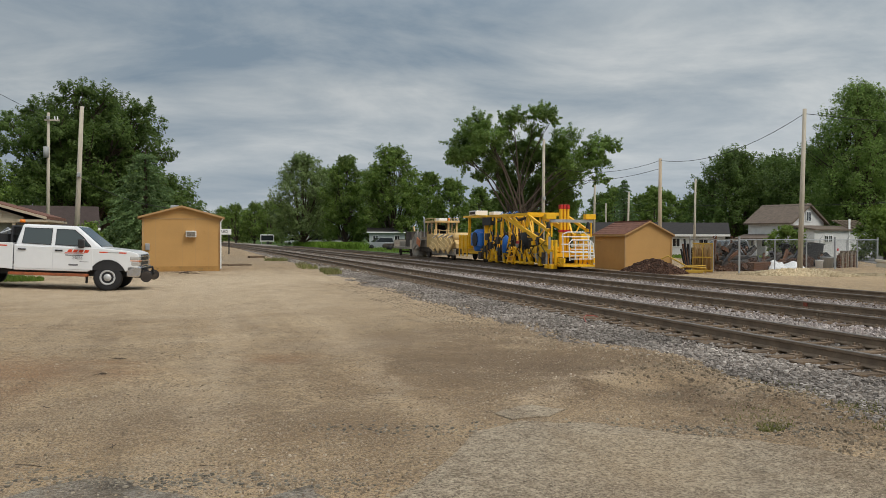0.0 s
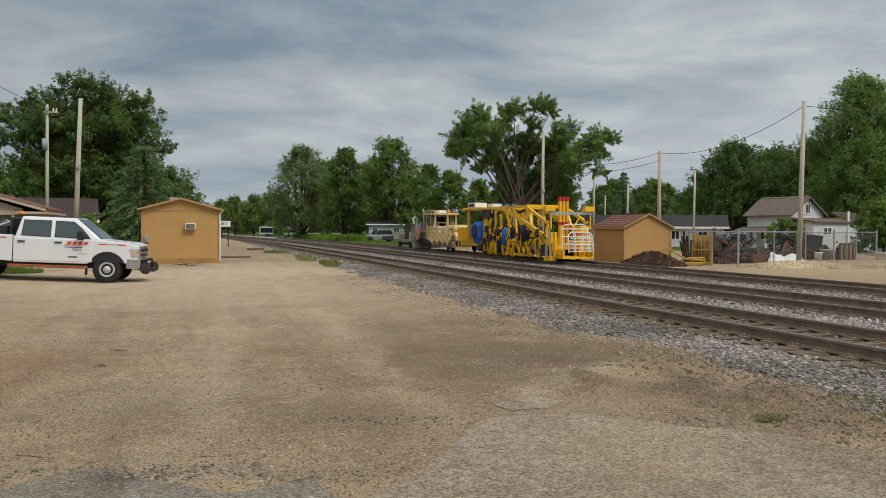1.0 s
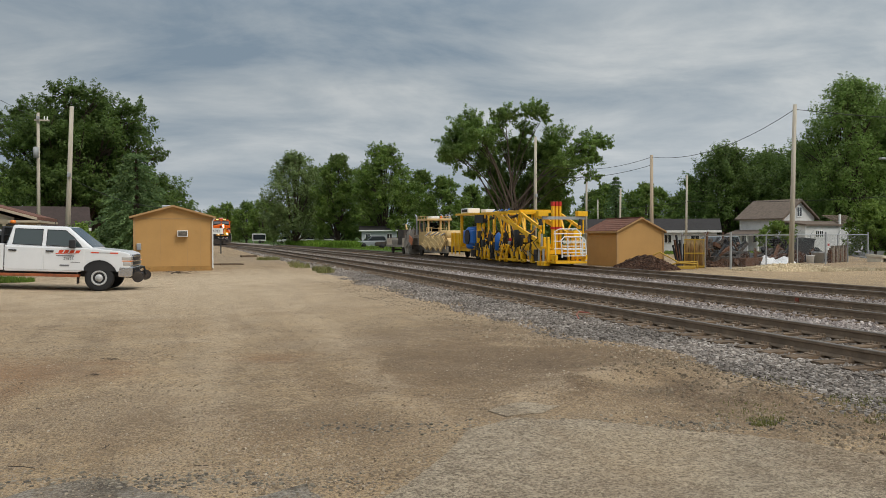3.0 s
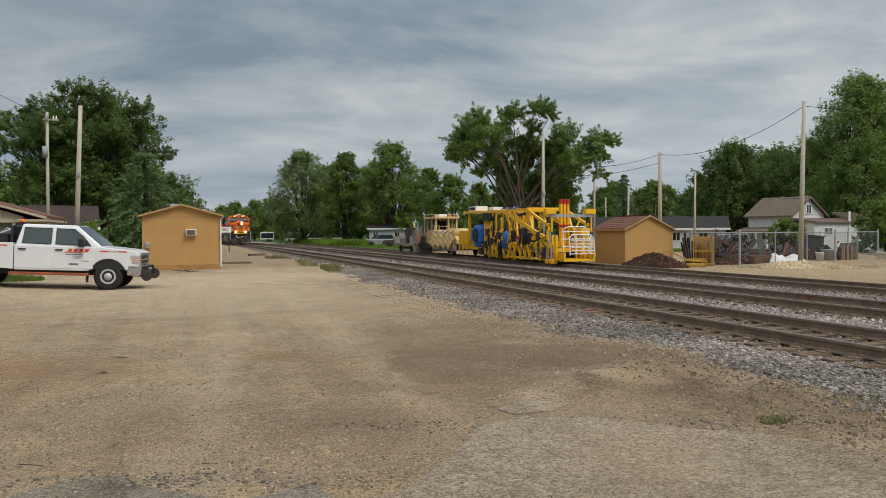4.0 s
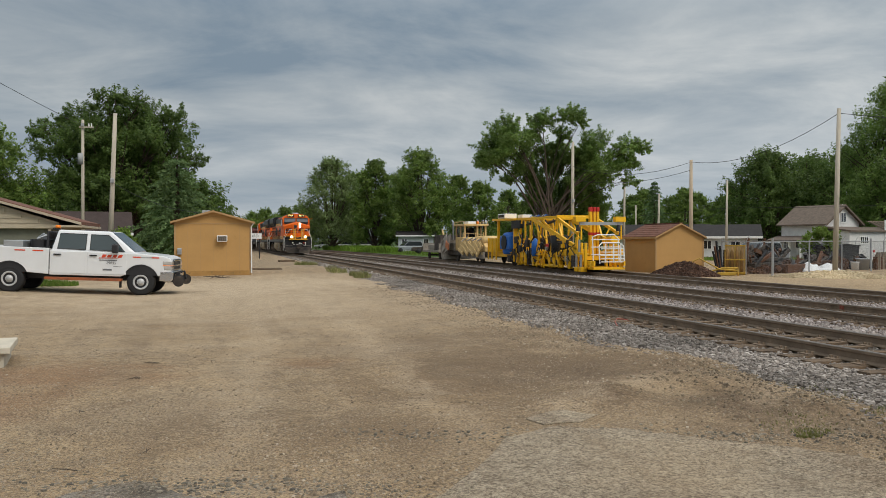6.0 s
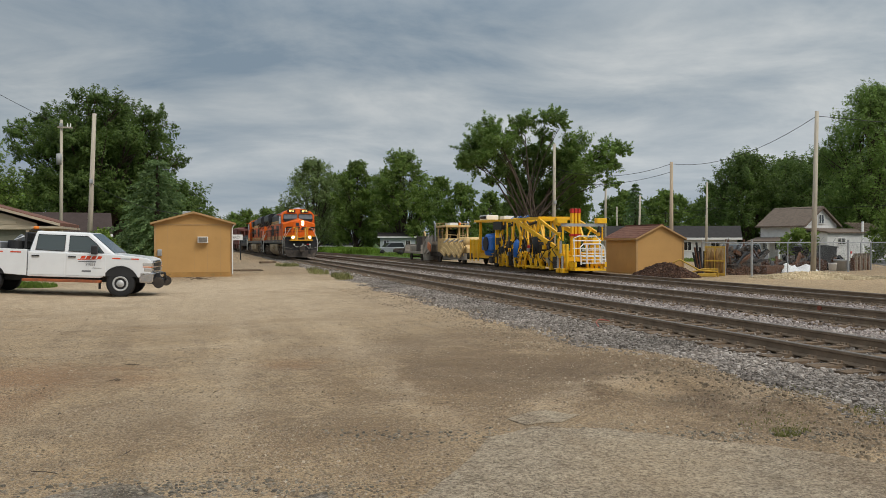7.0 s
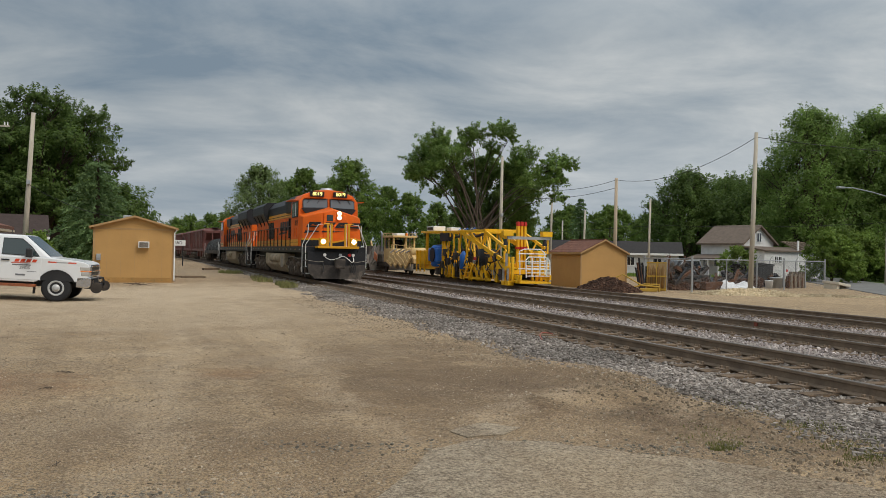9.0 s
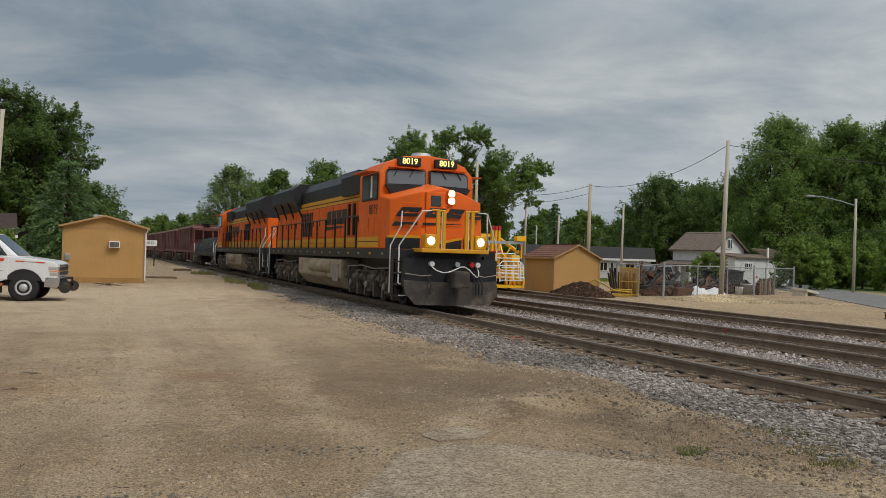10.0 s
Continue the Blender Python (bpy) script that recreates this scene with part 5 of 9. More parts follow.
def hopper_car():
    t = thing("hopper_car", Matrix.Identity(4), "maroon covered hopper car with ribbed sloping ends", "freight car", "cars of the train")
    L = 16.6
    body = part("body", prism(B(), [(-1.42, 1.35), (-1.5, 2.0), (-1.5, 4.0), (-1.1, 4.42), (1.1, 4.42), (1.5, 4.0), (1.5, 2.0), (1.42, 1.35)], "y", 1.9, L - 1.9, bev=0.04), M_MAROON, t, "maroon weathered hopper body")
    for s in (-1, 1):
        for k in range(7):
            y = 2.1 + k * (L - 4.2) / 6
            part("side_rib", box(B(), s * 1.5, s * 1.56, y - 0.06, y + 0.06, 1.5, 4.0), M_MAROON, body)
        part("side_sill", box(B(), s * 1.3, s * 1.5, 0.3, L - 0.3, 1.15, 1.4), M_MAROON, t)
        part("top_rail", box(B(), s * 1.42, s * 1.55, 0.9, L - 0.9, 3.98, 4.12), M_MAROON, t)
        for e in (0.55, L - 0.55):
            lad = part("ladder", tube(B(), [(s * 1.48, e, 1.0), (s * 1.48, e, 4.0)], 0.022), M_MAROON, t, "end ladder")
            for z in range(8):
                part("rung", tube(B(), [(s * 1.48, e, 1.1 + z * 0.38), (s * 1.1, e, 1.1 + z * 0.38)], 0.016, 5), M_MAROON, lad)
    for e, d in ((0.9, 1), (L - 0.9, -1)):
        part("end_sheet", prism(B(), [(e, 4.05), (e, 3.75), (e + d * 2.2, 1.45), (e + d * 2.5, 1.45), (e + d * 1.2, 4.3)], "x", -1.4, 1.4), M_MAROON, t, "sloping end sheet")
        for x in (-1.3, -0.45, 0.45, 1.3):
            part("end_post", box(B(), x - 0.06, x + 0.06, e - 0.08 if d > 0 else e - 0.04, e + 0.04 if d > 0 else e + 0.08, 1.3, 3.95), M_MAROON, t)
    part("roof_walk", box(B(), -0.35, 0.35, 0.9, L - 0.9, 4.5, 4.54), M_GRIME, t)
    for k in range(5):
        part("roof_hatch", box(B(), -0.4, 0.4, 2.6 + k * 2.5, 4.2 + k * 2.5, 4.4, 4.5), M_MAROON, t)
    for k in range(3):
        y = 4.2 + k * 3.5
        part("hopper_chute", prism(B(), [(y - 1.4, 1.4), (y + 1.4, 1.4), (y + 0.45, 0.45), (y - 0.45, 0.45)], "x", -1.2, 1.2), M_MAROON, t)
    part("centre_sill", box(B(), -0.25, 0.25, -0.25, L + 0.25, 0.8, 1.15), M_GRIME, t)
    for o in t.children_recursive:                    # a low car: everything over the sills is squat
        for v in o.data.vertices:
            if v.co.z > 1.4:
                v.co.z = 1.4 + (v.co.z - 1.4) * 0.82
    for yc in (1.75, L - 1.75):
        bogie(t, yc, (-0.9, 0.9), 0.44, False)
    return t


TRAIN = []


def train():
    """Front to back: each vehicle, its offset behind the front, its length if it runs backwards."""
    lead = locomotive()
    TRAIN.append((lead, 0.0, 0.0))
    trail = copy_thing(lead, Matrix.Identity(4))
    tagged(trail, "orange and black diesel locomotive coupled backwards behind the lead one")
    for o in trail.children_recursive:                # the trailing engine's lamps are dark
        if o.name.startswith("lens"):
            o.data = o.data.copy()
            o.data.materials[0] = M_STEEL
    TRAIN.append((trail, 22.7, 22.2))
    TRAIN.append((coil_car(), 45.2, 0.0))
    first = hopper_car()
    TRAIN.append((first, 61.2, 0.0))
    for k in range(1, 6):
        TRAIN.append((copy_thing(first, Matrix.Identity(4)), 61.2 + 17.2 * k, 0.0))


train()
NOSE_END, SPEED = 21.4, 18.0


def motions():
    """The train runs along the main track; its wheels roll."""
    for ob, back, flip in TRAIN:
        rows = []
        for k in range(21):
            t = k * 0.5
            y = NOSE_END + SPEED * (10 - t) + back
            if flip:
                y += flip
            turn = heading(y + (8 if not flip else -8))
            rows.append((t, pose(TRACKS["main_track"] + bend(y), y, RAIL_TOP, 0, 0, turn + (180 if flip else 0))))
        walk(ob, rows)
        for w in ob.children:
            if not w.name.startswith("wheelset"):
                continue
            y0, r = w.matrix_basis.translation.y, w.matrix_basis.translation.z
            s = -1 if flip else 1
            walk(w, [(k / FPS, pose(0, y0, r, math.degrees(s * SPEED * k / FPS / r) % 360, 0, 0)) for k in range(301)])


# ---- the pickup with rail gear ----
M_TRUCK = mat("white_car_paint", (0.71, 0.72, 0.73), 0.22, var=0.03, bump=0.0, dirt=(0.60, 0.56, 0.50), amount=0.03, spec=0.6)
M_CHROME = mat("chrome", (0.62, 0.62, 0.63), 0.18, 1.0, var=0.08, bump=0.02)
M_DARKTRIM = mat("dark_plastic", (0.022, 0.022, 0.024), 0.5, var=0.2)
M_TRUCKGLASS = glass("tinted_glass", (0.035, 0.05, 0.052), 0.04)
M_REDSTRIPE = mat("red_decal", (0.62, 0.06, 0.02), 0.4, var=0.05)
M_GREYTEXT = mat("grey_decal", (0.16, 0.16, 0.17), 0.5, var=0.05)
M_RUSTSTEP = mat("rusty_orange_step", (0.36, 0.10, 0.035), 0.7, var=0.25, dirt=(0.12, 0.06, 0.04), amount=0.3)
M_AMBER = mat("amber_lens", (0.85, 0.22, 0.02), 0.3, var=0.05)
M_LAMP = mat("headlamp_plastic", (0.55, 0.53, 0.50), 0.12, 0.4, var=0.1)


M_RIM = mat("silver_rim_paint", (0.46, 0.46, 0.46), 0.4, 0.15, var=0.1)
M_CLEAR = bpy.data.materials.new("clear_cab_glass")
M_CLEAR.use_nodes = True
M_CLEAR.node_tree.nodes["Principled BSDF"].inputs["Transmission Weight"].default_value = 1.0
M_CLEAR.node_tree.nodes["Principled BSDF"].inputs["Roughness"].default_value = 0.02
M_CLEAR.node_tree.nodes["Principled BSDF"].inputs["IOR"].default_value = 1.05


def arch(cx, r, z0, n=10, flip=False):
    """The points of a wheel opening, from one side to the other."""
    a0 = math.asin(max(-1, min(1, (z0 - 0.41) / r)))
    pts = [(cx + r * math.cos(math.pi - a0 - (math.pi - 2 * a0) * k / n), 0.41 + r * math.sin(math.pi - a0 - (math.pi - 2 * a0) * k / n)) for k in range(n + 1)]
    return list(reversed(pts)) if flip else pts


def road_wheel(parent, x, y, side):
    m = pose(x, y, 0.41, 90, 0, 0)
    tyre = [(0.20, -0.12), (0.33, -0.135), (0.385, -0.125), (0.41, -0.09), (0.41, 0.09), (0.385, 0.125), (0.33, 0.135), (0.20, 0.12)]
    wheel = part("wheel", lathe(B(), tyre, m, 36), M_BLACK, parent, "black tyre on a silver steel rim", True)
    bm = B()
    k = -side
    lathe(bm, [(0.02, k * 0.15), (0.07, k * 0.15), (0.08, k * 0.125), (0.16, k * 0.112), (0.18, k * 0.125), (0.215, k * 0.14), (0.228, k * 0.132), (0.228, k * 0.02), (0.02, k * 0.02)], m, 30)
    part("rim", bm, M_RIM, wheel, "silver steel rim", True)
    for j in range(8):
        a = j * math.pi / 4
        part("rim_slot", cyl(B(), m @ Vector((0.135 * math.cos(a), 0.135 * math.sin(a), k * 0.11)), m @ Vector((0.135 * math.cos(a), 0.135 * math.sin(a), k * 0.124)), 0.015, 0.015, 8), M_DARKTRIM, wheel)
    return wheel


def pickup():
    t = thing("pickup_truck", pose(-2.25, 27.75, -0.02, 0, 2.2, -6), "white crew-cab pickup with red decals and rail wheels on dirt", "pickup truck")
    WB, HW = 3.73, 1.0
    # cab and front sheet metal
    out = [(0.87, 0.70), (0.89, 1.04), (0.85, 1.15), (0.66, 1.215), (0.2, 1.255), (-0.2, 1.285), (-2.62, 1.315), (-2.62, 0.56), (-0.6, 0.56)] + [p for p in arch(0, 0.52, 0.60)] + [(0.6, 0.62)]
    body = part("cab_body", prism(B(), out, "y", -HW, HW, bev=0.035), M_TRUCK, t, "white doors, fenders and hood")
    # greenhouse: narrower to the top
    bm = B()
    lo = [(-0.16, -0.96, 1.26), (-2.60, -0.96, 1.28), (-2.60, 0.96, 1.28), (-0.16, 0.96, 1.26)]
    hi = [(-0.95, -0.76, 1.91), (-2.46, -0.76, 1.915), (-2.46, 0.76, 1.915), (-0.95, 0.76, 1.91)]
    a = [bm.verts.new(p) for p in lo]
    c = [bm.verts.new(p) for p in hi]
    bm.faces.new(list(reversed(a))), bm.faces.new(c)
    for k in range(4):
        bm.faces.new((a[k], a[(k + 1) % 4], c[(k + 1) % 4], c[k]))
    bmesh.ops.recalc_face_normals(bm, faces=bm.faces)
    bmesh.ops.bevel(bm, geom=list(bm.edges), offset=0.07, segments=4, profile=0.55, affect="EDGES")
    part("roof", bm, M_TRUCK, t, "white cab roof and pillars", True)

    def side_y(z, s, off):
        return s * (0.96 - (z - 1.27) / 0.65 * 0.2 + off)
    for s in (-1, 1):
        for nm, q in (("front_side_window", [(-0.50, 1.315), (-1.50, 1.34), (-1.50, 1.80), (-1.0, 1.795), (-0.74, 1.59)]), ("rear_side_window", [(-1.62, 1.335), (-2.42, 1.355), (-2.38, 1.805), (-1.62, 1.805)])):
            bm = B()
            o = [bm.verts.new((x, side_y(z, s, 0.012), z)) for x, z in q]
            i = [bm.verts.new((x, side_y(z, s, -0.03), z)) for x, z in q]
            bm.faces.new(o)
            bm.faces.new(list(reversed(i)))
            for k in range(len(q)):
                j = (k + 1) % len(q)
                bm.faces.new((o[k], o[j], i[j], i[k]))
            w = part(nm, bm, M_TRUCKGLASS, t, "tinted side window")
            part("window_seal", tube(B(), [(x, side_y(z, s, 0.012), z) for x, z in q + q[:1]], 0.012, 5), M_DARKTRIM, w)
        for x0, x1 in ((-1.545, -0.43), (-2.56, -1.575)):
            d = part("door", box(B(), x0, x1, s * (HW - 0.01), s * (HW + 0.012), 0.62, 1.27, bev=0.014), M_TRUCK, t, "white door")
            part("door_handle", box(B(), x0 + 0.06, x0 + 0.27, s * (HW + 0.01), s * (HW + 0.05), 1.155, 1.195, bev=0.008), M_DARKTRIM, d, "black door handle")
        part("fender_flare", prism(B(), [p for p in arch(0, 0.535, 0.60)] + [p for p in arch(0, 0.5, 0.60, flip=True)], "y", s * (HW - 0.01), s * (HW + 0.006)), M_DARKTRIM, t)
        part("wheel_well", prism(B(), arch(0, 0.5, 0.62), "y", s * 0.55, s * (HW - 0.004)), M_DARKTRIM, t, "dark wheel well")
        # mirror
        mi = part("side_mirror", box(B(), -0.82, -0.64, s * 1.05, s * 1.25, 1.27, 1.54, bev=0.05), M_DARKTRIM, t, "black towing mirror")
        part("mirror_arm", beam(B(), (-0.7, s * 0.93, 1.30), (-0.7, s * 1.1, 1.33), 0.05, 0.04), M_DARKTRIM, mi)
        # running board and sill
        part("running_board", box(B(), -2.75, -0.55, s * 0.82, s * 1.05, 0.42, 0.50, bev=0.015), M_RUSTSTEP, t, "rusty orange running board")
        part("mud_flap", box(B(), -0.62, -0.6, s * 0.72, s * 0.98, 0.22, 0.62), M_DARKTRIM, t)
        # headlamp, marks
        part("headlight", box(B(), 0.62, 0.895, s * 0.64, s * 1.008, 0.95, 1.07, bev=0.03), M_LAMP, t, "clear stacked headlight")
        part("lower_headlight", box(B(), 0.66, 0.898, s * 0.64, s * 1.008, 0.79, 0.92, bev=0.03), M_LAMP, t, "clear stacked headlight")
        part("turn_lamp", box(B(), 0.64, 0.902, s * 0.66, s * 1.011, 0.925, 0.945), M_AMBER, t, "amber turn lamp")
        x = s * (HW + 0.014)
        dec = B()
        m = (pose(-0.86, x, 1.13) @ FRONT) if s < 0 else pose(-0.86, x, 1.13, 90, 0, 180)
        emblem(dec, 0.62, 0.085, m, 0.5)
        part("door_emblem", dec, M_REDSTRIPE, t, "red company mark as plain shapes")
        for z, w, h, off in ((1.045, 0.5, 0.03, 0), (0.76, 0.26, 0.05, 0.02), (0.86, 0.26, 0.014, -0.28)):
            part("lettering_bar", box(B(), -0.95 - off - w / 2, -0.95 - off + w / 2, x, x + s * 0.004, z - h / 2, z + h / 2), M_GREYTEXT, t)
        lettering("door_digits", "29835", 0.115, M_GREYTEXT, t, Matrix.Translation((0, 0, -0.165)) @ m, "dark grey digits 29835")
        for x0, x1 in ((-0.25, -0.02), (0.3, 0.52), (-3.6, -3.3), (-3.1, -2.8)):
            zz = 1.165 if x0 > -2 else 1.27
            part("stripe", box(B(), x0, x1, s * (HW - 0.05), s * (HW + 0.006), zz - 0.02, zz + 0.015), M_REDSTRIPE, t)
        part("stripe", box(B(), -0.02, 0.3, s * (HW - 0.05), s * (HW + 0.006), 1.15, 1.175), M_STEEL, t)
    # windscreen and rear window
    for nm, q in (("windscreen", [(-0.24, 1.31), (-0.93, 1.865)]), ("rear_window", [(-2.59, 1.36), (-2.49, 1.76)])):
        bm = B()
        (x0, z0), (x1, z1) = q
        off = 0.03 if nm == "windscreen" else -0.02
        vs = [bm.verts.new(p) for p in ((x0 + off, -0.84, z0 + 0.02), (x0 + off, 0.84, z0 + 0.02), (x1 + off, 0.68, z1 + 0.02), (x1 + off, -0.68, z1 + 0.02))]
        vb = [bm.verts.new((v.co.x - off * 1.5, v.co.y, v.co.z - 0.03)) for v in vs]
        bm.faces.new(vs), bm.faces.new(list(reversed(vb)))
        for k in range(4):
            bm.faces.new((vs[k], vs[(k + 1) % 4], vb[(k + 1) % 4], vb[k]))
        part(nm, bm, M_TRUCKGLASS, t, "tinted glass")
    # grille and bumper
    g = part("grille", box(B(), 0.74, 0.905, -0.62, 0.62, 0.78, 1.12, bev=0.02), M_DARKTRIM, t, "dark grille with chrome bars")
    for z in (0.80, 0.935, 1.08):
        part("grille_bar", box(B(), 0.89, 0.92, -0.64, 0.64, z - 0.02, z + 0.02, bev=0.008), M_CHROME, g)
    part("front_bumper", prism(B(), [(0.54, 0.46), (0.54, 0.77), (0.90, 0.77), (0.95, 0.74), (0.95, 0.50), (0.85, 0.44)], "y", -1.0, 1.0, bev=0.03), M_CHROME, t, "chrome front bumper")
    # load bed: side walls, floor, tailgate
    out = [(-2.645, 0.58), (-2.645, 1.355), (-5.05, 1.37), (-5.05, 0.64)] + [(x, z) for x, z in arch(-WB, 0.52, 0.62)]
    for s in (-1, 1):
        y0, y1 = (s * 0.93, s * HW) if s > 0 else (s * HW, s * 0.93)
        part("bed_side", prism(B(), out, "y", y0, y1, bev=0.02), M_TRUCK, t, "white bed side")
        part("wheel_well", prism(B(), arch(-WB, 0.5, 0.62), "y", s * 0.55, s * 0.99), M_DARKTRIM, t)
        part("fender_flare", prism(B(), [p for p in arch(-WB, 0.535, 0.62)] + [p for p in arch(-WB, 0.5, 0.62, flip=True)], "y", s * (HW - 0.01), s * (HW + 0.006)), M_DARKTRIM, t)
    part("bed_floor", box(B(), -5.05, -2.67, -0.93, 0.93, 0.72, 0.80), M_DARKTRIM, t)
    part("bed_front", box(B(), -2.70, -2.66, -0.93, 0.93, 0.80, 1.35), M_TRUCK, t)
    part("tailgate", box(B(), -5.12, -5.05, -0.95, 0.95, 0.75, 1.38, bev=0.015), M_TRUCK, t)
    part("rear_bumper", box(B(), -5.45, -5.2, -0.98, 0.98, 0.5, 0.72, bev=0.03), M_CHROME, t)
    part("chassis", box(box(B(), -5.1, 0.7, -0.55, -0.4, 0.42, 0.6), -5.1, 0.7, 0.4, 0.55, 0.42, 0.6), M_DARKTRIM, t)
    part("axle", tube(tube(B(), [(0, -0.8, 0.41), (0, 0.8, 0.41)], 0.05), [(-WB, -0.8, 0.41), (-WB, 0.8, 0.41)], 0.07), M_DARKTRIM, t)
    # load and rack
    part("headache_rack", tube(tube(B(), [(-2.73, -0.85, 1.36), (-2.73, -0.8, 1.83), (-2.73, 0.8, 1.83), (-2.73, 0.85, 1.36)], 0.035), [(-2.73, -0.82, 1.6), (-2.73, 0.82, 1.6)], 0.03), M_DARKTRIM, t, "black rack behind the cab")
    part("rack_screen", box(B(), -2.74, -2.725, -0.8, 0.8, 1.4, 1.8), M_DARKTRIM, t)
    be = part("beacon", box(B(), -2.66, -2.44, -0.62, -0.36, 1.91, 1.95), M_DARKTRIM, t, "amber beacon light")
    part("beacon_lens", cyl(B(), (-2.55, -0.49, 1.95), (-2.55, -0.49, 2.05), 0.085, 0.07, 14), M_AMBER, be, "", True)
    part("tool_box", box(B(), -3.95, -3.4, -0.9, 0.6, 1.25, 1.55, bev=0.02), M_STEEL, t, "ribbed metal tool box in the bed")
    part("tank", cyl(B(), (-3.08, -0.4, 0.80), (-3.08, -0.4, 1.60), 0.28, 0.27, 18), M_DARKTRIM, t, "black drum in the bed")
    part("reel", cyl(B(), (-3.2, 0.35, 1.4), (-2.85, 0.35, 1.4), 0.26, 0.26, 16), M_DARKTRIM, t)
    part("hose_coil", tube(B(), [(-3.2, -0.3, 1.6), (-2.95, -0.2, 1.72), (-3.1, 0.0, 1.76), (-3.3, 0.1, 1.62)], 0.035), M_STEEL, t)
    part("roof_aerial", tube(B(), [(-1.5, 0.1, 1.9), (-1.52, 0.1, 2.05)], 0.008), M_DARKTRIM, t)
    # rail gear ahead of the bumper
    gear = part("rail_gear", box(box(B(), 0.72, 1.04, -0.75, 0.75, 0.42, 0.54, bev=0.02), 0.97, 1.08, -0.62, -0.5, 0.32, 0.74), M_DARKTRIM, t, "black hydraulic rail gear")
    for s in (-1, 1):
        part("rail_wheel", lathe(B(), [(0.03, -0.03), (0.06, -0.06), (0.07, -0.02), (0.10, -0.015), (0.11, -0.05), (0.135, -0.05), (0.14, 0.03), (0.165, 0.04), (0.165, 0.06), (0.05, 0.06)], pose(1.08, s * 0.78, 0.46, 90, 0, 0), 24), M_GRIME, gear, "dark flanged rail wheel")
        part("ram", tube(B(), [(0.86, s * 0.5, 0.66), (1.05, s * 0.55, 0.72), (1.1, s * 0.6, 0.48)], 0.04), M_DARKTRIM, gear)
    gear2 = part("rear_rail_gear", box(B(), -5.3, -4.7, -0.7, 0.7, 0.42, 0.52), M_DARKTRIM, t)
    for s in (-1, 1):
        part("rail_wheel", lathe(B(), [(0.04, -0.06), (0.17, -0.05), (0.175, 0.03), (0.21, 0.04), (0.21, 0.07), (0.05, 0.07)], pose(-5.5, s * 0.78, 0.55, 90, 0, 0), 20), M_GRIME, gear2, "", True)
        part("gear_arm", beam(B(), (-4.9, s * 0.62, 0.47), (-5.5, s * 0.66, 0.55), 0.08, 0.08), M_DARKTRIM, gear2)
        road_wheel(t, 0, s * 0.86, s)
        road_wheel(t, -WB, s * 0.86, s)
    return t


pickup()


# ---- work machines on the siding ----
def siding_wheels(t, ys, r=0.36):
    for y in ys:
        bm = B()
        for s in (-1, 1):
            lathe(bm, [(0.05, -0.07), (r - 0.05, -0.06), (r, -0.06), (r, 0.05), (r - 0.06, 0.05), (0.05, 0.08)], Matrix.Translation((s * 0.7525, y, r)) @ pose(0, 0, 0, 0, 90, 0), 20)
        cyl(bm, (-0.9, y, r), (0.9, y, r), 0.07, 0.07, 8)
        part("wheelset", bm, M_GRIME, t, "steel wheels on an axle", True)


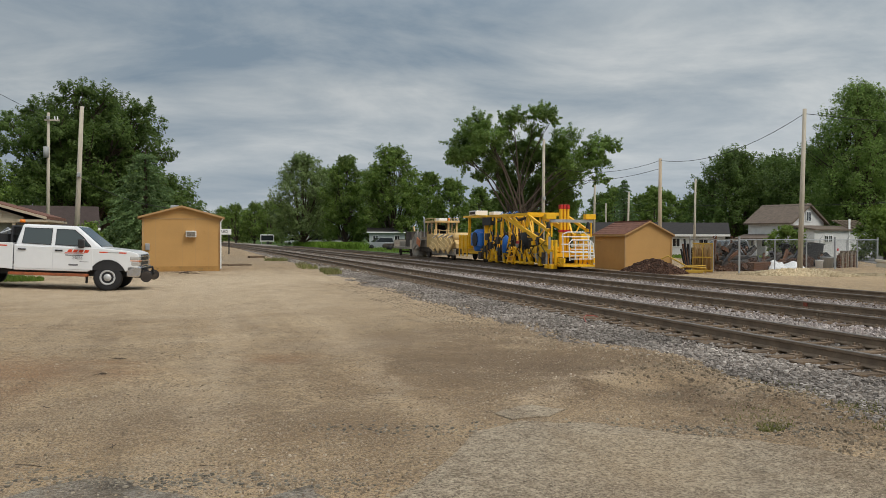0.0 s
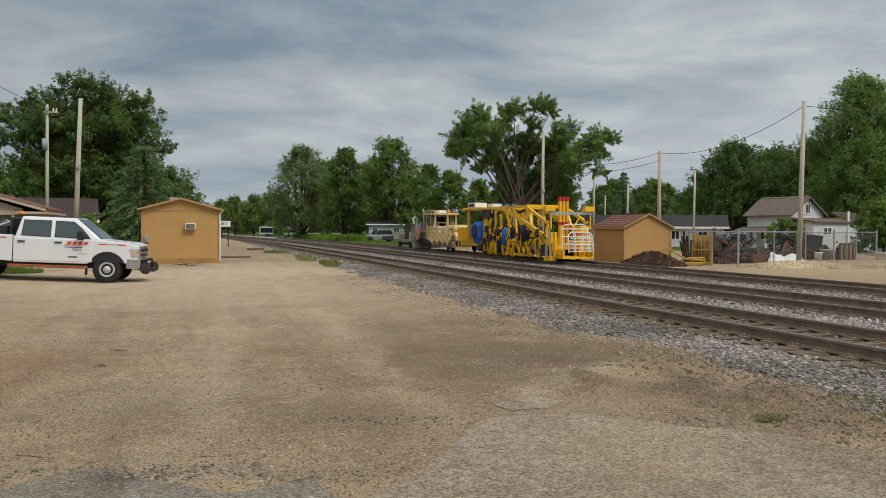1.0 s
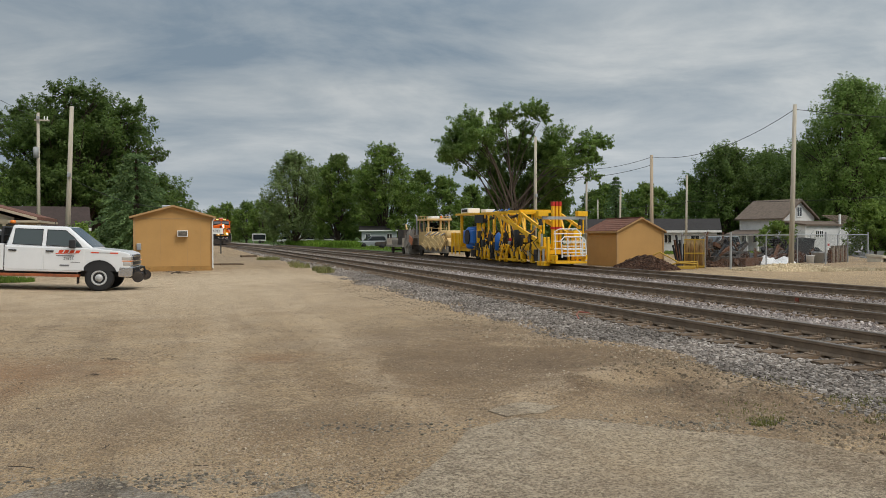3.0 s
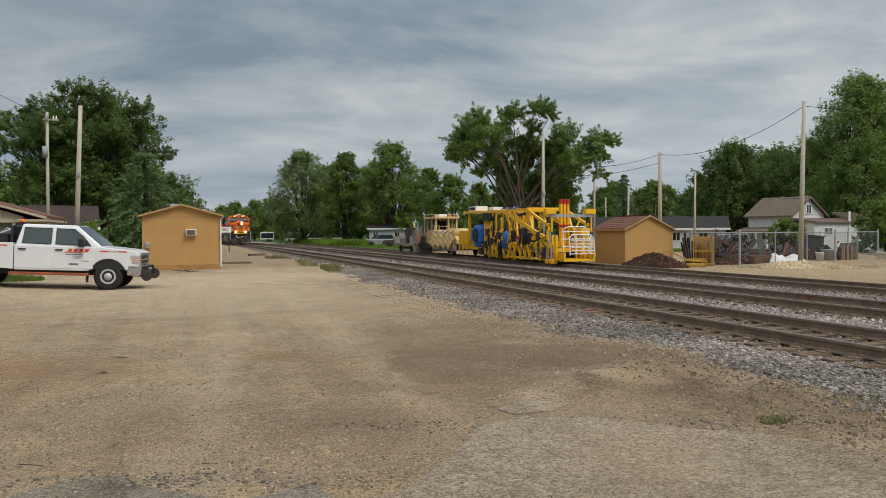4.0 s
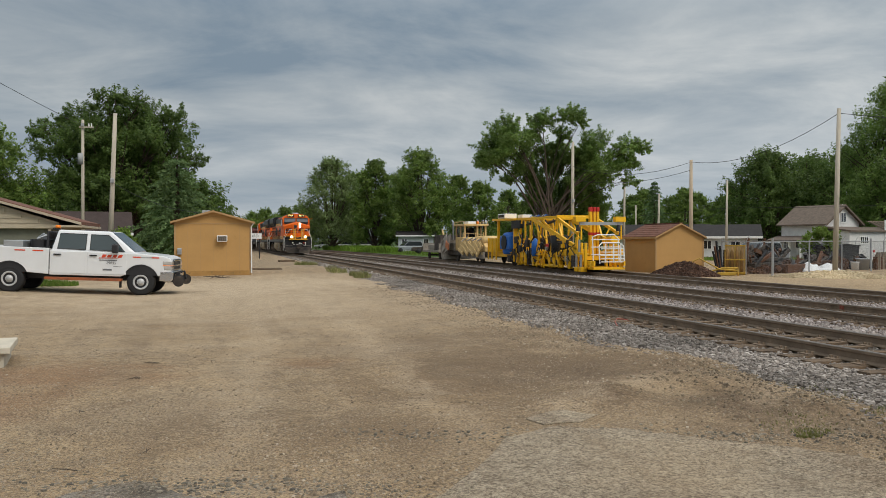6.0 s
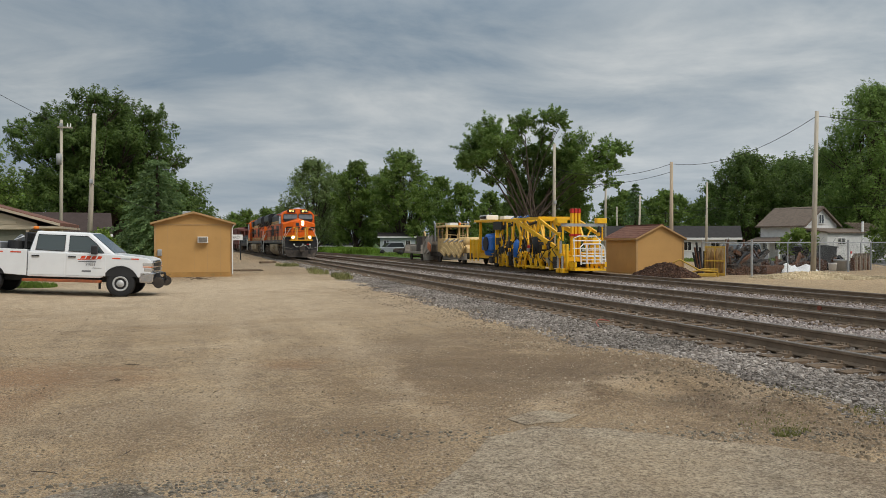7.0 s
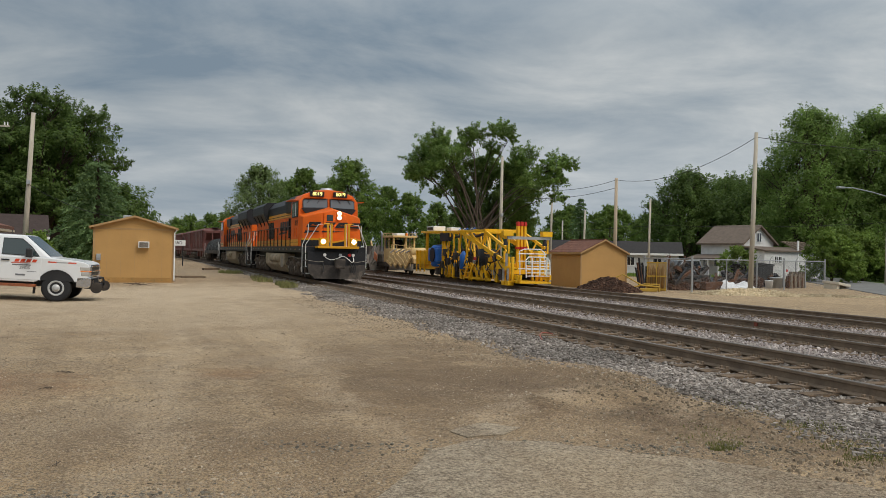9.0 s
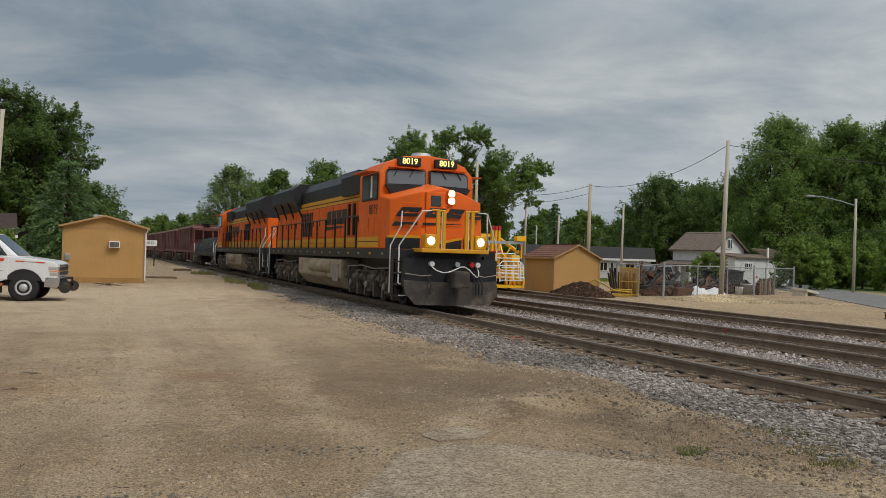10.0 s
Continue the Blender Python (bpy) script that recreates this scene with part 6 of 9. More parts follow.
def tie_machine():
    """Tie-renewal machine: long yellow frame, sloping boom, masts, blue tank, white guard gate. y runs from its gate end."""
    t = thing("tie_handling_machine", pose(17.4, 31.8, RAIL_TOP), "bright yellow tie-handling machine with blue tank on the siding", "rail machine")
    Y = M_MOW
    xs = (-1.12, 1.12)
    bm = B()
    for x in (-0.95, 0.95):
        beam(bm, (x, 4.45, 0.62), (x, 17.9, 0.62), 0.16, 0.26)
    for y in (4.6, 7.6, 10.4, 13.2, 16, 17.8):
        beam(bm, (-0.95, y, 0.62), (0.95, y, 0.62), 0.14, 0.2)
    part("main_frame", bm, Y, t, "yellow main frame")
    part("deck", box(B(), -1.1, 1.1, 4.8, 16.2, 0.76, 0.8), Y, t)
    siding_wheels(t, (5.0, 14.2))
    for y in (5.0, 14.2):
        for s in (-1, 1):
            part("axle_box", box(B(), s * 0.95, s * 1.15, y - 0.25, y + 0.25, 0.2, 0.6, bev=0.03), M_GRIME, t)
    # gate end: low platform, white guard bars across the end
    part("end_platform", box(B(), -1.0, 0.58, 3.05, 4.6, 0.12, 0.22, bev=0.01), Y, t, "low yellow platform")
    for x in (-1.0, 0.5):
        part("platform_side", box(B(), x - 0.04, x + 0.04, 2.95, 4.4, 0.3, 0.52), Y, t)
    gate = part("guard_gate", tube(B(), [(-0.72, 3.0, 0.4), (-0.76, 3.0, 1.2), (-0.6, 3.05, 1.35), (0.3, 3.05, 1.35), (0.46, 3.0, 1.2), (0.52, 3.0, 0.4)], 0.03, 8), M_WHITE, t, "white tubular guard gate")
    for z in (0.48, 0.63, 0.78, 0.93, 1.08):
        part("gate_bar", box(B(), -0.66, 0.48, 2.96, 3.03, z - 0.02, z + 0.02), M_WHITE, gate, "white bar")
    for x in (-0.45, -0.05, 0.3):
        part("gate_post", box(B(), x - 0.022, x + 0.022, 2.94, 3.0, 0.45, 1.3), M_WHITE, gate)
    gt2 = part("inner_gate", tube(B(), [(-0.8, 3.5, 0.3), (-0.85, 3.5, 1.62), (-0.6, 3.5, 1.72), (0.25, 3.5, 1.72), (0.45, 3.5, 1.55), (0.5, 3.5, 0.3)], 0.026), M_WHITE, t, "white inner guard")
    for z in (0.8, 1.15, 1.5):
        part("gate_bar", tube(B(), [(-0.9, 3.5, z), (0.55, 3.5, z)], 0.025), M_WHITE, gt2)
    for x in (-1.0, 0.45):
        part("platform_jack", box(B(), x - 0.08, x + 0.08, 3.12, 3.3, 0.22, 0.5, bev=0.02), Y, t)
    # masts with red caps, cross beam with lamp boxes
    for x in (-0.30, -0.12, 0.06):
        mast = part("mast", box(B(), x - 0.055, x + 0.055, 4.8, 5.0, 0.7, 2.84, bev=0.015), Y, t, "tall yellow lifting mast")
        part("mast_cap", box(B(), x - 0.065, x + 0.065, 4.78, 5.02, 2.84, 3.05, bev=0.02), M_REDP, mast, "red cap")
        part("mast_foot", box(B(), x - 0.08, x + 0.08, 4.78, 5.02, 1.72, 1.84), M_REDP, mast)
    part("cross_beam", beam(B(), (-1.15, 4.25, 2.25), (1.05, 4.25, 2.25), 0.12, 0.14), M_STEEL, t, "grey cross beam")
    for x in (-1.15, 0.9):
        lb = part("lamp_box", box(B(), x - 0.26, x + 0.26, 4.1, 4.4, 2.33, 2.58, bev=0.02), Y, t, "yellow lamp box")
        part("lamp", cyl(B(), (x - 0.1, 4.2, 1.9), (x - 0.1, 4.2, 2.2), 0.12, 0.05, 12), M_BLACK, lb, "black work lamp")
        part("lamp_arm", beam(B(), (x + 0.08, 4.25, 2.33), (x + 0.08, 4.25, 1.5), 0.07, 0.07), Y, lb)
    for x in (0.2, 0.65):
        part("knuckle_arm", tube(B(), [(x, 4.3, 0.7), (x - 0.1, 4.3, 1.5), (x + 0.25, 4.3, 2.1)], 0.04), Y, t)
    part("hydraulic_block", box(B(), 0.3, 0.75, 3.9, 4.4, 1.35, 1.65, bev=0.03), Y, t)
    # columns next to the boom
    for y in (3.7, 4.15, 4.65):
        for s in (-1, 1):
            cx = -1.1 if s < 0 else 0.4
            part("column", box(B(), cx - 0.055, cx + 0.055, y - 0.08, y + 0.08, 0.15, 1.35 if y < 4.5 else 1.6, bev=0.02), Y, t, "yellow column")
    for y, z in ((3.9, 0.5), (4.4, 0.5), (4.1, 1.2)):
        part("hydraulic_ram", tube(B(), [(-1.24, y, z - 0.3), (-1.24, y, z + 0.3)], 0.06, 8), M_STEEL, t, "bright hydraulic ram")
        part("clamp", box(B(), -1.3, -1.0, y - 0.16, y + 0.16, z - 0.5, z - 0.28, bev=0.03), Y, t)
    # boom: two sloping beams each side with a truss
    for s in (-1, 1):
        part("boom", beam(B(), (s * 1.1, 10.5, 2.66), (s * 1.1, 4.6, 1.1), 0.12, 0.19), Y, t, "long sloping yellow boom")
        part("boom", beam(B(), (s * 1.05, 7.2, 2.6), (s * 1.05, 4.7, 1.8), 0.1, 0.14), Y, t, "upper sloping yellow boom")
        part("top_beam", beam(B(), (s * 1.1, 7.0, 2.64), (s * 1.1, 13.2, 2.66), 0.1, 0.12), Y, t, "yellow top beam")
        for y0, z0, y1, z1 in ((7.1, 2.6, 8.0, 0.85), (7.1, 2.6, 6.3, 1.3), (9.0, 2.6, 9.9, 0.85), (10.3, 2.6, 9.3, 1.6), (10.5, 2.6, 10.9, 0.8), (11.6, 2.6, 11.6, 0.8), (13.0, 2.6, 13.0, 0.5), (12.2, 2.6, 12.6, 0.8), (8.0, 2.1, 9.3, 2.6)):
            part("strut", beam(B(), (s * 1.08, y0, z0), (s * 1.08, y1, z1), 0.08, 0.09), Y, t)
        part("pivot", cyl(B(), (s * 1.0, 5.6, 1.38), (s * 1.22, 5.6, 1.38), 0.13, 0.13, 12), M_GRIME, t)
        part("lower_boom", prism(B(), [(4.4, 0.75), (4.4, 1.1), (5.3, 1.15), (6.6, 0.9), (9.3, 0.9), (9.3, 0.72)], "x", s * 1.1 - 0.06, s * 1.1 + 0.06), Y, t)
        # access steps
        st = part("steps", beam(beam(B(), (s * 1.22, 8.9, 0.1), (s * 1.22, 8.3, 0.95), 0.06, 0.16), (s * 1.22, 9.6, 0.1), (s * 1.22, 9.0, 0.95), 0.06, 0.16), Y, t, "yellow access steps")
        for k in range(3):
            part("tread", box(B(), s * 1.22 - 0.12, s * 1.22 + 0.12, 8.6, 9.4, 0.18 + k * 0.26, 0.22 + k * 0.26), Y, st)
        for y in (6.6, 7.2, 7.8):
            part("stay", beam(B(), (s * 1.15, y, 0.12), (s * 1.15, y + 0.4, 0.8), 0.1, 0.12), Y, t)
        part("foot_beam", beam(B(), (s * 1.15, 6.2, 0.2), (s * 1.15, 9.8, 0.2), 0.1, 0.12), Y, t)
    for y in (7.1, 8.6, 10.2, 11.8, 13.2):
        part("top_cross", beam(B(), (-1.1, y, 2.66), (1.1, y, 2.66), 0.12, 0.14), Y, t)
    # hoses, valve blocks and brackets along the sides
    rg = random.Random(14)
    for s in (-1, 1):
        for k in range(16):
            y, z = 4.9 + k * 0.52 + rg.uniform(-0.2, 0.2), rg.uniform(0.8, 1.5)
            part("hydraulic_hose", tube(B(), [(s * 1.16, y, z), (s * (1.24 + rg.uniform(0, 0.06)), y + rg.uniform(-0.3, 0.3), z - rg.uniform(0.1, 0.45)), (s * 1.15, y + rg.uniform(-0.5, 0.5), rg.uniform(0.3, 0.7))], 0.024, 6), M_LBLACK, t, "black hydraulic hose")
        for k in range(12):
            y, z = 5.0 + k * 0.68 + rg.uniform(-0.2, 0.2), rg.uniform(0.25, 1.25)
            w, h = rg.uniform(0.06, 0.16), rg.uniform(0.06, 0.17)
            part("valve_block", box(B(), s * 1.14 - 0.07, s * 1.14 + 0.07, y - w, y + w, z - h, z + h, bev=0.015), (M_GRIME, M_STEEL, Y, M_LBLACK)[k % 4], t)
        for k in range(9):
            y = 6.0 + k * 0.85 + rg.uniform(-0.25, 0.25)
            part("bracket", beam(B(), (s * 1.19, y, rg.uniform(0.05, 0.25)), (s * 1.19, y + rg.uniform(-0.25, 0.25), rg.uniform(0.6, 0.95)), 0.05, 0.08), Y, t)
    # engine, tanks and clutter on deck
    part("engine_block", box(B(), -0.3, 0.7, 9.2, 12.6, 0.8, 1.7, bev=0.05), M_GRIME, t, "dark engine block")
    part("oil_tank", cyl(B(), (-0.85, 7.35, 0.85), (-0.85, 7.35, 1.72), 0.42, 0.42, 20), M_BLACK, t, "black upright tank", True)
    part("extinguisher", box(B(), -1.05, -0.75, 8.2, 8.75, 0.85, 1.3, bev=0.05), M_REDP, t, "red box")
    part("gas_bottle", lathe(B(), [(0.02, 0), (0.2, 0.02), (0.2, 0.75), (0.1, 0.9), (0.06, 0.95), (0.02, 0.98)], pose(-1.08, 10.1, 0.62), 16), M_BLUE, t, "blue bottle", True)
    part("blue_tank", lathe(B(), [(0.05, 0), (0.5, 0.05), (0.56, 0.2), (0.56, 1.15), (0.45, 1.3), (0.05, 1.36)], pose(-0.78, 14.6, 0.62), 20), M_BLUE, t, "large blue tank", True)
    part("blue_cabinet", box(B(), -1.3, -0.6, 13.6, 15.4, 0.95, 1.75, bev=0.1), M_BLUE, t, "blue fan housing")
    part("fan_ring", lathe(B(), [(0.3, 0), (0.42, 0), (0.42, 0.06), (0.3, 0.06)], pose(-1.36, 14.5, 1.35, 0, 90, 0), 20), M_LBLACK, t)
    part("control_box", box(B(), -1.2, -0.95, 12.2, 13.6, 2.15, 2.6, bev=0.02), M_LBLACK, t, "black control panel")
    for k, (y, z) in enumerate(((11.2, 1.3), (12.3, 1.0), (12.9, 1.5), (10.9, 0.7), (13.3, 0.8))):
        part("valve_block", box(B(), -1.2, -0.9, y - 0.22, y + 0.22, z - 0.2, z + 0.2, bev=0.02), M_LBLACK if k % 2 else M_GRIME, t)
    rng = np.random.default_rng(3)
    for k in range(16):
        y0, y1 = rng.uniform(5.2, 13.5), 0
        y1 = y0 + rng.uniform(-1.2, 1.2)
        z0, z1 = rng.uniform(0.8, 1.7), rng.uniform(1.0, 2.4)
        part("hydraulic_hose", tube(B(), [(-1.0, y0, z0), (-1.12, (y0 + y1) / 2, (z0 + z1) / 2 - 0.15), (-1.0, y1, z1)], 0.03, 5), M_LBLACK if k % 3 else Y, t)
    for k in range(9):
        y = 11.0 + k * 0.32
        part("grapple_plate", box(B(), -1.2, -0.8, y - 0.05, y + 0.05, 0.15 + 0.1 * (k % 3), 0.75), Y if k % 2 else M_GRIME, t)
    # work heads between the rails: dark guides, yellow jaws, bright rams
    part("belly_box", box(B(), -0.8, 0.8, 5.6, 13.6, 0.22, 0.6, bev=0.04), M_GRIME, t, "dark underslung machinery")
    for k in range(7):
        y = 5.7 + k * 1.18
        for s in (-1, 1):
            x = s * 1.0
            head = part("work_head", prism(B(), [(y - 0.3, 0.95), (y + 0.26, 1.0), (y + 0.34, 0.5), (y + 0.1, 0.08), (y - 0.14, 0.08), (y - 0.12, 0.45), (y - 0.36, 0.6)], "x", x - 0.09, x + 0.09, bev=0.02), Y, t, "yellow work head with clamping jaw")
            part("ram", tube(B(), [(x + s * 0.12, y + 0.05, 0.3), (x + s * 0.12, y - 0.1, 1.2)], 0.045, 8), M_STEEL, head, "bright hydraulic ram")
            part("ram_barrel", tube(B(), [(x + s * 0.12, y - 0.02, 0.75), (x + s * 0.12, y - 0.12, 1.35)], 0.07, 8), M_LBLACK, head)
            part("jaw_pin", cyl(B(), (x + s * 0.08, y, 0.62), (x + s * 0.13, y, 0.62), 0.07, 0.07, 10), M_GRIME, head)
    for k in range(5):
        y = 7.6 + k * 1.1
        part("inner_frame", beam(B(), (-0.5, y, 0.8), (-0.45, y + 0.5, 2.55), 0.1, 0.1), Y, t)
        part("inner_hose", tube(B(), [(-0.7, y, 1.2), (-0.8, y + 0.4, 2.1), (-0.7, y + 0.9, 2.55)], 0.04, 6), M_LBLACK, t)
    part("hose_bundle", tube(B(), [(-0.95, 7.2, 2.5), (-1.0, 8.6, 2.35), (-0.95, 10.2, 2.5), (-1.0, 12.0, 2.3)], 0.07, 8), M_LBLACK, t, "bundle of black hoses")
    # cab roof, coolers
    part("canopy", prism(B(), [(12.9, 2.62), (12.9, 2.72), (16.9, 2.78), (17.0, 2.66)], "x", -1.25, 1.25, bev=0.02), Y, t, "yellow cab canopy")
    for s in (-1, 1):
        for y in (13.4, 16.3):
            part("canopy_post", box(B(), s * 1.05 - 0.07, s * 1.05 + 0.07, y - 0.07, y + 0.07, 0.76, 2.66), Y, t)
    part("seat", box(box(B(), -0.3, 0.3, 15.2, 15.7, 0.8, 1.3, bev=0.04), -0.3, 0.3, 15.6, 15.75, 1.3, 1.95, bev=0.04), M_LBLACK, t, "black operator seat")
    ac = part("roof_cooler", box(B(), -1.1, -0.35, 15.0, 16.3, 2.78, 3.06, bev=0.03), M_WHITE, t, "white roof cooler")
    part("cooler_grille", box(B(), -1.11, -1.09, 15.15, 16.15, 2.84, 3.0), M_GRIME, ac)
    part("roof_cooler", box(B(), -0.7, -0.1, 13.1, 13.9, 2.76, 2.95, bev=0.03), M_WHITE, t)
    for k in range(8):
        part("roof_hose", tube(B(), [(-0.8, 9.2 + k * 0.35, 2.74), (-0.6, 9.4 + k * 0.35, 2.86), (-0.4, 9.6 + k * 0.35, 2.74)], 0.022), (M_LBLACK, M_BLUE, M_STEEL)[k % 3], t)
    # far end box
    part("end_cabinet", box(B(), -1.15, 1.15, 16.2, 18.0, 0.75, 1.6, bev=0.03), Y, t, "yellow end cabinet")
    for y in (16.4, 17.2, 17.9):
        part("cabinet_rib", box(B(), -1.2, -1.14, y - 0.05, y + 0.05, 0.3, 1.62), Y, t)
    part("coupler_bar", beam(B(), (0, 17.9, 0.5), (0, 18.8, 0.5), 0.14, 0.14), M_GRIME, t)
    return t


tie_machine()
M_REGTAN = mat("faded_yellow_tan", (0.62, 0.43, 0.19), 0.65, var=0.15, dirt=(0.28, 0.18, 0.10), amount=0.25)
M_FADE = mat("dusty_orange", (0.55, 0.19, 0.08), 0.7, var=0.15)


def ballast_regulator():
    """Sloping engine hood in front with folded wings on its side, a small glazed cab behind it, a plow at the far end."""
    t = thing("ballast_regulator", pose(17.4, 50.6, RAIL_TOP), "faded tan ballast regulator with a glazed cab on the siding", "rail machine")
    Y = M_REGTAN
    part("main_frame", box(B(), -0.95, 0.95, 0.2, 9.4, 0.42, 0.75, bev=0.03), M_GRIME, t, "grimy main frame")
    siding_wheels(t, (1.6, 7.4), 0.42)
    part("front_body", prism(B(), [(0.3, 0.75), (0.3, 1.05), (0.7, 1.3), (4.6, 1.62), (5.6, 1.7), (5.6, 0.75)], "x", -1.0, 1.05, bev=0.06), Y, t, "tan engine hood")
    for k in range(5):
        part("hood_rib", box(B(), -1.03, -0.99, 1.0 + k * 0.9, 1.08 + k * 0.9, 0.8, 1.3), Y, t)
    # cab: corner posts, clear panes, roof with rails
    part("cab_base", box(B(), -0.82, 0.82, 5.6, 7.9, 0.75, 1.72, bev=0.03), Y, t, "tan cab base")
    for x in (-0.76, 0.15, 0.76):
        for y in (5.68, 7.82):
            part("cab_post", box(B(), x - 0.06, x + 0.06, y - 0.06, y + 0.06, 1.72, 2.5, bev=0.01), Y, t)
    for x in (-0.76, 0.76):
        part("cab_post", box(B(), x - 0.05, x + 0.05, 6.7, 6.8, 1.72, 2.5), Y, t)
        for y0, y1 in ((5.74, 6.7), (6.8, 7.76)):
            part("cab_window", box(B(), x - 0.008, x + 0.008, y0, y1, 1.74, 2.48), M_CLEAR, t)
    for y in (5.68, 7.82):
        for x0, x1 in ((-0.7, 0.09), (0.21, 0.7)):
            part("cab_window", box(B(), x0, x1, y - 0.008, y + 0.008, 1.74, 2.48), M_CLEAR, t)
    part("cab_seat", box(box(B(), -0.3, 0.3, 6.6, 7.1, 1.72, 1.95, bev=0.03), -0.3, 0.3, 7.0, 7.12, 1.95, 2.35, bev=0.03), M_LBLACK, t)
    part("cab_roof", box(B(), -0.92, 0.9, 5.4, 8.05, 2.5, 2.64, bev=0.03), Y, t, "tan cab roof")
    part("roof_cooler", box(B(), -0.5, 0.1, 5.8, 7.0, 2.64, 2.82, bev=0.03), M_WHITE, t, "white roof cooler")
    part("beacon", cyl(B(), (0.35, 6.2, 2.64), (0.35, 6.2, 2.84), 0.09, 0.07, 12), M_AMBER, t, "amber beacon light", True)
    for x in (-0.86, 0.84):
        for k in range(4):
            part("roof_rail_post", tube(B(), [(x, 5.5 + k * 0.82, 2.64), (x, 5.5 + k * 0.82, 2.8)], 0.02), Y, t)
        part("roof_rail", tube(B(), [(x, 5.5, 2.8), (x, 7.96, 2.8)], 0.022), Y, t)
    part("exhaust", tube(B(), [(-0.9, 8.2, 1.5), (-0.9, 8.2, 2.8), (-0.9, 8.5, 2.95)], 0.06), M_STEEL, t, "exhaust stack")
    part("mirror", box(B(), -1.4, -1.32, 5.4, 5.5, 1.9, 2.3, bev=0.015), M_LBLACK, t)
    part("mirror_arm", tube(B(), [(-1.0, 5.6, 2.3), (-1.36, 5.45, 2.2)], 0.02), M_GRIME, t)
    # folded wings: ribbed blades leaning against the hood at different slants
    for y0, a, w in ((1.2, 0.55, 0.5), (2.3, 0.35, 0.55), (3.5, 0.5, 0.5), (4.7, 0.25, 0.55)):
        m = Matrix.Translation((-1.2, y0, 1.02)) @ Matrix.Rotation(a, 4, "X") @ Matrix.Rotation(0.3, 4, "Y")
        wing = part("side_wing", box(B(), -0.05, 0.05, -w, w, -0.45, 0.42, m, 0.02), Y, t, "folded steel ballast wing")
        for z in (-0.3, 0.0, 0.3):
            part("wing_rib", box(B(), -0.1, -0.05, -w, w, z - 0.035, z + 0.035, m), Y, wing)
        part("wing_ram", tube(B(), [m @ Vector((-0.1, w * 0.6, 0.3)), m @ Vector((0.1, w * 0.2, 0.75))], 0.045), M_STEEL, wing)
    part("hopper_roll", cyl(B(), (-1.0, 0.9, 1.42), (0.95, 0.9, 1.42), 0.26, 0.26, 14), Y, t, "tan rolled housing", True)
    part("hopper_roll", cyl(B(), (-1.0, 2.0, 1.58), (0.95, 2.0, 1.58), 0.2, 0.2, 14), Y, t, "tan rolled housing", True)
    for z in (0.86, 1.0):
        part("hand_rail", tube(B(), [(-1.22, 0.3, z + 0.7), (-1.22, 0.3, z - 0.3)], 0.025), Y, t)
    for y in (0.7, 2.4, 4.1, 5.3):
        part("rail_post", tube(B(), [(-1.0, y, 1.3), (-1.0, y, 2.0)], 0.022), Y, t)
    part("hand_rail", tube(B(), [(-1.0, 0.7, 1.85), (-1.0, 5.3, 2.0)], 0.022), Y, t, "tan hand rail")
    # far end: grey wings, orange plate, plow
    part("rear_body", box(B(), -0.9, 0.9, 7.9, 9.6, 0.75, 1.3, bev=0.05), M_TANK, t, "dusty grey rear body")
    for y0, a in ((8.5, -0.25), (9.4, -0.4)):
        part("rear_wing", box(B(), -0.05, 0.05, -0.5, 0.5, -0.5, 0.75, Matrix.Translation((-1.25, y0, 1.15)) @ Matrix.Rotation(a, 4, "X") @ Matrix.Rotation(0.2, 4, "Y"), 0.02), M_TANK, t, "dusty grey folded wing")
    part("wing_patch", box(B(), -0.03, 0.03, -0.42, 0.42, -0.25, 0.25, Matrix.Translation((-1.42, 8.0, 1.12)) @ Matrix.Rotation(0.3, 4, "X"), 0.02), M_FADE, t, "faded orange plate")
    part("plow", prism(B(), [(9.3, 0.1), (10.0, 0.1), (10.4, 0.9), (10.0, 1.5), (9.7, 1.5), (9.9, 0.9)], "x", -1.3, 1.3), M_TANK, t, "grey front plow")
    part("skirt", box(B(), -1.12, -1.0, 0.3, 5.4, 0.3, 0.72), M_TANK, t)
    return t


ballast_regulator()


def cart():
    t = thing("track_cart", pose(17.4, 62.2, RAIL_TOP), "low grey-brown track cart behind the ballast regulator", "rail cart")
    part("deck", box(B(), -1.15, 1.15, 0.0, 5.2, 0.55, 0.72, bev=0.02), M_TANK, t, "grey deck")
    siding_wheels(t, (0.9, 4.3), 0.3)
    for y in (0.05, 5.15):
        part("end_board", box(B(), -1.1, 1.1, y - 0.04, y + 0.04, 0.72, 1.25), M_TANK, t)
    part("load_box", box(B(), -0.9, 0.9, 0.5, 2.2, 0.72, 1.9, bev=0.04), M_GRIME, t, "dark machine box")
    part("load_box", box(B(), -0.8, 0.7, 2.8, 4.6, 0.72, 1.15, bev=0.04), M_TANK, t)
    part("arm", tube(B(), [(-0.5, 0.8, 1.9), (-0.4, 1.5, 2.3), (-0.3, 2.0, 2.0)], 0.06), M_REGTAN, t)
    part("draw_bar", beam(B(), (0, -0.9, 0.5), (0, 0.1, 0.5), 0.12, 0.12), M_GRIME, t)


cart()


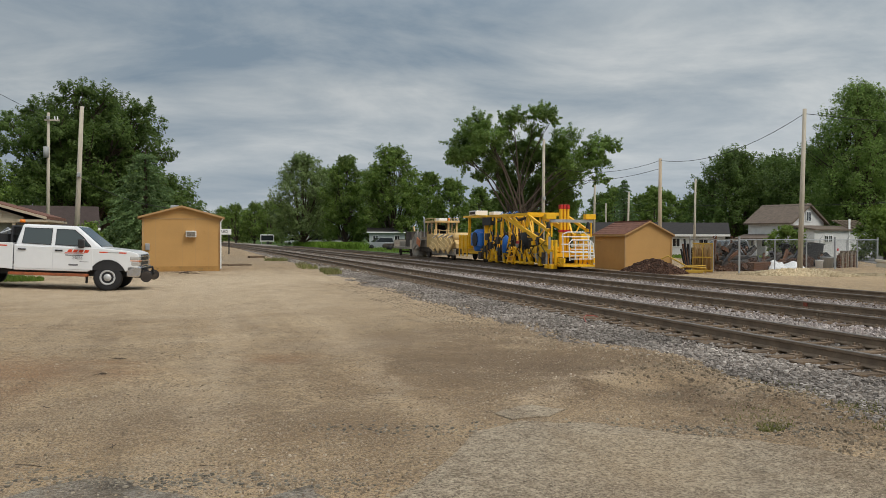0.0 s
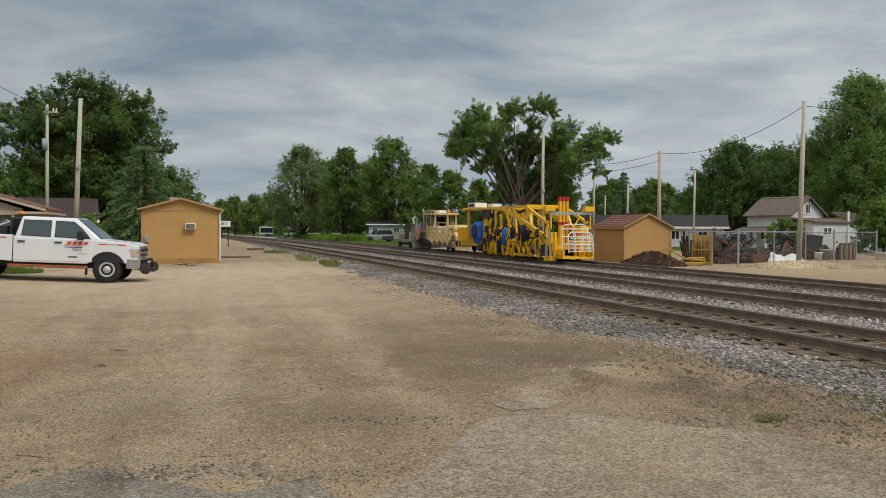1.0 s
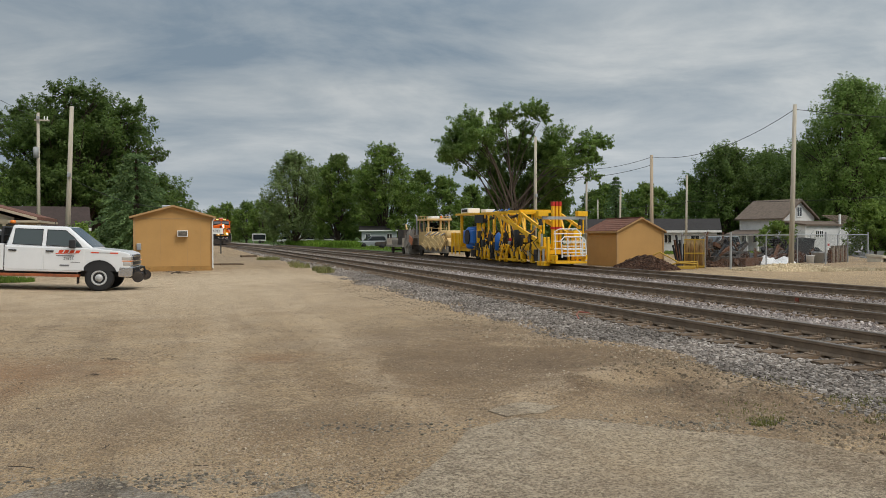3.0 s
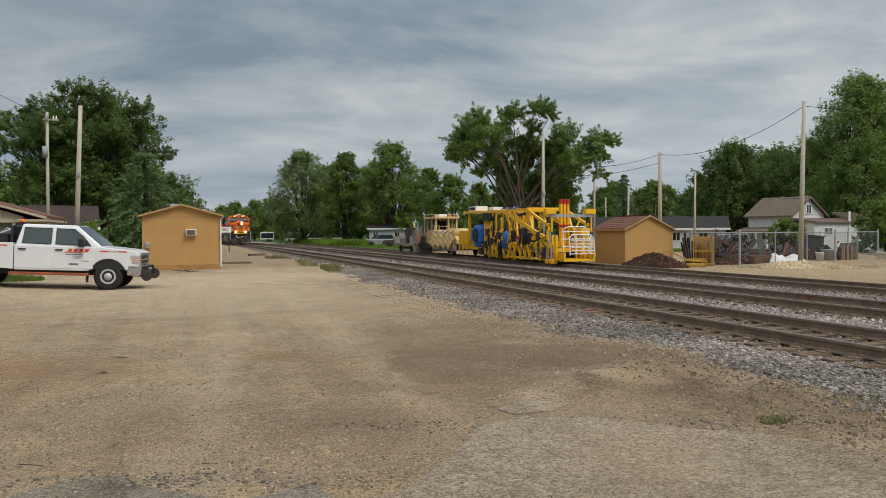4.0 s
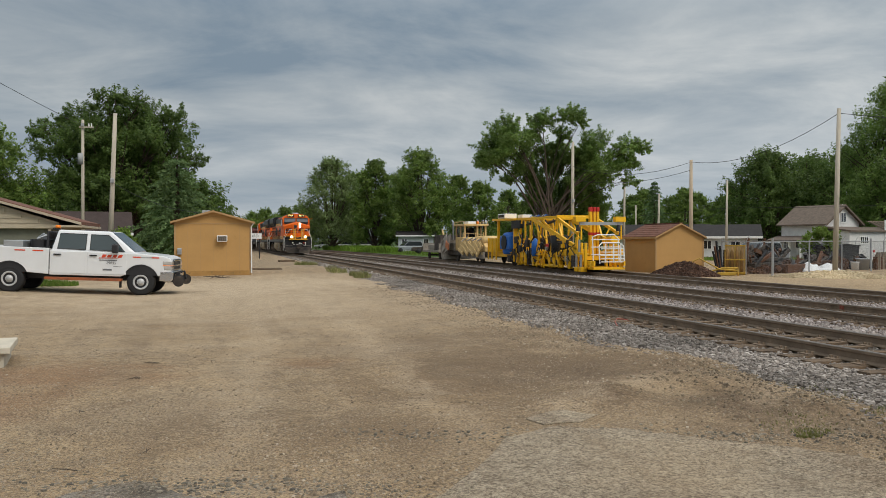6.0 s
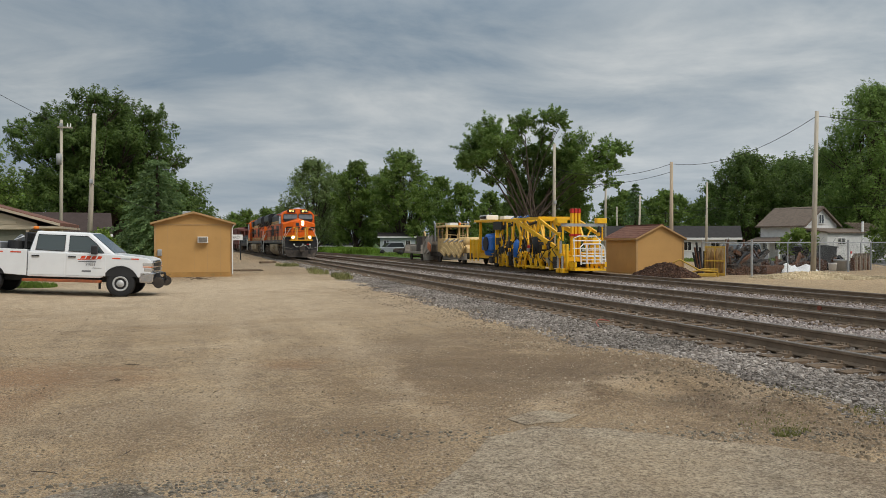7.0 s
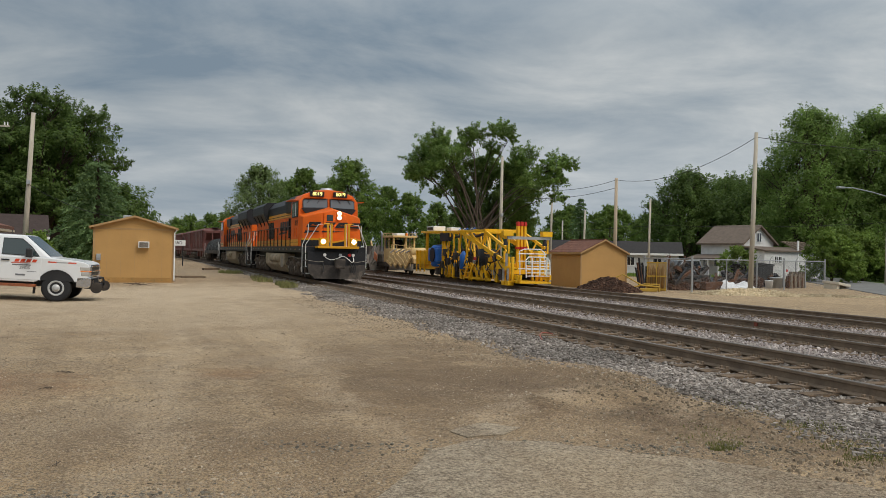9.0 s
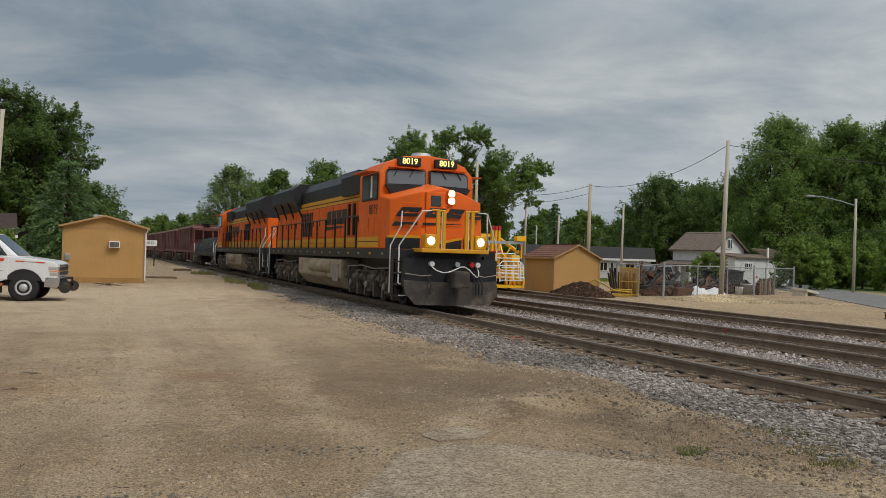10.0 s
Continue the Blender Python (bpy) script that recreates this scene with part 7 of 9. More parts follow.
# ---- sheds ----
def gable_shed(name, x0, x1, y0, y1, eave, apex, roof_mat, label, over=0.18, planks=True):
    """A small board shed with its gable towards -y."""
    t = thing(name, pose(x0, y0, 0), label, "shed", "tan sheds")
    w, d = x1 - x0, y1 - y0
    th = 0.09
    c = w / 2
    gable = [(0, -0.05), (0, eave), (c, apex), (w, eave), (w, -0.05)]
    part("gable_wall", prism(B(), gable, "y", 0, th), M_TAN, t, "tan painted gable wall")
    part("gable_wall", prism(B(), gable, "y", d - th, d), M_TAN, t, "tan painted gable wall")
    part("side_wall", box(B(), 0, th, th, d - th, -0.05, eave), M_TAN, t, "tan painted side wall")
    part("side_wall", box(B(), w - th, w, th, d - th, -0.05, eave), M_TAN, t, "tan painted side wall")
    sl = (apex - eave) / c
    for s in (0, 1):
        a, b = (-over, c) if s == 0 else (w + over, c)
        za = eave - sl * over
        q = [(a, za + 0.0), (a, za + 0.06), (b, apex + 0.06), (b, apex)]
        part("roof_slope", prism(B(), q, "y", -over, d + over), roof_mat, t, "sloping shed roof")
        q = [(a, za - 0.03), (a, za + 0.05), (b, apex + 0.05), (b, apex - 0.03)]
        part("barge_board", prism(B(), q, "y", -over - 0.03, -over - 0.004), M_TANTRIM, t, "tan barge board")
        part("fascia", box(B(), a - 0.02, a + 0.02, -over, d + over, za - 0.05, za + 0.06), M_TANTRIM, t)
    for x in (0, w):
        part("corner_board", box(B(), x - 0.045, x + 0.045, -0.02, 0.05, 0, eave), M_TANTRIM, t)
    return t, w, d


def left_shed():
    t, w, d = gable_shed("tan_shed", -2.06, 1.40, 41.3, 45.2, 2.56, 3.04, M_TANTRIM, "tan painted board shed with a window air conditioner, on the dirt", 0.2)
    part("eave_board", box(B(), -0.02, w + 0.02, -0.012, 0.0, 2.44, 2.5), M_TANTRIM, t)
    ac = part("air_conditioner", box(B(), 1.91, 2.39, -0.24, 0.02, 1.60, 1.90, bev=0.015), M_WHITE, t, "white window air conditioner")
    part("grille", box(B(), 1.95, 2.35, -0.252, -0.23, 1.635, 1.865), M_TANK, ac)
    for k in range(5):
        part("grille_slat", box(B(), 1.95, 2.35, -0.26, -0.25, 1.65 + k * 0.048, 1.665 + k * 0.048), M_GRIME, ac)
    mb = part("meter_box", box(B(), 0.1, 0.3, -0.12, 0.0, 1.0, 1.3, bev=0.02), M_STEEL, t, "grey electric meter box")
    part("meter", cyl(B(), (0.2, -0.18, 1.18), (0.2, -0.12, 1.18), 0.075, 0.075, 14), M_STEEL, mb)
    part("downspout", tube(B(), [(w + 0.16, -0.16, 2.5), (w + 0.05, -0.07, 2.32), (w + 0.05, -0.07, 0.1)], 0.032, 6), M_WHITE, t, "white downspout")
    part("sill_board", box(B(), 0.0, w, -0.015, 0.0, -0.02, 0.22), mat("stained_base_board", (0.40, 0.22, 0.07), 0.85, var=0.2, dirt=(0.20, 0.14, 0.06), amount=0.35, dscale=5), t)
    part("roof_vent", box(B(), 1.2, 1.6, 1.2, 1.7, 2.98, 3.14, bev=0.03), M_STEEL, t, "pale roof vent")
    for k in range(5):
        part("seam", box(B(), 0.55 + k * 0.6, 0.562 + k * 0.6, -0.004, 0.002, 0.22, 2.44), M_TANTRIM, t)
    return t


left_shed()


def right_shed():
    t, w, d = gable_shed("tan_shed", 21.1, 23.75, 37.6, 40.9, 1.82, 2.46, M_SHINGLE, "small tan shed with a brown shingle roof beside the siding", 0.12)
    part("ridge_cap", box(B(), w / 2 - 0.12, w / 2 + 0.12, -0.12, d + 0.12, 2.495, 2.535), M_SHINGLE, t)
    for k in range(6):
        part("shingle_course", prism(B(), [(-0.12 + k * 0.22, 1.775 + k * 0.106), (-0.12 + k * 0.22, 1.845 + k * 0.106), (0.12 + k * 0.22, 1.945 + k * 0.106), (0.12 + k * 0.22, 1.87 + k * 0.106)], "y", -0.13, d + 0.13), M_SHINGLE, t)
    return t


right_shed()


# ---- poles and wires ----
def pole(x, y, h, lean=(0, 0), r=0.15, material=None, label="weathered wooden utility pole", name="utility_pole", gear=()):
    t = thing(name, pose(x, y, 0, 0, 0, 0), label, "utility pole", "utility poles")
    part("shaft", cyl(B(), (0, 0, -0.3), (lean[0], lean[1], h), r, r * 0.68, 12), material or M_POLE, t, "", True)
    for z in gear:
        f = z / h
        part("fitting", box(B(), lean[0] * f - 0.09, lean[0] * f + 0.09, lean[1] * f - r - 0.12, lean[1] * f - r + 0.03, z - 0.12, z + 0.12, bev=0.02), M_STEEL, t, "grey pole fitting")
    return t


def by(u, d):
    return spread(u, d)


def wire(name, a, c, sag, r=0.014, label="thin black cable strung between wooden poles"):
    a, c = Vector(a), Vector(c)
    pts = [a.lerp(c, k / 12) - Vector((0, 0, sag * 4 * (k / 12) * (1 - k / 12))) for k in range(13)]
    ob = part(name, tube(B(), pts, r, 5), M_CABLE, None)
    return tagged(ob, label, "cable", "overhead cables")


def poles():
    x, y = by(-6.87, 50)
    pole(x, y, 8.75, (0.36, 0), 0.155, label="thick leaning grey wooden pole behind the pickup", gear=(5.0,))
    x2, y2 = by(-8.42, 60)
    t = pole(x2, y2, 9.65, (0.06, 0), 0.13, label="grey wooden pole with a transformer can", gear=(9.3,))
    part("transformer", cyl(B(), (-0.05, -0.36, 6.7), (-0.05, -0.3, 7.4), 0.17, 0.17, 16), M_CAN, t, "grey transformer can", True)
    part("cross_arm", box(B(), -0.15, 0.75, -0.2, -0.1, 9.1, 9.2), M_POLE, t)
    for k in (0.45, 0.62):
        part("insulator", cyl(B(), (k, -0.15, 9.2), (k, -0.15, 9.42), 0.05, 0.03, 8), M_WHITE, t)
    wire("service_cable", (x + 0.2, y, 4.9), (0.3, 44.5, 3.05), 0.5, label="black service cable down to the tan shed")
    wire("high_cable", (x2, y2, 9.3), (-13.8, 0, 10.6), 0.6)
    xm, ym = by(23.78, 63)
    pole(xm, ym, 9.0, (0.05, 0), 0.145, label="grey wooden pole behind the yellow machine", gear=(4.6,))
    xw, yw = by(31.53, 54)
    pole(xw, yw, 6.62, (0, 0), 0.135, M_POLELIGHT, label="pale new wooden pole behind the small shed")
    xr, yr = 26.9, 31.9
    pole(xr, yr, 7.62, (0.28, 0.1), 0.125, label="tall weathered pole set in a gravel heap")
    x4, y4 = by(33.72, 70)
    pole(x4, y4, 6.4, (0.1, 0), 0.105, label="thin grey wooden pole in front of the houses")
    x5, y5 = by(29.4, 86)
    pole(x5, y5, 6.3, (0.2, 0), 0.13, label="thin leaning wooden pole far off")
    x6, y6 = by(27.2, 82)
    pole(x6, y6, 7.6, (0.1, 0), 0.13, label="thin wooden pole behind the machine")
    x7, y7 = by(28.0, 120)
    pole(x7, y7, 6.6, (0, 0), 0.13, label="thin wooden pole far off")
    wire("high_cable", (xr + 0.27, yr + 0.1, 7.4), (xw, yw, 6.5), 0.75)
    wire("high_cable", (xw, yw, 6.5), (xm, ym, 7.2), 0.7)
    wire("low_cable", (xw, yw, 6.0), (xm, ym, 6.2), 0.5)
    wire("high_cable", (xr + 0.27, yr + 0.1, 7.4), (58, 26, 8.6), 1.0)
    # street lamp and its wire
    xs, ys = by(47.9, 66)
    t = pole(xs, ys, 6.7, (0.15, 0.1), 0.115, label="grey street lamp pole with a curved arm beside the road", name="street_lamp")
    part("arm", tube(B(), [(0.14, 0.09, 6.2), (-0.6, 0.8, 6.55), (-1.5, 1.6, 6.85), (-1.95, 2.0, 6.88)], 0.035), M_STEEL, t, "curved steel arm")
    part("lamp_head", box(B(), -2.5, -1.9, 1.85, 2.15, 6.8, 6.94, bev=0.04), M_STEEL, t, "grey lamp head")
    wire("street_cable", (xs + 0.1, ys, 4.4), (x4, y4, 4.3), 0.25)
    wire("street_cable", (xs + 0.1, ys, 4.4), (90, 14, 5.4), 0.4)
    wire("street_cable", (x4, y4, 4.2), (8 + 30, 118, 4.2), 0.3)
    wire("street_cable", (x4, y4, 4.2), (40.5, 66, 3.3), 0.25)


poles()


# ---- fenced yard ----
M_WIRE = mat("chain_link_wire", (0.36, 0.37, 0.38), 0.5, 0.7, var=0.1, bump=0)
M_RUST = mat("rusty_scrap", (0.14, 0.065, 0.035), 0.85, 0.2, var=0.35, scale=6, dirt=(0.06, 0.035, 0.025), amount=0.4)
M_TARP = mat("white_sheet_plastic", (0.72, 0.72, 0.72), 0.45, var=0.08)
M_BOTTLE = mat("rusty_tan_bottle", (0.30, 0.175, 0.06), 0.6, var=0.3, scale=4, dirt=(0.16, 0.08, 0.04), amount=0.3)
M_CAGE = mat("cage_yellow", (0.47, 0.29, 0.04), 0.5, var=0.12)
M_GREYWOOD = mat("grey_wood", (0.24, 0.19, 0.14), 0.9, var=0.25, stretch=(6, 1, 1))


def fence():
    t = thing("chain_link_fence", Matrix.Identity(4), "grey chain-link fence with steel posts round the storage yard", "fence")
    corners = [(24.4, 36.9), (23.85, 32.2), (33.3, 36.8), (39.3, 40.0), (41.5, 52.0)]
    H = 1.6
    V, F = [], []
    for (xa, ya), (xb, yb) in zip(corners[:-1], corners[1:]):
        n = max(1, round(math.hypot(xb - xa, yb - ya) / 3.1))
        for k in range(n + 1):
            f = k / n
            x, y = xa + (xb - xa) * f, ya + (yb - ya) * f
            end = k in (0, n)
            if k < n or (xb, yb) == corners[-1]:
                p = part("post", cyl(B(), (x, y, -0.1), (x, y, H + (0.12 if end else 0.0)), 0.05 if end else 0.03, None, 8), M_STEEL, t)
                if not end:
                    part("barb_arm", beam(B(), (x, y, H), (x + 0.14, y - 0.1, H + 0.26), 0.03, 0.03), M_STEEL, p)
        part("top_rail", tube(B(), [(xa, ya, H - 0.02), (xb, yb, H - 0.02)], 0.026, 6), M_STEEL, t)
        L = math.hypot(xb - xa, yb - ya)
        ux, uy = (xb - xa) / L, (yb - ya) / L
        step = 0.11
        m = int(L / step)
        nx, ny = -uy * 0.003, ux * 0.003
        rise = H - 0.08
        for d in (1, -1):
            k = -int(rise / step)
            while k < m:
                s0, s1 = k * step, k * step + rise
                z0, z1 = 0.04, 0.04 + rise
                a0, a1 = max(0, s0), min(L, s1)
                if a1 - a0 > 0.05:
                    za, zb = z0 + (a0 - s0), z0 + (a1 - s0)
                    if d < 0:
                        za, zb = z1 - (a0 - s0), z1 - (a1 - s0)
                    i = len(V)
                    w = 0.0026
                    pa, pb = (xa + ux * a0, ya + uy * a0), (xa + ux * a1, ya + uy * a1)
                    V += [(pa[0] + nx * d, pa[1] + ny * d, za - w), (pb[0] + nx * d, pb[1] + ny * d, zb - w), (pb[0] + nx * d, pb[1] + ny * d, zb + w), (pa[0] + nx * d, pa[1] + ny * d, za + w)]
                    F.append((i, i + 1, i + 2, i + 3))
                k += 1
    tagged(raw("wire_mesh", V, F, M_WIRE, t, "fine diamond wire mesh"), kind="stuff")


fence()


def heap(name, cx, cy, rx, ry, h, size, n, material, rng, label, category, flat=0.5, rot=0.0):
    a = rng.uniform(0, 2 * np.pi, n)
    r = np.sqrt(rng.uniform(0, 1, n))
    z = h * (1 - r ** 1.4) * rng.uniform(0.35, 1.0, n) ** flat
    x, y = rx * r * np.cos(a), ry * r * np.sin(a)
    c, s = math.cos(radians(rot)), math.sin(radians(rot))
    P = np.stack([cx + x * c - y * s, cy + x * s + y * c, z], 1)
    ob = scattered(name, P, rng.uniform(0.6, 1.4, n) * size, stone_shapes(rng), material, rng)
    return tagged(ob, label, category, kind="stuff")


def yard_things():
    rng = np.random.default_rng(11)
    M_SCRAP = island("scrap_spikes", (0.035, 0.02, 0.014), (0.10, 0.052, 0.034), 0.85, extra=(0.17, 0.105, 0.07))
    heap("scrap_pile", 20.5, 34.0, 1.55, 1.1, 0.66, 0.13, 4200, M_SCRAP, rng, "heap of rusty spikes and tie plates beside the siding", "scrap heap", rot=-35)
    heap("gravel_pile", 25.9, 30.8, 2.6, 1.05, 0.31, 0.09, 3400, M_SPOIL, rng, "low heap of pale yellow gravel along the fence", "gravel heap", rot=-30)
    heap("gravel_pile", 29.2, 29.9, 2.6, 0.8, 0.09, 0.08, 1100, M_SPOIL, rng, "low spread of pale gravel along the fence", "gravel heap", rot=-22)
    # yellow frame on the scrap
    t = thing("yellow_frame", pose(22.0, 34.0, 0, 0, 0, -32), "yellow tubular attachment lying by the scrap heap", "machine part")
    part("arm", tube(B(), [(-0.9, 0, 0.65), (-0.6, 0, 0.8), (0.3, 0, 0.3), (1.1, 0, 0.25)], 0.035), M_CAGE, t)
    part("arm", tube(B(), [(-0.5, 0.3, 0.05), (0.4, 0.2, 0.35), (1.1, 0.2, 0.35), (1.1, 0.2, 0.0)], 0.04), M_CAGE, t)
    part("plate", box(B(), 0.2, 1.0, -0.12, 0.2, 0.02, 0.16, bev=0.02), M_CAGE, t)
    # bottle cage
    t = thing("gas_cylinder_cage", pose(23.2, 34.85, 0, 0, 0, -38) @ Matrix.Diagonal((0.72, 0.8, 1, 1)), "yellow steel cage with upright brown gas cylinders", "storage cage")
    for x in (0, 0.62, 1.24):
        for y in (0, 0.8):
            part("cage_post", box(B(), x - 0.022, x + 0.022, y - 0.022, y + 0.022, 0, 1.42), M_CAGE, t)
    for z in (0.1, 0.72, 1.38):
        for y in (0, 0.8):
            part("cage_rail", box(B(), 0, 1.24, y - 0.025, y + 0.025, z - 0.03, z + 0.03), M_CAGE, t)
        for x in (0, 1.24):
            part("cage_rail", box(B(), x - 0.025, x + 0.025, 0, 0.8, z - 0.03, z + 0.03), M_CAGE, t)
    part("cage_floor", box(B(), 0, 1.24, 0, 0.8, 0.02, 0.07), M_CAGE, t)
    part("cage_panel", box(B(), 0.02, 1.22, 0.79, 0.81, 0.1, 1.38), mat("tan_board", (0.45, 0.32, 0.16), 0.8), t, "tan back board")
    for k in range(7):
        x, y = 0.12 + (k % 4) * 0.3, 0.2 + (k // 4) * 0.32
        part("gas_cylinder", lathe(B(), [(0.02, 0.07), (0.11, 0.07), (0.115, 1.05), (0.07, 1.18), (0.035, 1.22), (0.03, 1.3)], pose(x, y, 0), 12), M_BOTTLE, t, "", True)
    # dark boards and posts by the shed end
    t = thing("leaning_posts", pose(24.15, 36.6, 0), "dark posts and boards leaning by the shed", "lumber")
    for k in range(5):
        part("post", beam(B(), (0.1 * k - 0.2, 0.05 * k, 0), (0.13 * k - 0.35, 0.2 + 0.05 * k, 1.1 + 0.25 * (k % 3)), 0.09, 0.07), M_RUST if k % 2 else M_LBLACK, t)
    # white covered bags, bins, scrap inside the fence
    for x, y, w, h in ((29.3, 36.5, 1.15, 0.5), (30.7, 36.9, 1.3, 0.45)):
        bm = B()
        bmesh.ops.create_icosphere(bm, subdivisions=3, radius=1.0)
        for v in bm.verts:
            rho = min(1.0, math.hypot(v.co.x, v.co.y))
            n = noise.noise(Vector((v.co.x * 2.5 + x, v.co.y * 2.5 + y, 0)))
            n2 = noise.noise(Vector((v.co.x * 6 + y, v.co.y * 6 + x, 1)))
            up = h * ((1 - rho) ** 0.8 * (1 + 0.8 * n) + 0.22 * n2 * (1 - rho) + 0.08) if v.co.z > -0.05 else -0.02
            v.co = Vector((v.co.x * w * 0.55 * (1 + 0.3 * n), v.co.y * w * 0.45 * (1 + 0.3 * n), max(-0.02, up)))
        ob = part("tarpaulin", bm, M_TARP, None, smooth=True)
        ob.matrix_basis = pose(x, y, 0)
        tagged(ob, "crumpled white plastic sheet over a heap", "tarpaulin", "covered heaps")
    for x, y, r, h, m, lb in ((33.6, 38.3, 0.22, 0.45, M_TARP, "white plastic bucket"), (34.4, 38.6, 0.36, 0.62, M_STEEL, "grey metal drum")):
        ob = part("bucket" if m is M_TARP else "steel_drum", lathe(B(), [(r * 0.85, 0), (r, h * 0.9), (r * 1.05, h * 0.92), (r * 1.05, h), (r * 0.9, h), (r * 0.85, h * 0.9)], pose(0, 0, 0), 18), m, None, smooth=True)
        ob.matrix_basis = pose(x, y, 0)
        tagged(ob, lb + " standing inside the chain-link fence", "container")
    t = thing("pallet_stack", pose(36.0, 38.8, 0, 0, 0, 25), "stack of upright grey-brown boards by the fence", "lumber stack")
    for k in range(12):
        part("board", box(B(), k * 0.2 - 1.2, k * 0.2 - 1.07, -0.1, 0.1, 0, 0.72 + 0.12 * ((k * 7) % 3)), M_GREYWOOD if k % 3 else M_RUST, t)
    part("rail", box(B(), -1.25, 1.25, 0.1, 0.16, 0.4, 0.52), M_GREYWOOD, t)
    t = thing("concrete_block_slab", pose(38.6, 38.4, 0, 4, 7, 18), "grey weathered board platform lying on blocks by the fence", "slab")
    part("slab", box(B(), -0.75, 0.75, -0.5, 0.5, 0.2, 0.36, bev=0.03), M_CONC, t)
    part("block", box(B(), -0.7, -0.4, -0.4, 0.4, -0.1, 0.2), M_CONC, t)
    part("block", box(B(), 0.4, 0.7, -0.4, 0.4, -0.1, 0.2), M_CONC, t)
    # rusty racks of scrap along the inside of the fence
    for x, y, rz, n in ((26.3, 36.4, 20, 11), (28.2, 39.5, 30, 12), (30.5, 41.0, 25, 10)):
        t = thing("scrap_rack", pose(x, y, 0, 0, 0, rz), "rusty rack of scrap steel in the storage yard", "scrap rack")
        for k in range(n):
            a, c = rng.uniform(-1.4, 1.4, 2)
            part("bar", beam(B(), (a, rng.uniform(-0.5, 0.5), rng.uniform(0.03, 0.3)), (c, rng.uniform(-0.5, 0.5), rng.uniform(0.4, 1.25)), rng.uniform(0.05, 0.14), rng.uniform(0.05, 0.2)), (M_RUST, M_LBLACK, M_GRIME)[k % 3], t)
        part("bin", box(B(), -1.1, 1.1, -0.4, 0.4, 0, 0.5, bev=0.02), M_GRIME if x < 29 else M_LBLACK, t)
        part("bar", beam(B(), (-1.3, 0, 0.1), (-0.9, 0.1, 1.75), 0.09, 0.09), M_RUST, t)
    for x, y, rz, n in ((27.6, 35.9, 26, 9), (33.6, 40.6, 25, 11), (35.6, 40.0, 25, 10), (29.3, 37.0, 26, 7)):
        t = thing("scrap_rack", pose(x, y, 0, 0, 0, rz), "dark tangled scrap steel heaped inside the chain-link fence", "scrap rack")
        for k in range(n):
            a, c = rng.uniform(-1.3, 1.3, 2)
            part("bar", beam(B(), (a, rng.uniform(-0.4, 0.4), rng.uniform(0.03, 0.3)), (c, rng.uniform(-0.4, 0.4), rng.uniform(0.3, 0.95)), rng.uniform(0.06, 0.2), rng.uniform(0.05, 0.25)), (M_LBLACK, M_RUST, M_GRIME)[k % 3], t)
        part("crate", box(B(), -0.9, 0.6, -0.35, 0.35, 0, 0.42, bev=0.02), (M_LBLACK, M_RUST)[n % 2], t)
    t = thing("flat_trailer", pose(27.4, 38.6, 0, 0, 0, 24), "dark old flatbed trailer loaded with scrap in the yard", "trailer")
    part("bed", box(B(), -2.2, 2.2, -0.9, 0.9, 0.55, 0.7, bev=0.02), M_GRIME, t)
    for k in range(26):
        a, c = rng.uniform(-2.0, 2.0, 2)
        part("scrap_bar", beam(B(), (a, rng.uniform(-0.7, 0.7), rng.uniform(0.72, 0.9)), (c, rng.uniform(-0.7, 0.7), rng.uniform(0.8, 1.45)), rng.uniform(0.05, 0.16), rng.uniform(0.05, 0.2)), (M_RUST, M_LBLACK, M_GRIME)[k % 3], t)
    for x in (-1.2, 1.2):
        for s in (-1, 1):
            part("wheel", cyl(B(), (x, s * 0.7, 0.36), (x, s * 0.92, 0.36), 0.36, 0.36, 16), M_BLACK, t)
    part("headboard", box(B(), -2.2, -2.1, -0.9, 0.9, 0.7, 1.15), M_LBLACK, t)
    for x, y, rx, h in ((26.0, 36.2, 1.3, 0.5), (29.0, 38.0, 1.4, 0.55), (33.0, 39.6, 1.5, 0.5), (35.4, 41.5, 1.6, 0.6), (31.0, 39.4, 1.2, 0.6)):
        heap("scrap_pile", x, y, rx, 0.8, h, 0.16, 700, M_SCRAP, rng, "low dark heap of rusty track parts inside the fence", "scrap heap", rot=26)
    t = thing("dumpster", pose(37.0, 44.0, 0, 0, 0, 22), "dark green-black waste container in the yard", "waste container")
    part("bin", prism(B(), [(-1.5, 0.15), (-1.7, 1.25), (1.7, 1.25), (1.5, 0.15)], "y", -0.8, 0.8, bev=0.03), M_LBLACK, t)
    part("lid", prism(B(), [(-1.75, 1.25), (-1.75, 1.31), (0, 1.42), (1.75, 1.31), (1.75, 1.25)], "y", -0.85, 0.85), M_LBLACK, t)
    part("foot", box(B(), -1.3, 1.3, -0.6, 0.6, 0.0, 0.16), M_GRIME, t)
    # rusty beam lying beyond the siding
    t = thing("rusty_beam", pose(24.4, 20.6, 0, 0, 0, -20), "rusty steel beam lying on the dirt", "steel beam")
    part("web", box(B(), -0.1, 3.0, -0.02, 0.02, 0.02, 0.22), M_RUST, t)
    part("flange", box(B(), -0.1, 3.0, -0.1, 0.1, 0.2, 0.23), M_RUST, t)
    part("flange", box(B(), -0.1, 3.0, -0.1, 0.1, -0.005, 0.022), M_RUST, t)


yard_things()


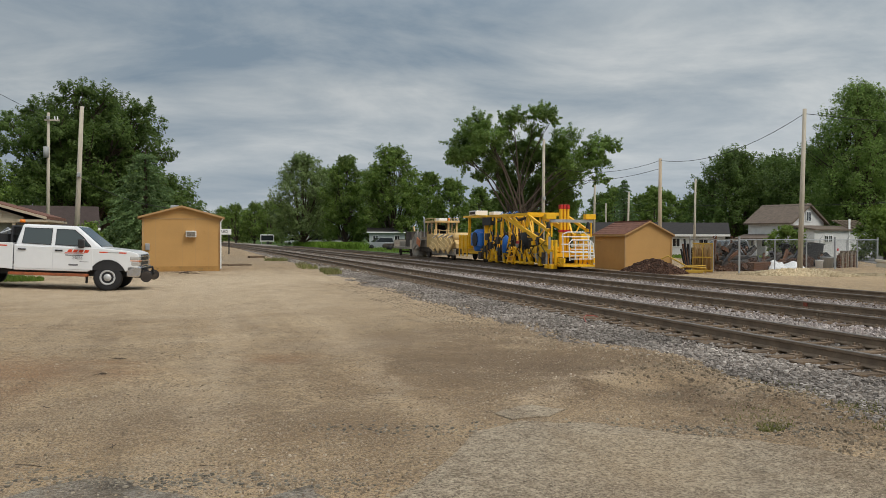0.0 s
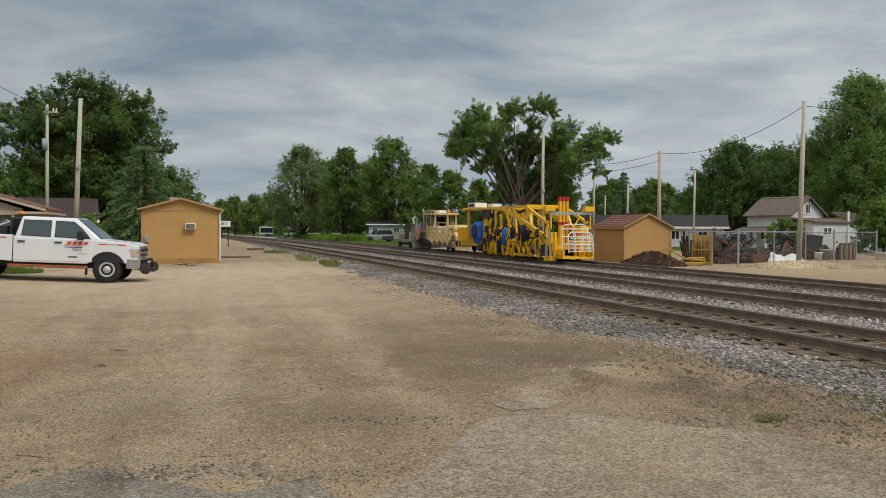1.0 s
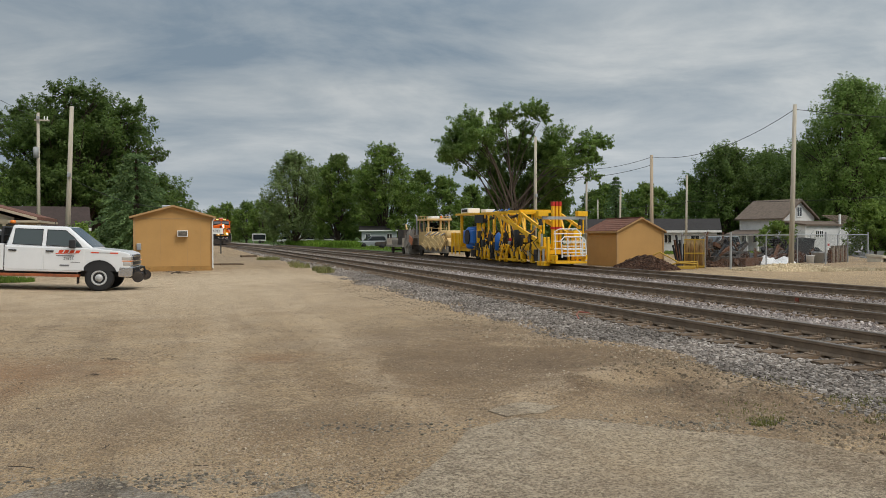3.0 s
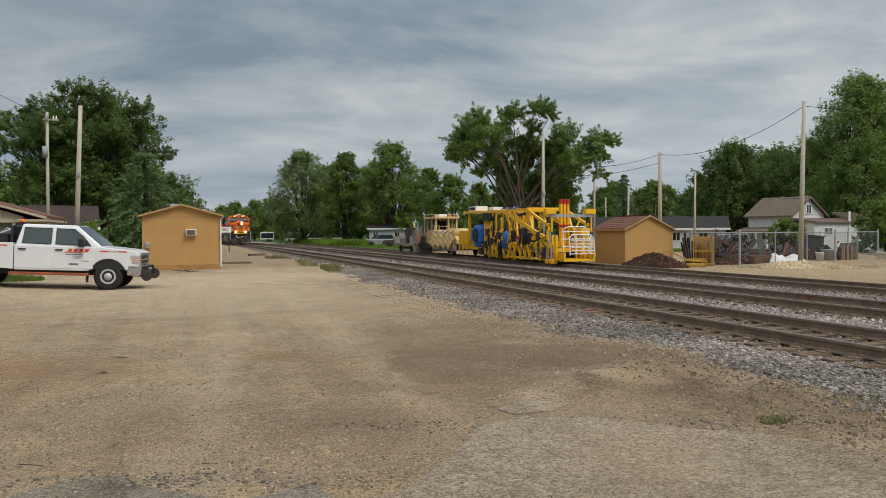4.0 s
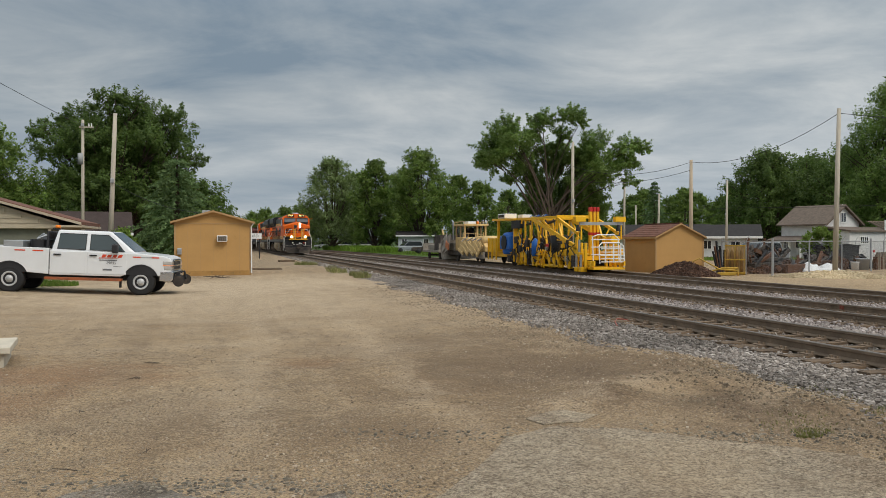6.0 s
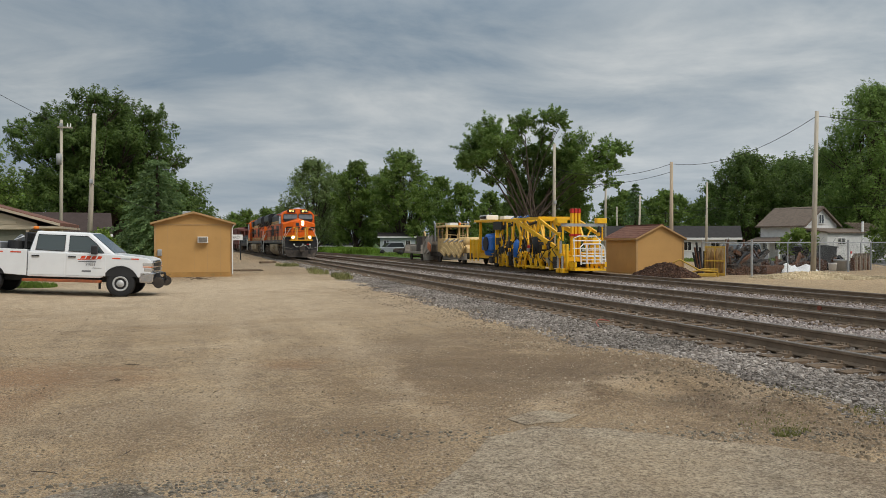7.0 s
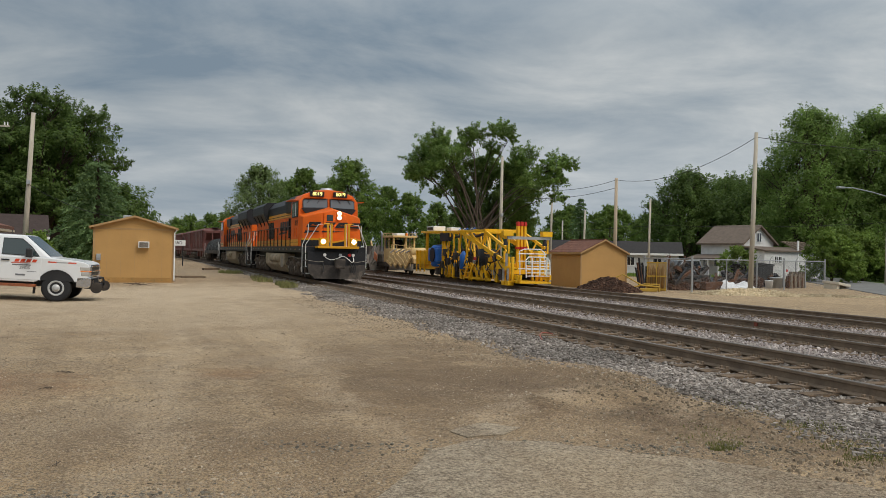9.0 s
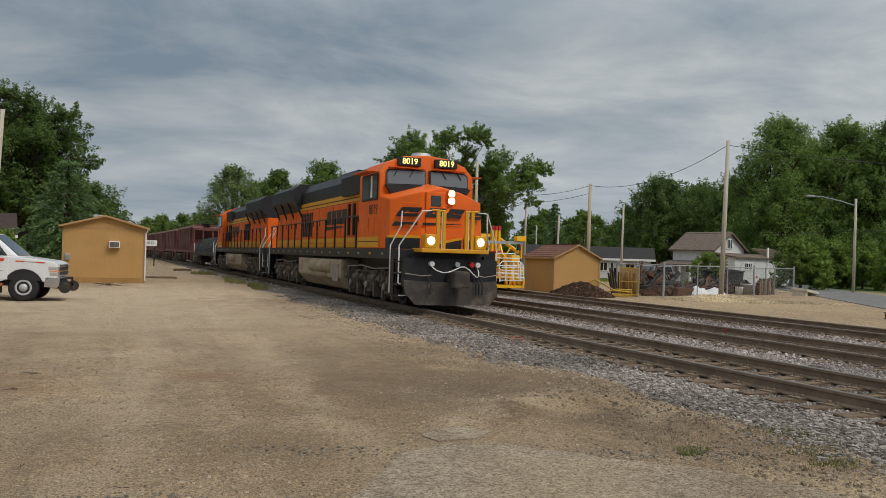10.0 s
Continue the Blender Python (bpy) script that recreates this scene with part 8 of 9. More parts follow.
def old_car(name, m, material, label, L=4.6, H=1.45, van=False):
    t = thing(name, m, label, "car", "parked cars")
    hw = 0.88
    low = [(-L / 2, 0.35), (-L / 2 + 0.05, 0.85), (-L * 0.22, 0.92), (L / 2 - 0.25, 0.86), (L / 2, 0.7), (L / 2, 0.35)]
    part("body", prism(B(), low, "y", -hw, hw, bev=0.08), material, t)
    top = [(-L * 0.40, 0.88), (-L * 0.33, H), (L * 0.05, H), (L * 0.2, 0.9)] if not van else [(-L * 0.48, 0.86), (-L * 0.46, H), (L * 0.22, H), (L * 0.36, 0.9)]
    part("roof", prism(B(), top, "y", -hw * 0.86, hw * 0.86, bev=0.06), material, t)
    for s in (-1, 1):
        q = [(x * 0.9, z * 0.97 if z > 1 else z + 0.06) for x, z in top]
        part("side_window", prism(B(), q, "y", s * hw * 0.85, s * hw * 0.875), M_PANE, t)
        for x in (-L * 0.3, L * 0.3):
            part("wheel", cyl(B(), (x, s * 0.66, 0.32), (x, s * 0.9, 0.32), 0.32, 0.32, 16), M_BLACK, t, "dark tyre", True)
    part("windscreen", prism(B(), [(L * 0.055, H - 0.06), (L * 0.19, 0.97), (L * 0.2, 0.99), (L * 0.065, H - 0.04)], "y", -hw * 0.8, hw * 0.8), M_PANE, t)
    return t


M_SILVER = mat("silver_car_paint", (0.30, 0.32, 0.34), 0.35, 0.4, var=0.05)
M_CREAM = mat("pale_car_paint", (0.60, 0.60, 0.58), 0.35, 0.1, var=0.05)
old_car("parked_sedan", pose(33.0, 46.2, 0, 0, 0, 200), M_SILVER, "grey sedan parked behind the storage yard", 4.8, 1.5)


# ---- houses ----
def window(parent, x0, x1, y, z0, z1, face=-1):
    w = part("window", box(B(), x0 - 0.07, x1 + 0.07, y + face * 0.05, y + 0.02 * -face, z0 - 0.07, z1 + 0.07), M_WHITE, parent, "white window frame")
    part("pane", box(B(), x0, x1, y + face * 0.056, y, z0, z1), M_PANE, w, "dark pane")
    part("mullion", box(B(), (x0 + x1) / 2 - 0.025, (x0 + x1) / 2 + 0.025, y + face * 0.066, y, z0, z1), M_WHITE, w)
    return w


def clap(parent, x0, x1, y, z0, z1, step=0.16, name="clapboard"):
    for k in range(int((z1 - z0) / step)):
        z = z0 + k * step
        part(name, prism(B(), [(y - 0.028, z), (y, z), (y, z + step), (y - 0.006, z + step)], "x", x0, x1), M_SIDING, parent)


def white_house():
    """Cottage seen at its corner: long side with porch, gable end, low wing before the gable, half-stripped rafters."""
    x, y = spread(39.6, 77)
    t = thing("white_house", pose(x, y, -0.05, 0, 0, -75), "white clapboard house with a grey-brown shingle roof, partly stripped", "house")
    L, D, eave, ridge = 4.3, 4.6, 3.15, 4.6
    part("wall", prism(B(), [(0, 0), (0, eave), (D / 2, ridge), (D, eave), (D, 0)], "x", -L, 0.0), M_SIDING, t, "white clapboard walls")
    clap(t, -L, 0.0, 0.0, 0.3, 2.9)
    for k in range(9):
        z = eave + 0.02 + k * 0.18
        h = (z - eave) / (ridge - eave) * D / 2
        part("clapboard", box(B(), 0.0, 0.025, h + 0.06, D - h - 0.06, z, z + 0.15), M_SIDING, t)
    for s0, y0, y1 in ((-1, -0.35, D / 2), (1, D + 0.35, D / 2)):
        zl = eave - 0.35 * (ridge - eave) / (D / 2)
        part("roof", prism(B(), [(y0, zl), (y0, zl + 0.12), (y1, ridge + 0.14), (y1, ridge + 0.02)], "x", -L - 0.3, 0.32), M_GREYROOF, t, "grey-brown shingle roof slope")
        part("barge_board", prism(B(), [(y0, zl - 0.08), (y0, zl + 0.1), (y1, ridge + 0.12), (y1, ridge - 0.06)], "x", 0.325, 0.35), M_GREYROOF, t, "brown barge board")
    turn = pose(0, 0, 0, 0, 0, 90)
    window(t, 2.05, 2.65, -0.03, 3.25, 4.0).matrix_basis = turn
    # porch along the side
    part("porch_roof", prism(B(), [(-1.5, 1.62), (-1.5, 1.72), (0.0, 2.08), (0.0, 1.98)], "x", -L - 0.4, -1.2), M_GREYROOF, t, "brown porch roof")
    for px in (-4.5, -3.5, -2.5, -1.4):
        part("porch_post", box(B(), px - 0.07, px + 0.07, -1.4, -1.28, 0, 1.65), M_WHITE, t)
    window(t, -4.0, -3.4, 0.0, 1.0, 1.75)
    window(t, -2.8, -2.1, 0.0, 1.0, 1.75)
    # low wing before the gable, running on past it
    part("wing_wall", box(B(), 0.0, 2.2, 0.0, 8.4, 0, 2.45), M_SIDING, t, "white low wing")
    for k in range(13):
        part("clapboard", box(B(), 2.2, 2.225, 0.02, 8.38, 0.35 + k * 0.16, 0.49 + k * 0.16), M_SIDING, t)
    part("wing_roof", prism(B(), [(2.45, 2.38), (2.45, 2.5), (0.0, 2.85), (0.0, 2.72)], "y", -0.2, 8.6), M_GREYROOF, t, "brown band of roof")
    for a in (1.4, 1.95, 6.6, 7.15):
        w = window(t, a, a + 0.42, -2.23, 1.45, 1.95)
        w.matrix_basis = turn
    part("corner_post", box(B(), 2.2, 2.3, 4.75, 4.95, 0.0, 3.4), M_WHITE, t, "white corner post")
    for k in range(8):
        part("rafter", beam(B(), (2.3, 5.0 + k * 0.45, 2.5 + 0.1 * (k % 2)), (0.6, 5.1 + k * 0.45, 3.3), 0.06, 0.12), M_GREYWOOD, t)
    part("rafter_plate", box(B(), 0.5, 0.65, 4.9, 8.5, 3.25, 3.35), M_GREYWOOD, t)
    part("rafter_stud", box(B(), 0.5, 0.62, 8.3, 8.42, 2.5, 3.3), M_GREYWOOD, t)
    return t


white_house()


def low_house(name, m, w, d, h, apex, wall, roof, label, wins):
    t = thing(name, m, label, "house")
    part("wall", box(B(), 0, w, 0, d, -0.1, h), wall, t, "pale wall")
    part("roof", prism(B(), [(-0.4, h - 0.1), (-0.4, h + 0.04), (d / 2, apex), (d + 0.4, h + 0.04), (d + 0.4, h - 0.1), (d / 2, apex - 0.15)], "x", -0.4, w + 0.4), roof, t, "shingle roof")
    part("fascia", box(B(), -0.4, w + 0.4, -0.43, -0.4, h - 0.14, h + 0.05), M_WHITE, t)
    for x0, x1, z0, z1 in wins:
        window(t, x0, x1, 0.0, z0, z1)
    return t


x, y = spread(31.7, 78)
low_house("low_house", pose(x, y, 0, 0, 0, -33), 5.4, 6, 1.95, 3.1, M_SIDING, M_DARKROOF, "low white house with a dark shingle roof behind the sheds", ((0.9, 1.5, 0.9, 1.6), (3.2, 3.9, 0.9, 1.6)))
x, y = spread(27.0, 92)
low_house("low_house", pose(x, y, 0, 0, 0, -30), 9, 6, 1.9, 3.4, M_SIDING, M_DARKROOF, "low house with a dark roof behind the masts", ((1.2, 1.9, 0.9, 1.6), (6.5, 7.2, 0.9, 1.6)))
x, y = spread(11.9, 128)
low_house("low_house", pose(x, y, 0, 0, 0, -12), 5.4, 5, 2.45, 3.15, mat("grey_blue_siding", (0.40, 0.43, 0.44), 0.7, var=0.08), M_DARKROOF, "small grey bungalow with white-framed windows under trees", ((0.6, 1.3, 1.1, 1.9), (3.9, 4.6, 1.1, 1.9)))
x, y = spread(48.9, 92)
low_house("low_house", pose(x, y, 0, 0, 0, -48), 9, 6, 2.3, 3.6, mat("brick_tan_wall", (0.42, 0.30, 0.22), 0.8, var=0.15), M_DARKROOF, "low tan house beyond the street", ((1.2, 1.9, 0.9, 1.6), (4, 5, 0.9, 1.6)))
x, y = spread(12.6, 118)
old_car("parked_sedan", pose(x, y, 0, 0, 0, 190), M_SILVER, "silver pickup-like car parked by the grey bungalow", 5.2, 1.6)
x, y = spread(14.0, 105)
old_car("parked_sedan", pose(x, y, 0, 0, 0, 170), M_GRIME, "dark old car among machinery by the bungalow", 4.4, 1.4)
for u, d in ((7.0, 180), (8.2, 172), (9.4, 176)):
    x, y = spread(u, d)
    old_car("parked_van", pose(x, y, 0, 0, 0, 170), M_CREAM, "pale van parked under the far trees", 5.0, 2.0, True)
x, y = spread(4.55, 190)
t = thing("camper_trailer", pose(x, y, 0, 0, 0, 0), "white camper trailer with a dark window band beyond the tracks", "trailer")
part("body", box(B(), 0.2, 3.1, 0, 2.2, 0.55, 2.2, bev=0.08), M_CREAM, t)
part("window_band", box(B(), 0.32, 2.98, -0.02, 0.02, 0.85, 1.98), M_PANE, t, "dark window band")
part("wheel", cyl(B(), (1.8, -0.02, 0.35), (1.8, 0.3, 0.35), 0.35, 0.35, 14), M_BLACK, t)
part("jack", box(B(), 0.3, 0.5, 0.3, 0.5, 0, 0.5), M_STEEL, t)


def left_building():
    """Low wooden building with a brown roof, past the pickup."""
    t = thing("wooden_building", pose(-6.8, 40.5, 0.2), "low weathered wooden building with a brown roof behind the pickup", "building")
    wood = mat("weathered_siding", (0.46, 0.39, 0.29), 0.85, var=0.15, stretch=(1, 1, 8))
    grn = mat("grey_green_wall", (0.17, 0.17, 0.13), 0.85, var=0.15)
    part("wall", box(B(), -11.5, -0.5, 0.4, 6, -0.3, 2.0), grn, t, "grey-green lower wall")
    part("gable_wall", prism(B(), [(-11.5, 2.0), (-5.6, 4.0), (-0.2, 2.28), (-0.2, 2.0)], "y", 0.2, 6), wood, t, "weathered wooden gable")
    for k in range(8):
        z = 2.02 + k * 0.22
        part("gable_board", box(B(), -11.2 + k * 0.64, -0.35 - k * 0.69, 0.16, 0.2, z, z + 0.2), wood, t)
    part("roof", prism(B(), [(-5.6, 4.0), (-5.6, 4.14), (0.75, 2.32), (0.75, 2.18)], "y", -0.1, 6.2), M_SHINGLE, t, "brown shingle roof slope")
    part("roof", prism(B(), [(-5.6, 4.0), (-5.6, 4.14), (-12.1, 2.12), (-12.1, 1.98)], "y", -0.1, 6.2), M_SHINGLE, t, "brown shingle roof slope")
    part("fascia", prism(B(), [(-5.6, 4.0), (-5.6, 4.10), (0.78, 2.28), (0.78, 2.16)], "y", -0.14, -0.104), wood, t, "weathered fascia board")
    part("eave", box(B(), -0.4, 0.8, -0.1, 6.2, 2.06, 2.16), wood, t)
    for px in (-8, -4, -0.6):
        part("post", box(B(), px - 0.06, px + 0.06, 0.2, 0.32, -0.3, 2.0), wood, t)
    x, y = spread(-7.5, 66)
    low_house("brown_outbuilding", pose(x - 2.6, y, 0, 0, 0, 8), 4.6, 5, 2.2, 3.9, M_SIDING, mat("dark_red_roof", (0.055, 0.038, 0.034), 0.9, var=0.2), "outbuilding with a dark brown roof behind the poles", ())


left_building()


# ---- small things in the yard ----
def station_sign():
    x, y = spread(2.25, 80)
    t = thing("yard_sign", pose(x, y, 0), "white name board with black letters on dark posts", "sign")
    part("post", box(B(), 0.36, 0.46, -0.05, 0.05, -0.1, 2.6), M_LBLACK, t)
    part("post", box(B(), -1.56, -1.46, -0.05, 0.05, -0.1, 2.6), M_LBLACK, t)
    part("board", box(B(), -1.9, 0.62, -0.09, -0.05, 1.84, 2.36), M_WHITE, t, "white board")
    lettering("letters", "ARD", 0.36, M_LBLACK, t, Matrix.Translation((-0.02, -0.094, 2.1)) @ FRONT, "black letters ARD")


station_sign()


def steps_and_bits():
    t = thing("concrete_step", pose(-3.02, 12.55, 0, 0, 0, 8), "pale concrete doorstep on the dirt", "step")
    part("slab", box(B(), -1.2, 0.28, -0.62, 0.62, 0.16, 0.25, bev=0.015), M_CONC, t, "pale slab")
    part("base", box(B(), -1.2, 0.2, -0.55, 0.55, -0.06, 0.16), M_CONC, t)
    part("upper_slab", box(B(), -1.4, -0.28, 0.0, 0.75, 0.25, 0.42, bev=0.015), M_CONC, t)
    # low dark beams stand in for a shadowed dirt mound by the shed
    t = thing("timber_tie", pose(2.4, 48.5, 0, 0, 0, 12), "low dark strips standing for a shadowed dirt mound beside the shed", "timber")
    part("timber", box(B(), -0.8, 0.9, -0.12, 0.12, -0.06, 0.1, bev=0.015), M_TIE, t)
    part("timber", box(B(), -0.4, 0.9, -0.5, -0.26, -0.06, 0.08, bev=0.015), M_TIE, t)
    t = thing("rail_scrap", pose(5.0, 66, 0, 0, 0, 30), "dark piece of scrap lying on the gravel", "scrap")
    part("plate", box(B(), -0.7, 0.7, -0.15, 0.15, 0, 0.16, bev=0.02), M_TIE, t)
    rng = np.random.default_rng(4)
    for x, y, n, ln in ((-0.1, 38.0, 9, 0.55), (-0.97, 10.47, 5, 0.08), (-1.29, 8.55, 2, 0.07), (0.12, 6.06, 1, 0.06), (-1.07, 6.38, 1, 0.13), (-0.57, 6.81, 2, 0.07), (-1.2, 7.55, 1, 0.05), (-0.88, 11.7, 4, 0.1)):
        t = thing("twigs", pose(x, y, 0.0), "dry brown twigs lying on the dirt", "twigs")
        for k in range(n):
            a = rng.uniform(0, math.pi)
            c, f = rng.uniform(-0.6, 0.6) * ln * (n > 1), rng.uniform(0.35, 1.0)
            part("twig", tube(B(), [(c - f * ln * math.cos(a), -ln * math.sin(a) * 0.5, 0.01), (c + rng.uniform(-0.1, 0.1) * ln, rng.uniform(-0.1, 0.1) * ln, 0.01 + rng.uniform(0, 0.14) * ln), (c + f * ln * math.cos(a), ln * math.sin(a) * 0.5, 0.012 + rng.uniform(0, 0.2) * ln)], 0.0022 + 0.012 * ln, 5), M_BARK, t)
    cone = part("red_hose", tube(B(), [(7.15, 14.2, 0.04), (7.3, 14.6, 0.08), (7.5, 14.9, 0.1), (7.75, 15.0, 0.07), (7.8, 15.0, 0.05)], 0.011, 6), mat("faded_red_hose", (0.30, 0.08, 0.055), 0.6), None)
    tagged(cone, "short faded red hose lying on the ballast", "hose")
    t = thing("reflector_stake", pose(40.5, 44.5, 0), "short white marker stake at the road edge", "marker")
    part("stake", box(B(), -0.05, 0.05, -0.03, 0.03, -0.1, 1.1), M_WHITE, t)
    part("band", box(B(), -0.052, 0.052, -0.032, 0.032, 0.85, 1.0), M_REDP, t)


steps_and_bits()


def rail_marks():
    """Paint marks on the rails of the second track: writing too worn to read, and a red dab."""
    t = thing("rail_mark", pose(12.135, 13.6, 0.0), "worn pale paint marks on the rail of the second track", "paint mark")
    for k in range(3):
        part("mark", box(B(), -0.006, 0.004, 0.12 * k, 0.12 * k + 0.065, 0.07, 0.12), M_GREYWOOD, t)
    t = thing("rail_mark", pose(13.64, 15.9, 0.0), "faded red paint dab on the rail of the second track", "paint mark")
    part("mark", box(B(), -0.02, 0.0, 0.0, 0.12, 0.06, 0.15), mat("faded_red_paint", (0.24, 0.065, 0.04), 0.8, var=0.4, scale=20), t)


rail_marks()


def street():
    V = [(23.0, 15.0), (41.2, 41.2), (60.0, 68.0), (104, 131), (108.5, 128), (64.3, 65.0), (45.5, 38.2), (27.3, 12.0)]
    n = len(V)
    verts = [(x, y, 0.03) for x, y in V] + [(x, y, -0.06) for x, y in V]
    faces = [(0, 1, 6, 7), (1, 2, 5, 6), (2, 3, 4, 5)] + [(k, (k + 1) % n, n + (k + 1) % n, n + k) for k in range(n)]
    tagged(raw("road", verts, faces, M_ROAD), "grey asphalt street", "road", kind="structure")


street()


# ---- grass and weeds ----
M_GRASS = island("grass_blades", (0.08, 0.15, 0.02), (0.19, 0.28, 0.05), 0.8, extra=(0.26, 0.24, 0.09), translucent=0.3)
M_WEED = island("dry_weeds", (0.14, 0.165, 0.05), (0.28, 0.26, 0.11), 0.85, extra=(0.32, 0.26, 0.14), translucent=0.25)


M_NEARGRASS = island("olive_tufts", (0.13, 0.14, 0.04), (0.24, 0.235, 0.08), 0.85, extra=(0.30, 0.26, 0.13), translucent=0.25)


def blades(name, P, h, w, material, rng, label, category="grass"):
    n = len(P)
    a = rng.uniform(0, 2 * np.pi, n)
    lean = rng.uniform(0.1, 0.7, n) * h
    hh = h * rng.uniform(0.5, 1.2, n)
    b = rng.uniform(0, 2 * np.pi, n)
    s = np.stack([np.cos(a), np.sin(a), np.zeros(n)], 1) * w
    tip = P + np.stack([np.cos(b) * lean, np.sin(b) * lean, hh], 1)
    mid = P + np.stack([np.cos(b) * lean * 0.35, np.sin(b) * lean * 0.35, hh * 0.62], 1)
    V = np.stack([P - s, P + s, mid + s * 0.7, tip, mid - s * 0.7], 1).reshape(-1, 3)
    F = np.arange(n * 5).reshape(-1, 5)
    return tagged(raw(name, V.tolist(), F.tolist(), material), label, category, kind="stuff")


def patch(rng, cx, cy, rx, ry, n):
    a, r = rng.uniform(0, 2 * np.pi, n), np.sqrt(rng.uniform(0, 1, n))
    return np.stack([cx + rx * r * np.cos(a), cy + ry * r * np.sin(a), np.full(n, -0.02)], 1)


def weeds():
    rng = np.random.default_rng(21)
    blades("weed_clump", np.concatenate([patch(rng, x, y, rx, ry, n) for x, y, rx, ry, n in ((6.3, 39.0, 0.45, 0.7, 260), (6.1, 36.8, 0.4, 0.7, 160), (5.95, 44, 0.5, 2.0, 200), (5.7, 58, 0.8, 1.8, 420), (6.2, 48, 0.4, 2.0, 90))]), 0.24, 0.016, M_WEED, rng, "straggling grey-green weeds along the ballast edge", "weeds")
    near = [(4.72, 5.92, 0.12, 0.06, 300), (4.9, 6.3, 0.4, 0.2, 110), (5.75, 5.35, 0.26, 0.14, 300), (5.55, 5.2, 0.3, 0.15, 120), (6.2, 6.5, 0.4, 0.3, 360), (6.0, 6.0, 0.5, 0.3, 160), (5.3, 6.75, 0.4, 0.25, 130), (6.2, 7.6, 0.3, 0.6, 140), (4.85, 6.05, 0.2, 0.12, 260), (5.9, 5.7, 0.3, 0.2, 240)]
    blades("grass_tuft", np.concatenate([patch(rng, *q) for q in near]), 0.045, 0.0045, M_NEARGRASS, rng, "small green grass tufts at the edge of the ballast", "grass")
    blades("grass_tuft", np.concatenate([patch(rng, -3.3, 11.2, 0.4, 0.4, 500), patch(rng, -2.95, 11.0, 0.12, 0.12, 80)]), 0.14, 0.007, M_WEED, rng, "tufts of grass by the concrete step", "grass")
    P = np.concatenate([patch(rng, -8.6, 31.5, 3.8, 2.3, 9000), patch(rng, -14, 33, 6, 4, 5000)])
    P[:, 2] = np.array([lie(a, b) for a, b, _ in P]) - 0.02
    blades("verge_grass", P, 0.16, 0.02, M_GRASS, rng, "mown green grass under and beyond the pickup", "grass")
    P = np.concatenate([patch(rng, 21.6, 116, 2.4, 6, 4000), patch(rng, 22.5, 150, 4, 20, 3500), patch(rng, 20.5, 124, 2.5, 6, 2500)])
    blades("tall_grass", P, 0.85, 0.06, mat_tall, rng, "tall bright green grass beyond the tracks", "grass")
    P = np.concatenate([patch(rng, 46, 64, 10, 8, 7000), patch(rng, 24, 130, 5, 50, 5000)])
    blades("verge_grass", P, 0.25, 0.035, M_GRASS, rng, "green grass beyond the street and the tracks", "grass")


mat_tall = island("tall_green_grass", (0.10, 0.19, 0.02), (0.21, 0.33, 0.045), 0.8, translucent=0.35)
weeds()


def pebbles():
    """Loose stones on the dirt and asphalt, dense near the camera."""
    rng = np.random.default_rng(31)
    n = 60000
    d = 3.6 + 20 * rng.uniform(0, 1, n) ** 1.8
    u = np.radians(rng.uniform(-17, 62, n))
    x, y = d * np.sin(u), d * np.cos(u)
    thick = np.array([noise.noise(Vector((a * 0.7, b * 0.7, 4.0))) for a, b in zip(x, y)])
    keep = (x < 6.2) & (rng.uniform(-0.7, 0.55, n) < thick)
    x, y = x[keep], y[keep]
    z = np.array([lie(a, b) for a, b in zip(x, y)])
    s = 0.007 + 0.015 * rng.uniform(0, 1, len(x)) ** 3
    m = island("yard_pebbles", (0.16, 0.118, 0.08), (0.42, 0.33, 0.235), extra=(0.54, 0.46, 0.36))
    tagged(scattered("pebbles", np.stack([x, y, z + s * 0.2], 1), s, stone_shapes(rng), m, rng), "loose pebbles scattered over the packed dirt", "pebbles", kind="stuff")
    # coarse crumbs along the broken asphalt edge
    xs = np.concatenate([rng.normal(0.1, 0.55, 900) - 0.25, rng.uniform(1.0, 5.4, 900)])
    ys = np.concatenate([5.72 - 0.3 * xs[:900] + 0.12 * rng.normal(0, 1, 900) + 0.05 * np.sin(xs[:900] * 5), 6.5 - 0.28 * (xs[900:] - 2.7) + rng.normal(0, 0.16, 900)])
    s = 0.01 + 0.02 * rng.uniform(0, 1, 1800) ** 2
    tagged(scattered("asphalt_crumbs", np.stack([xs, ys, s * 0.2 - 0.005], 1), s, stone_shapes(rng), island("asphalt_crumb", (0.10, 0.09, 0.075), (0.34, 0.29, 0.22)), rng), "crumbled stones along the broken asphalt edge", "rubble", kind="stuff")


pebbles()


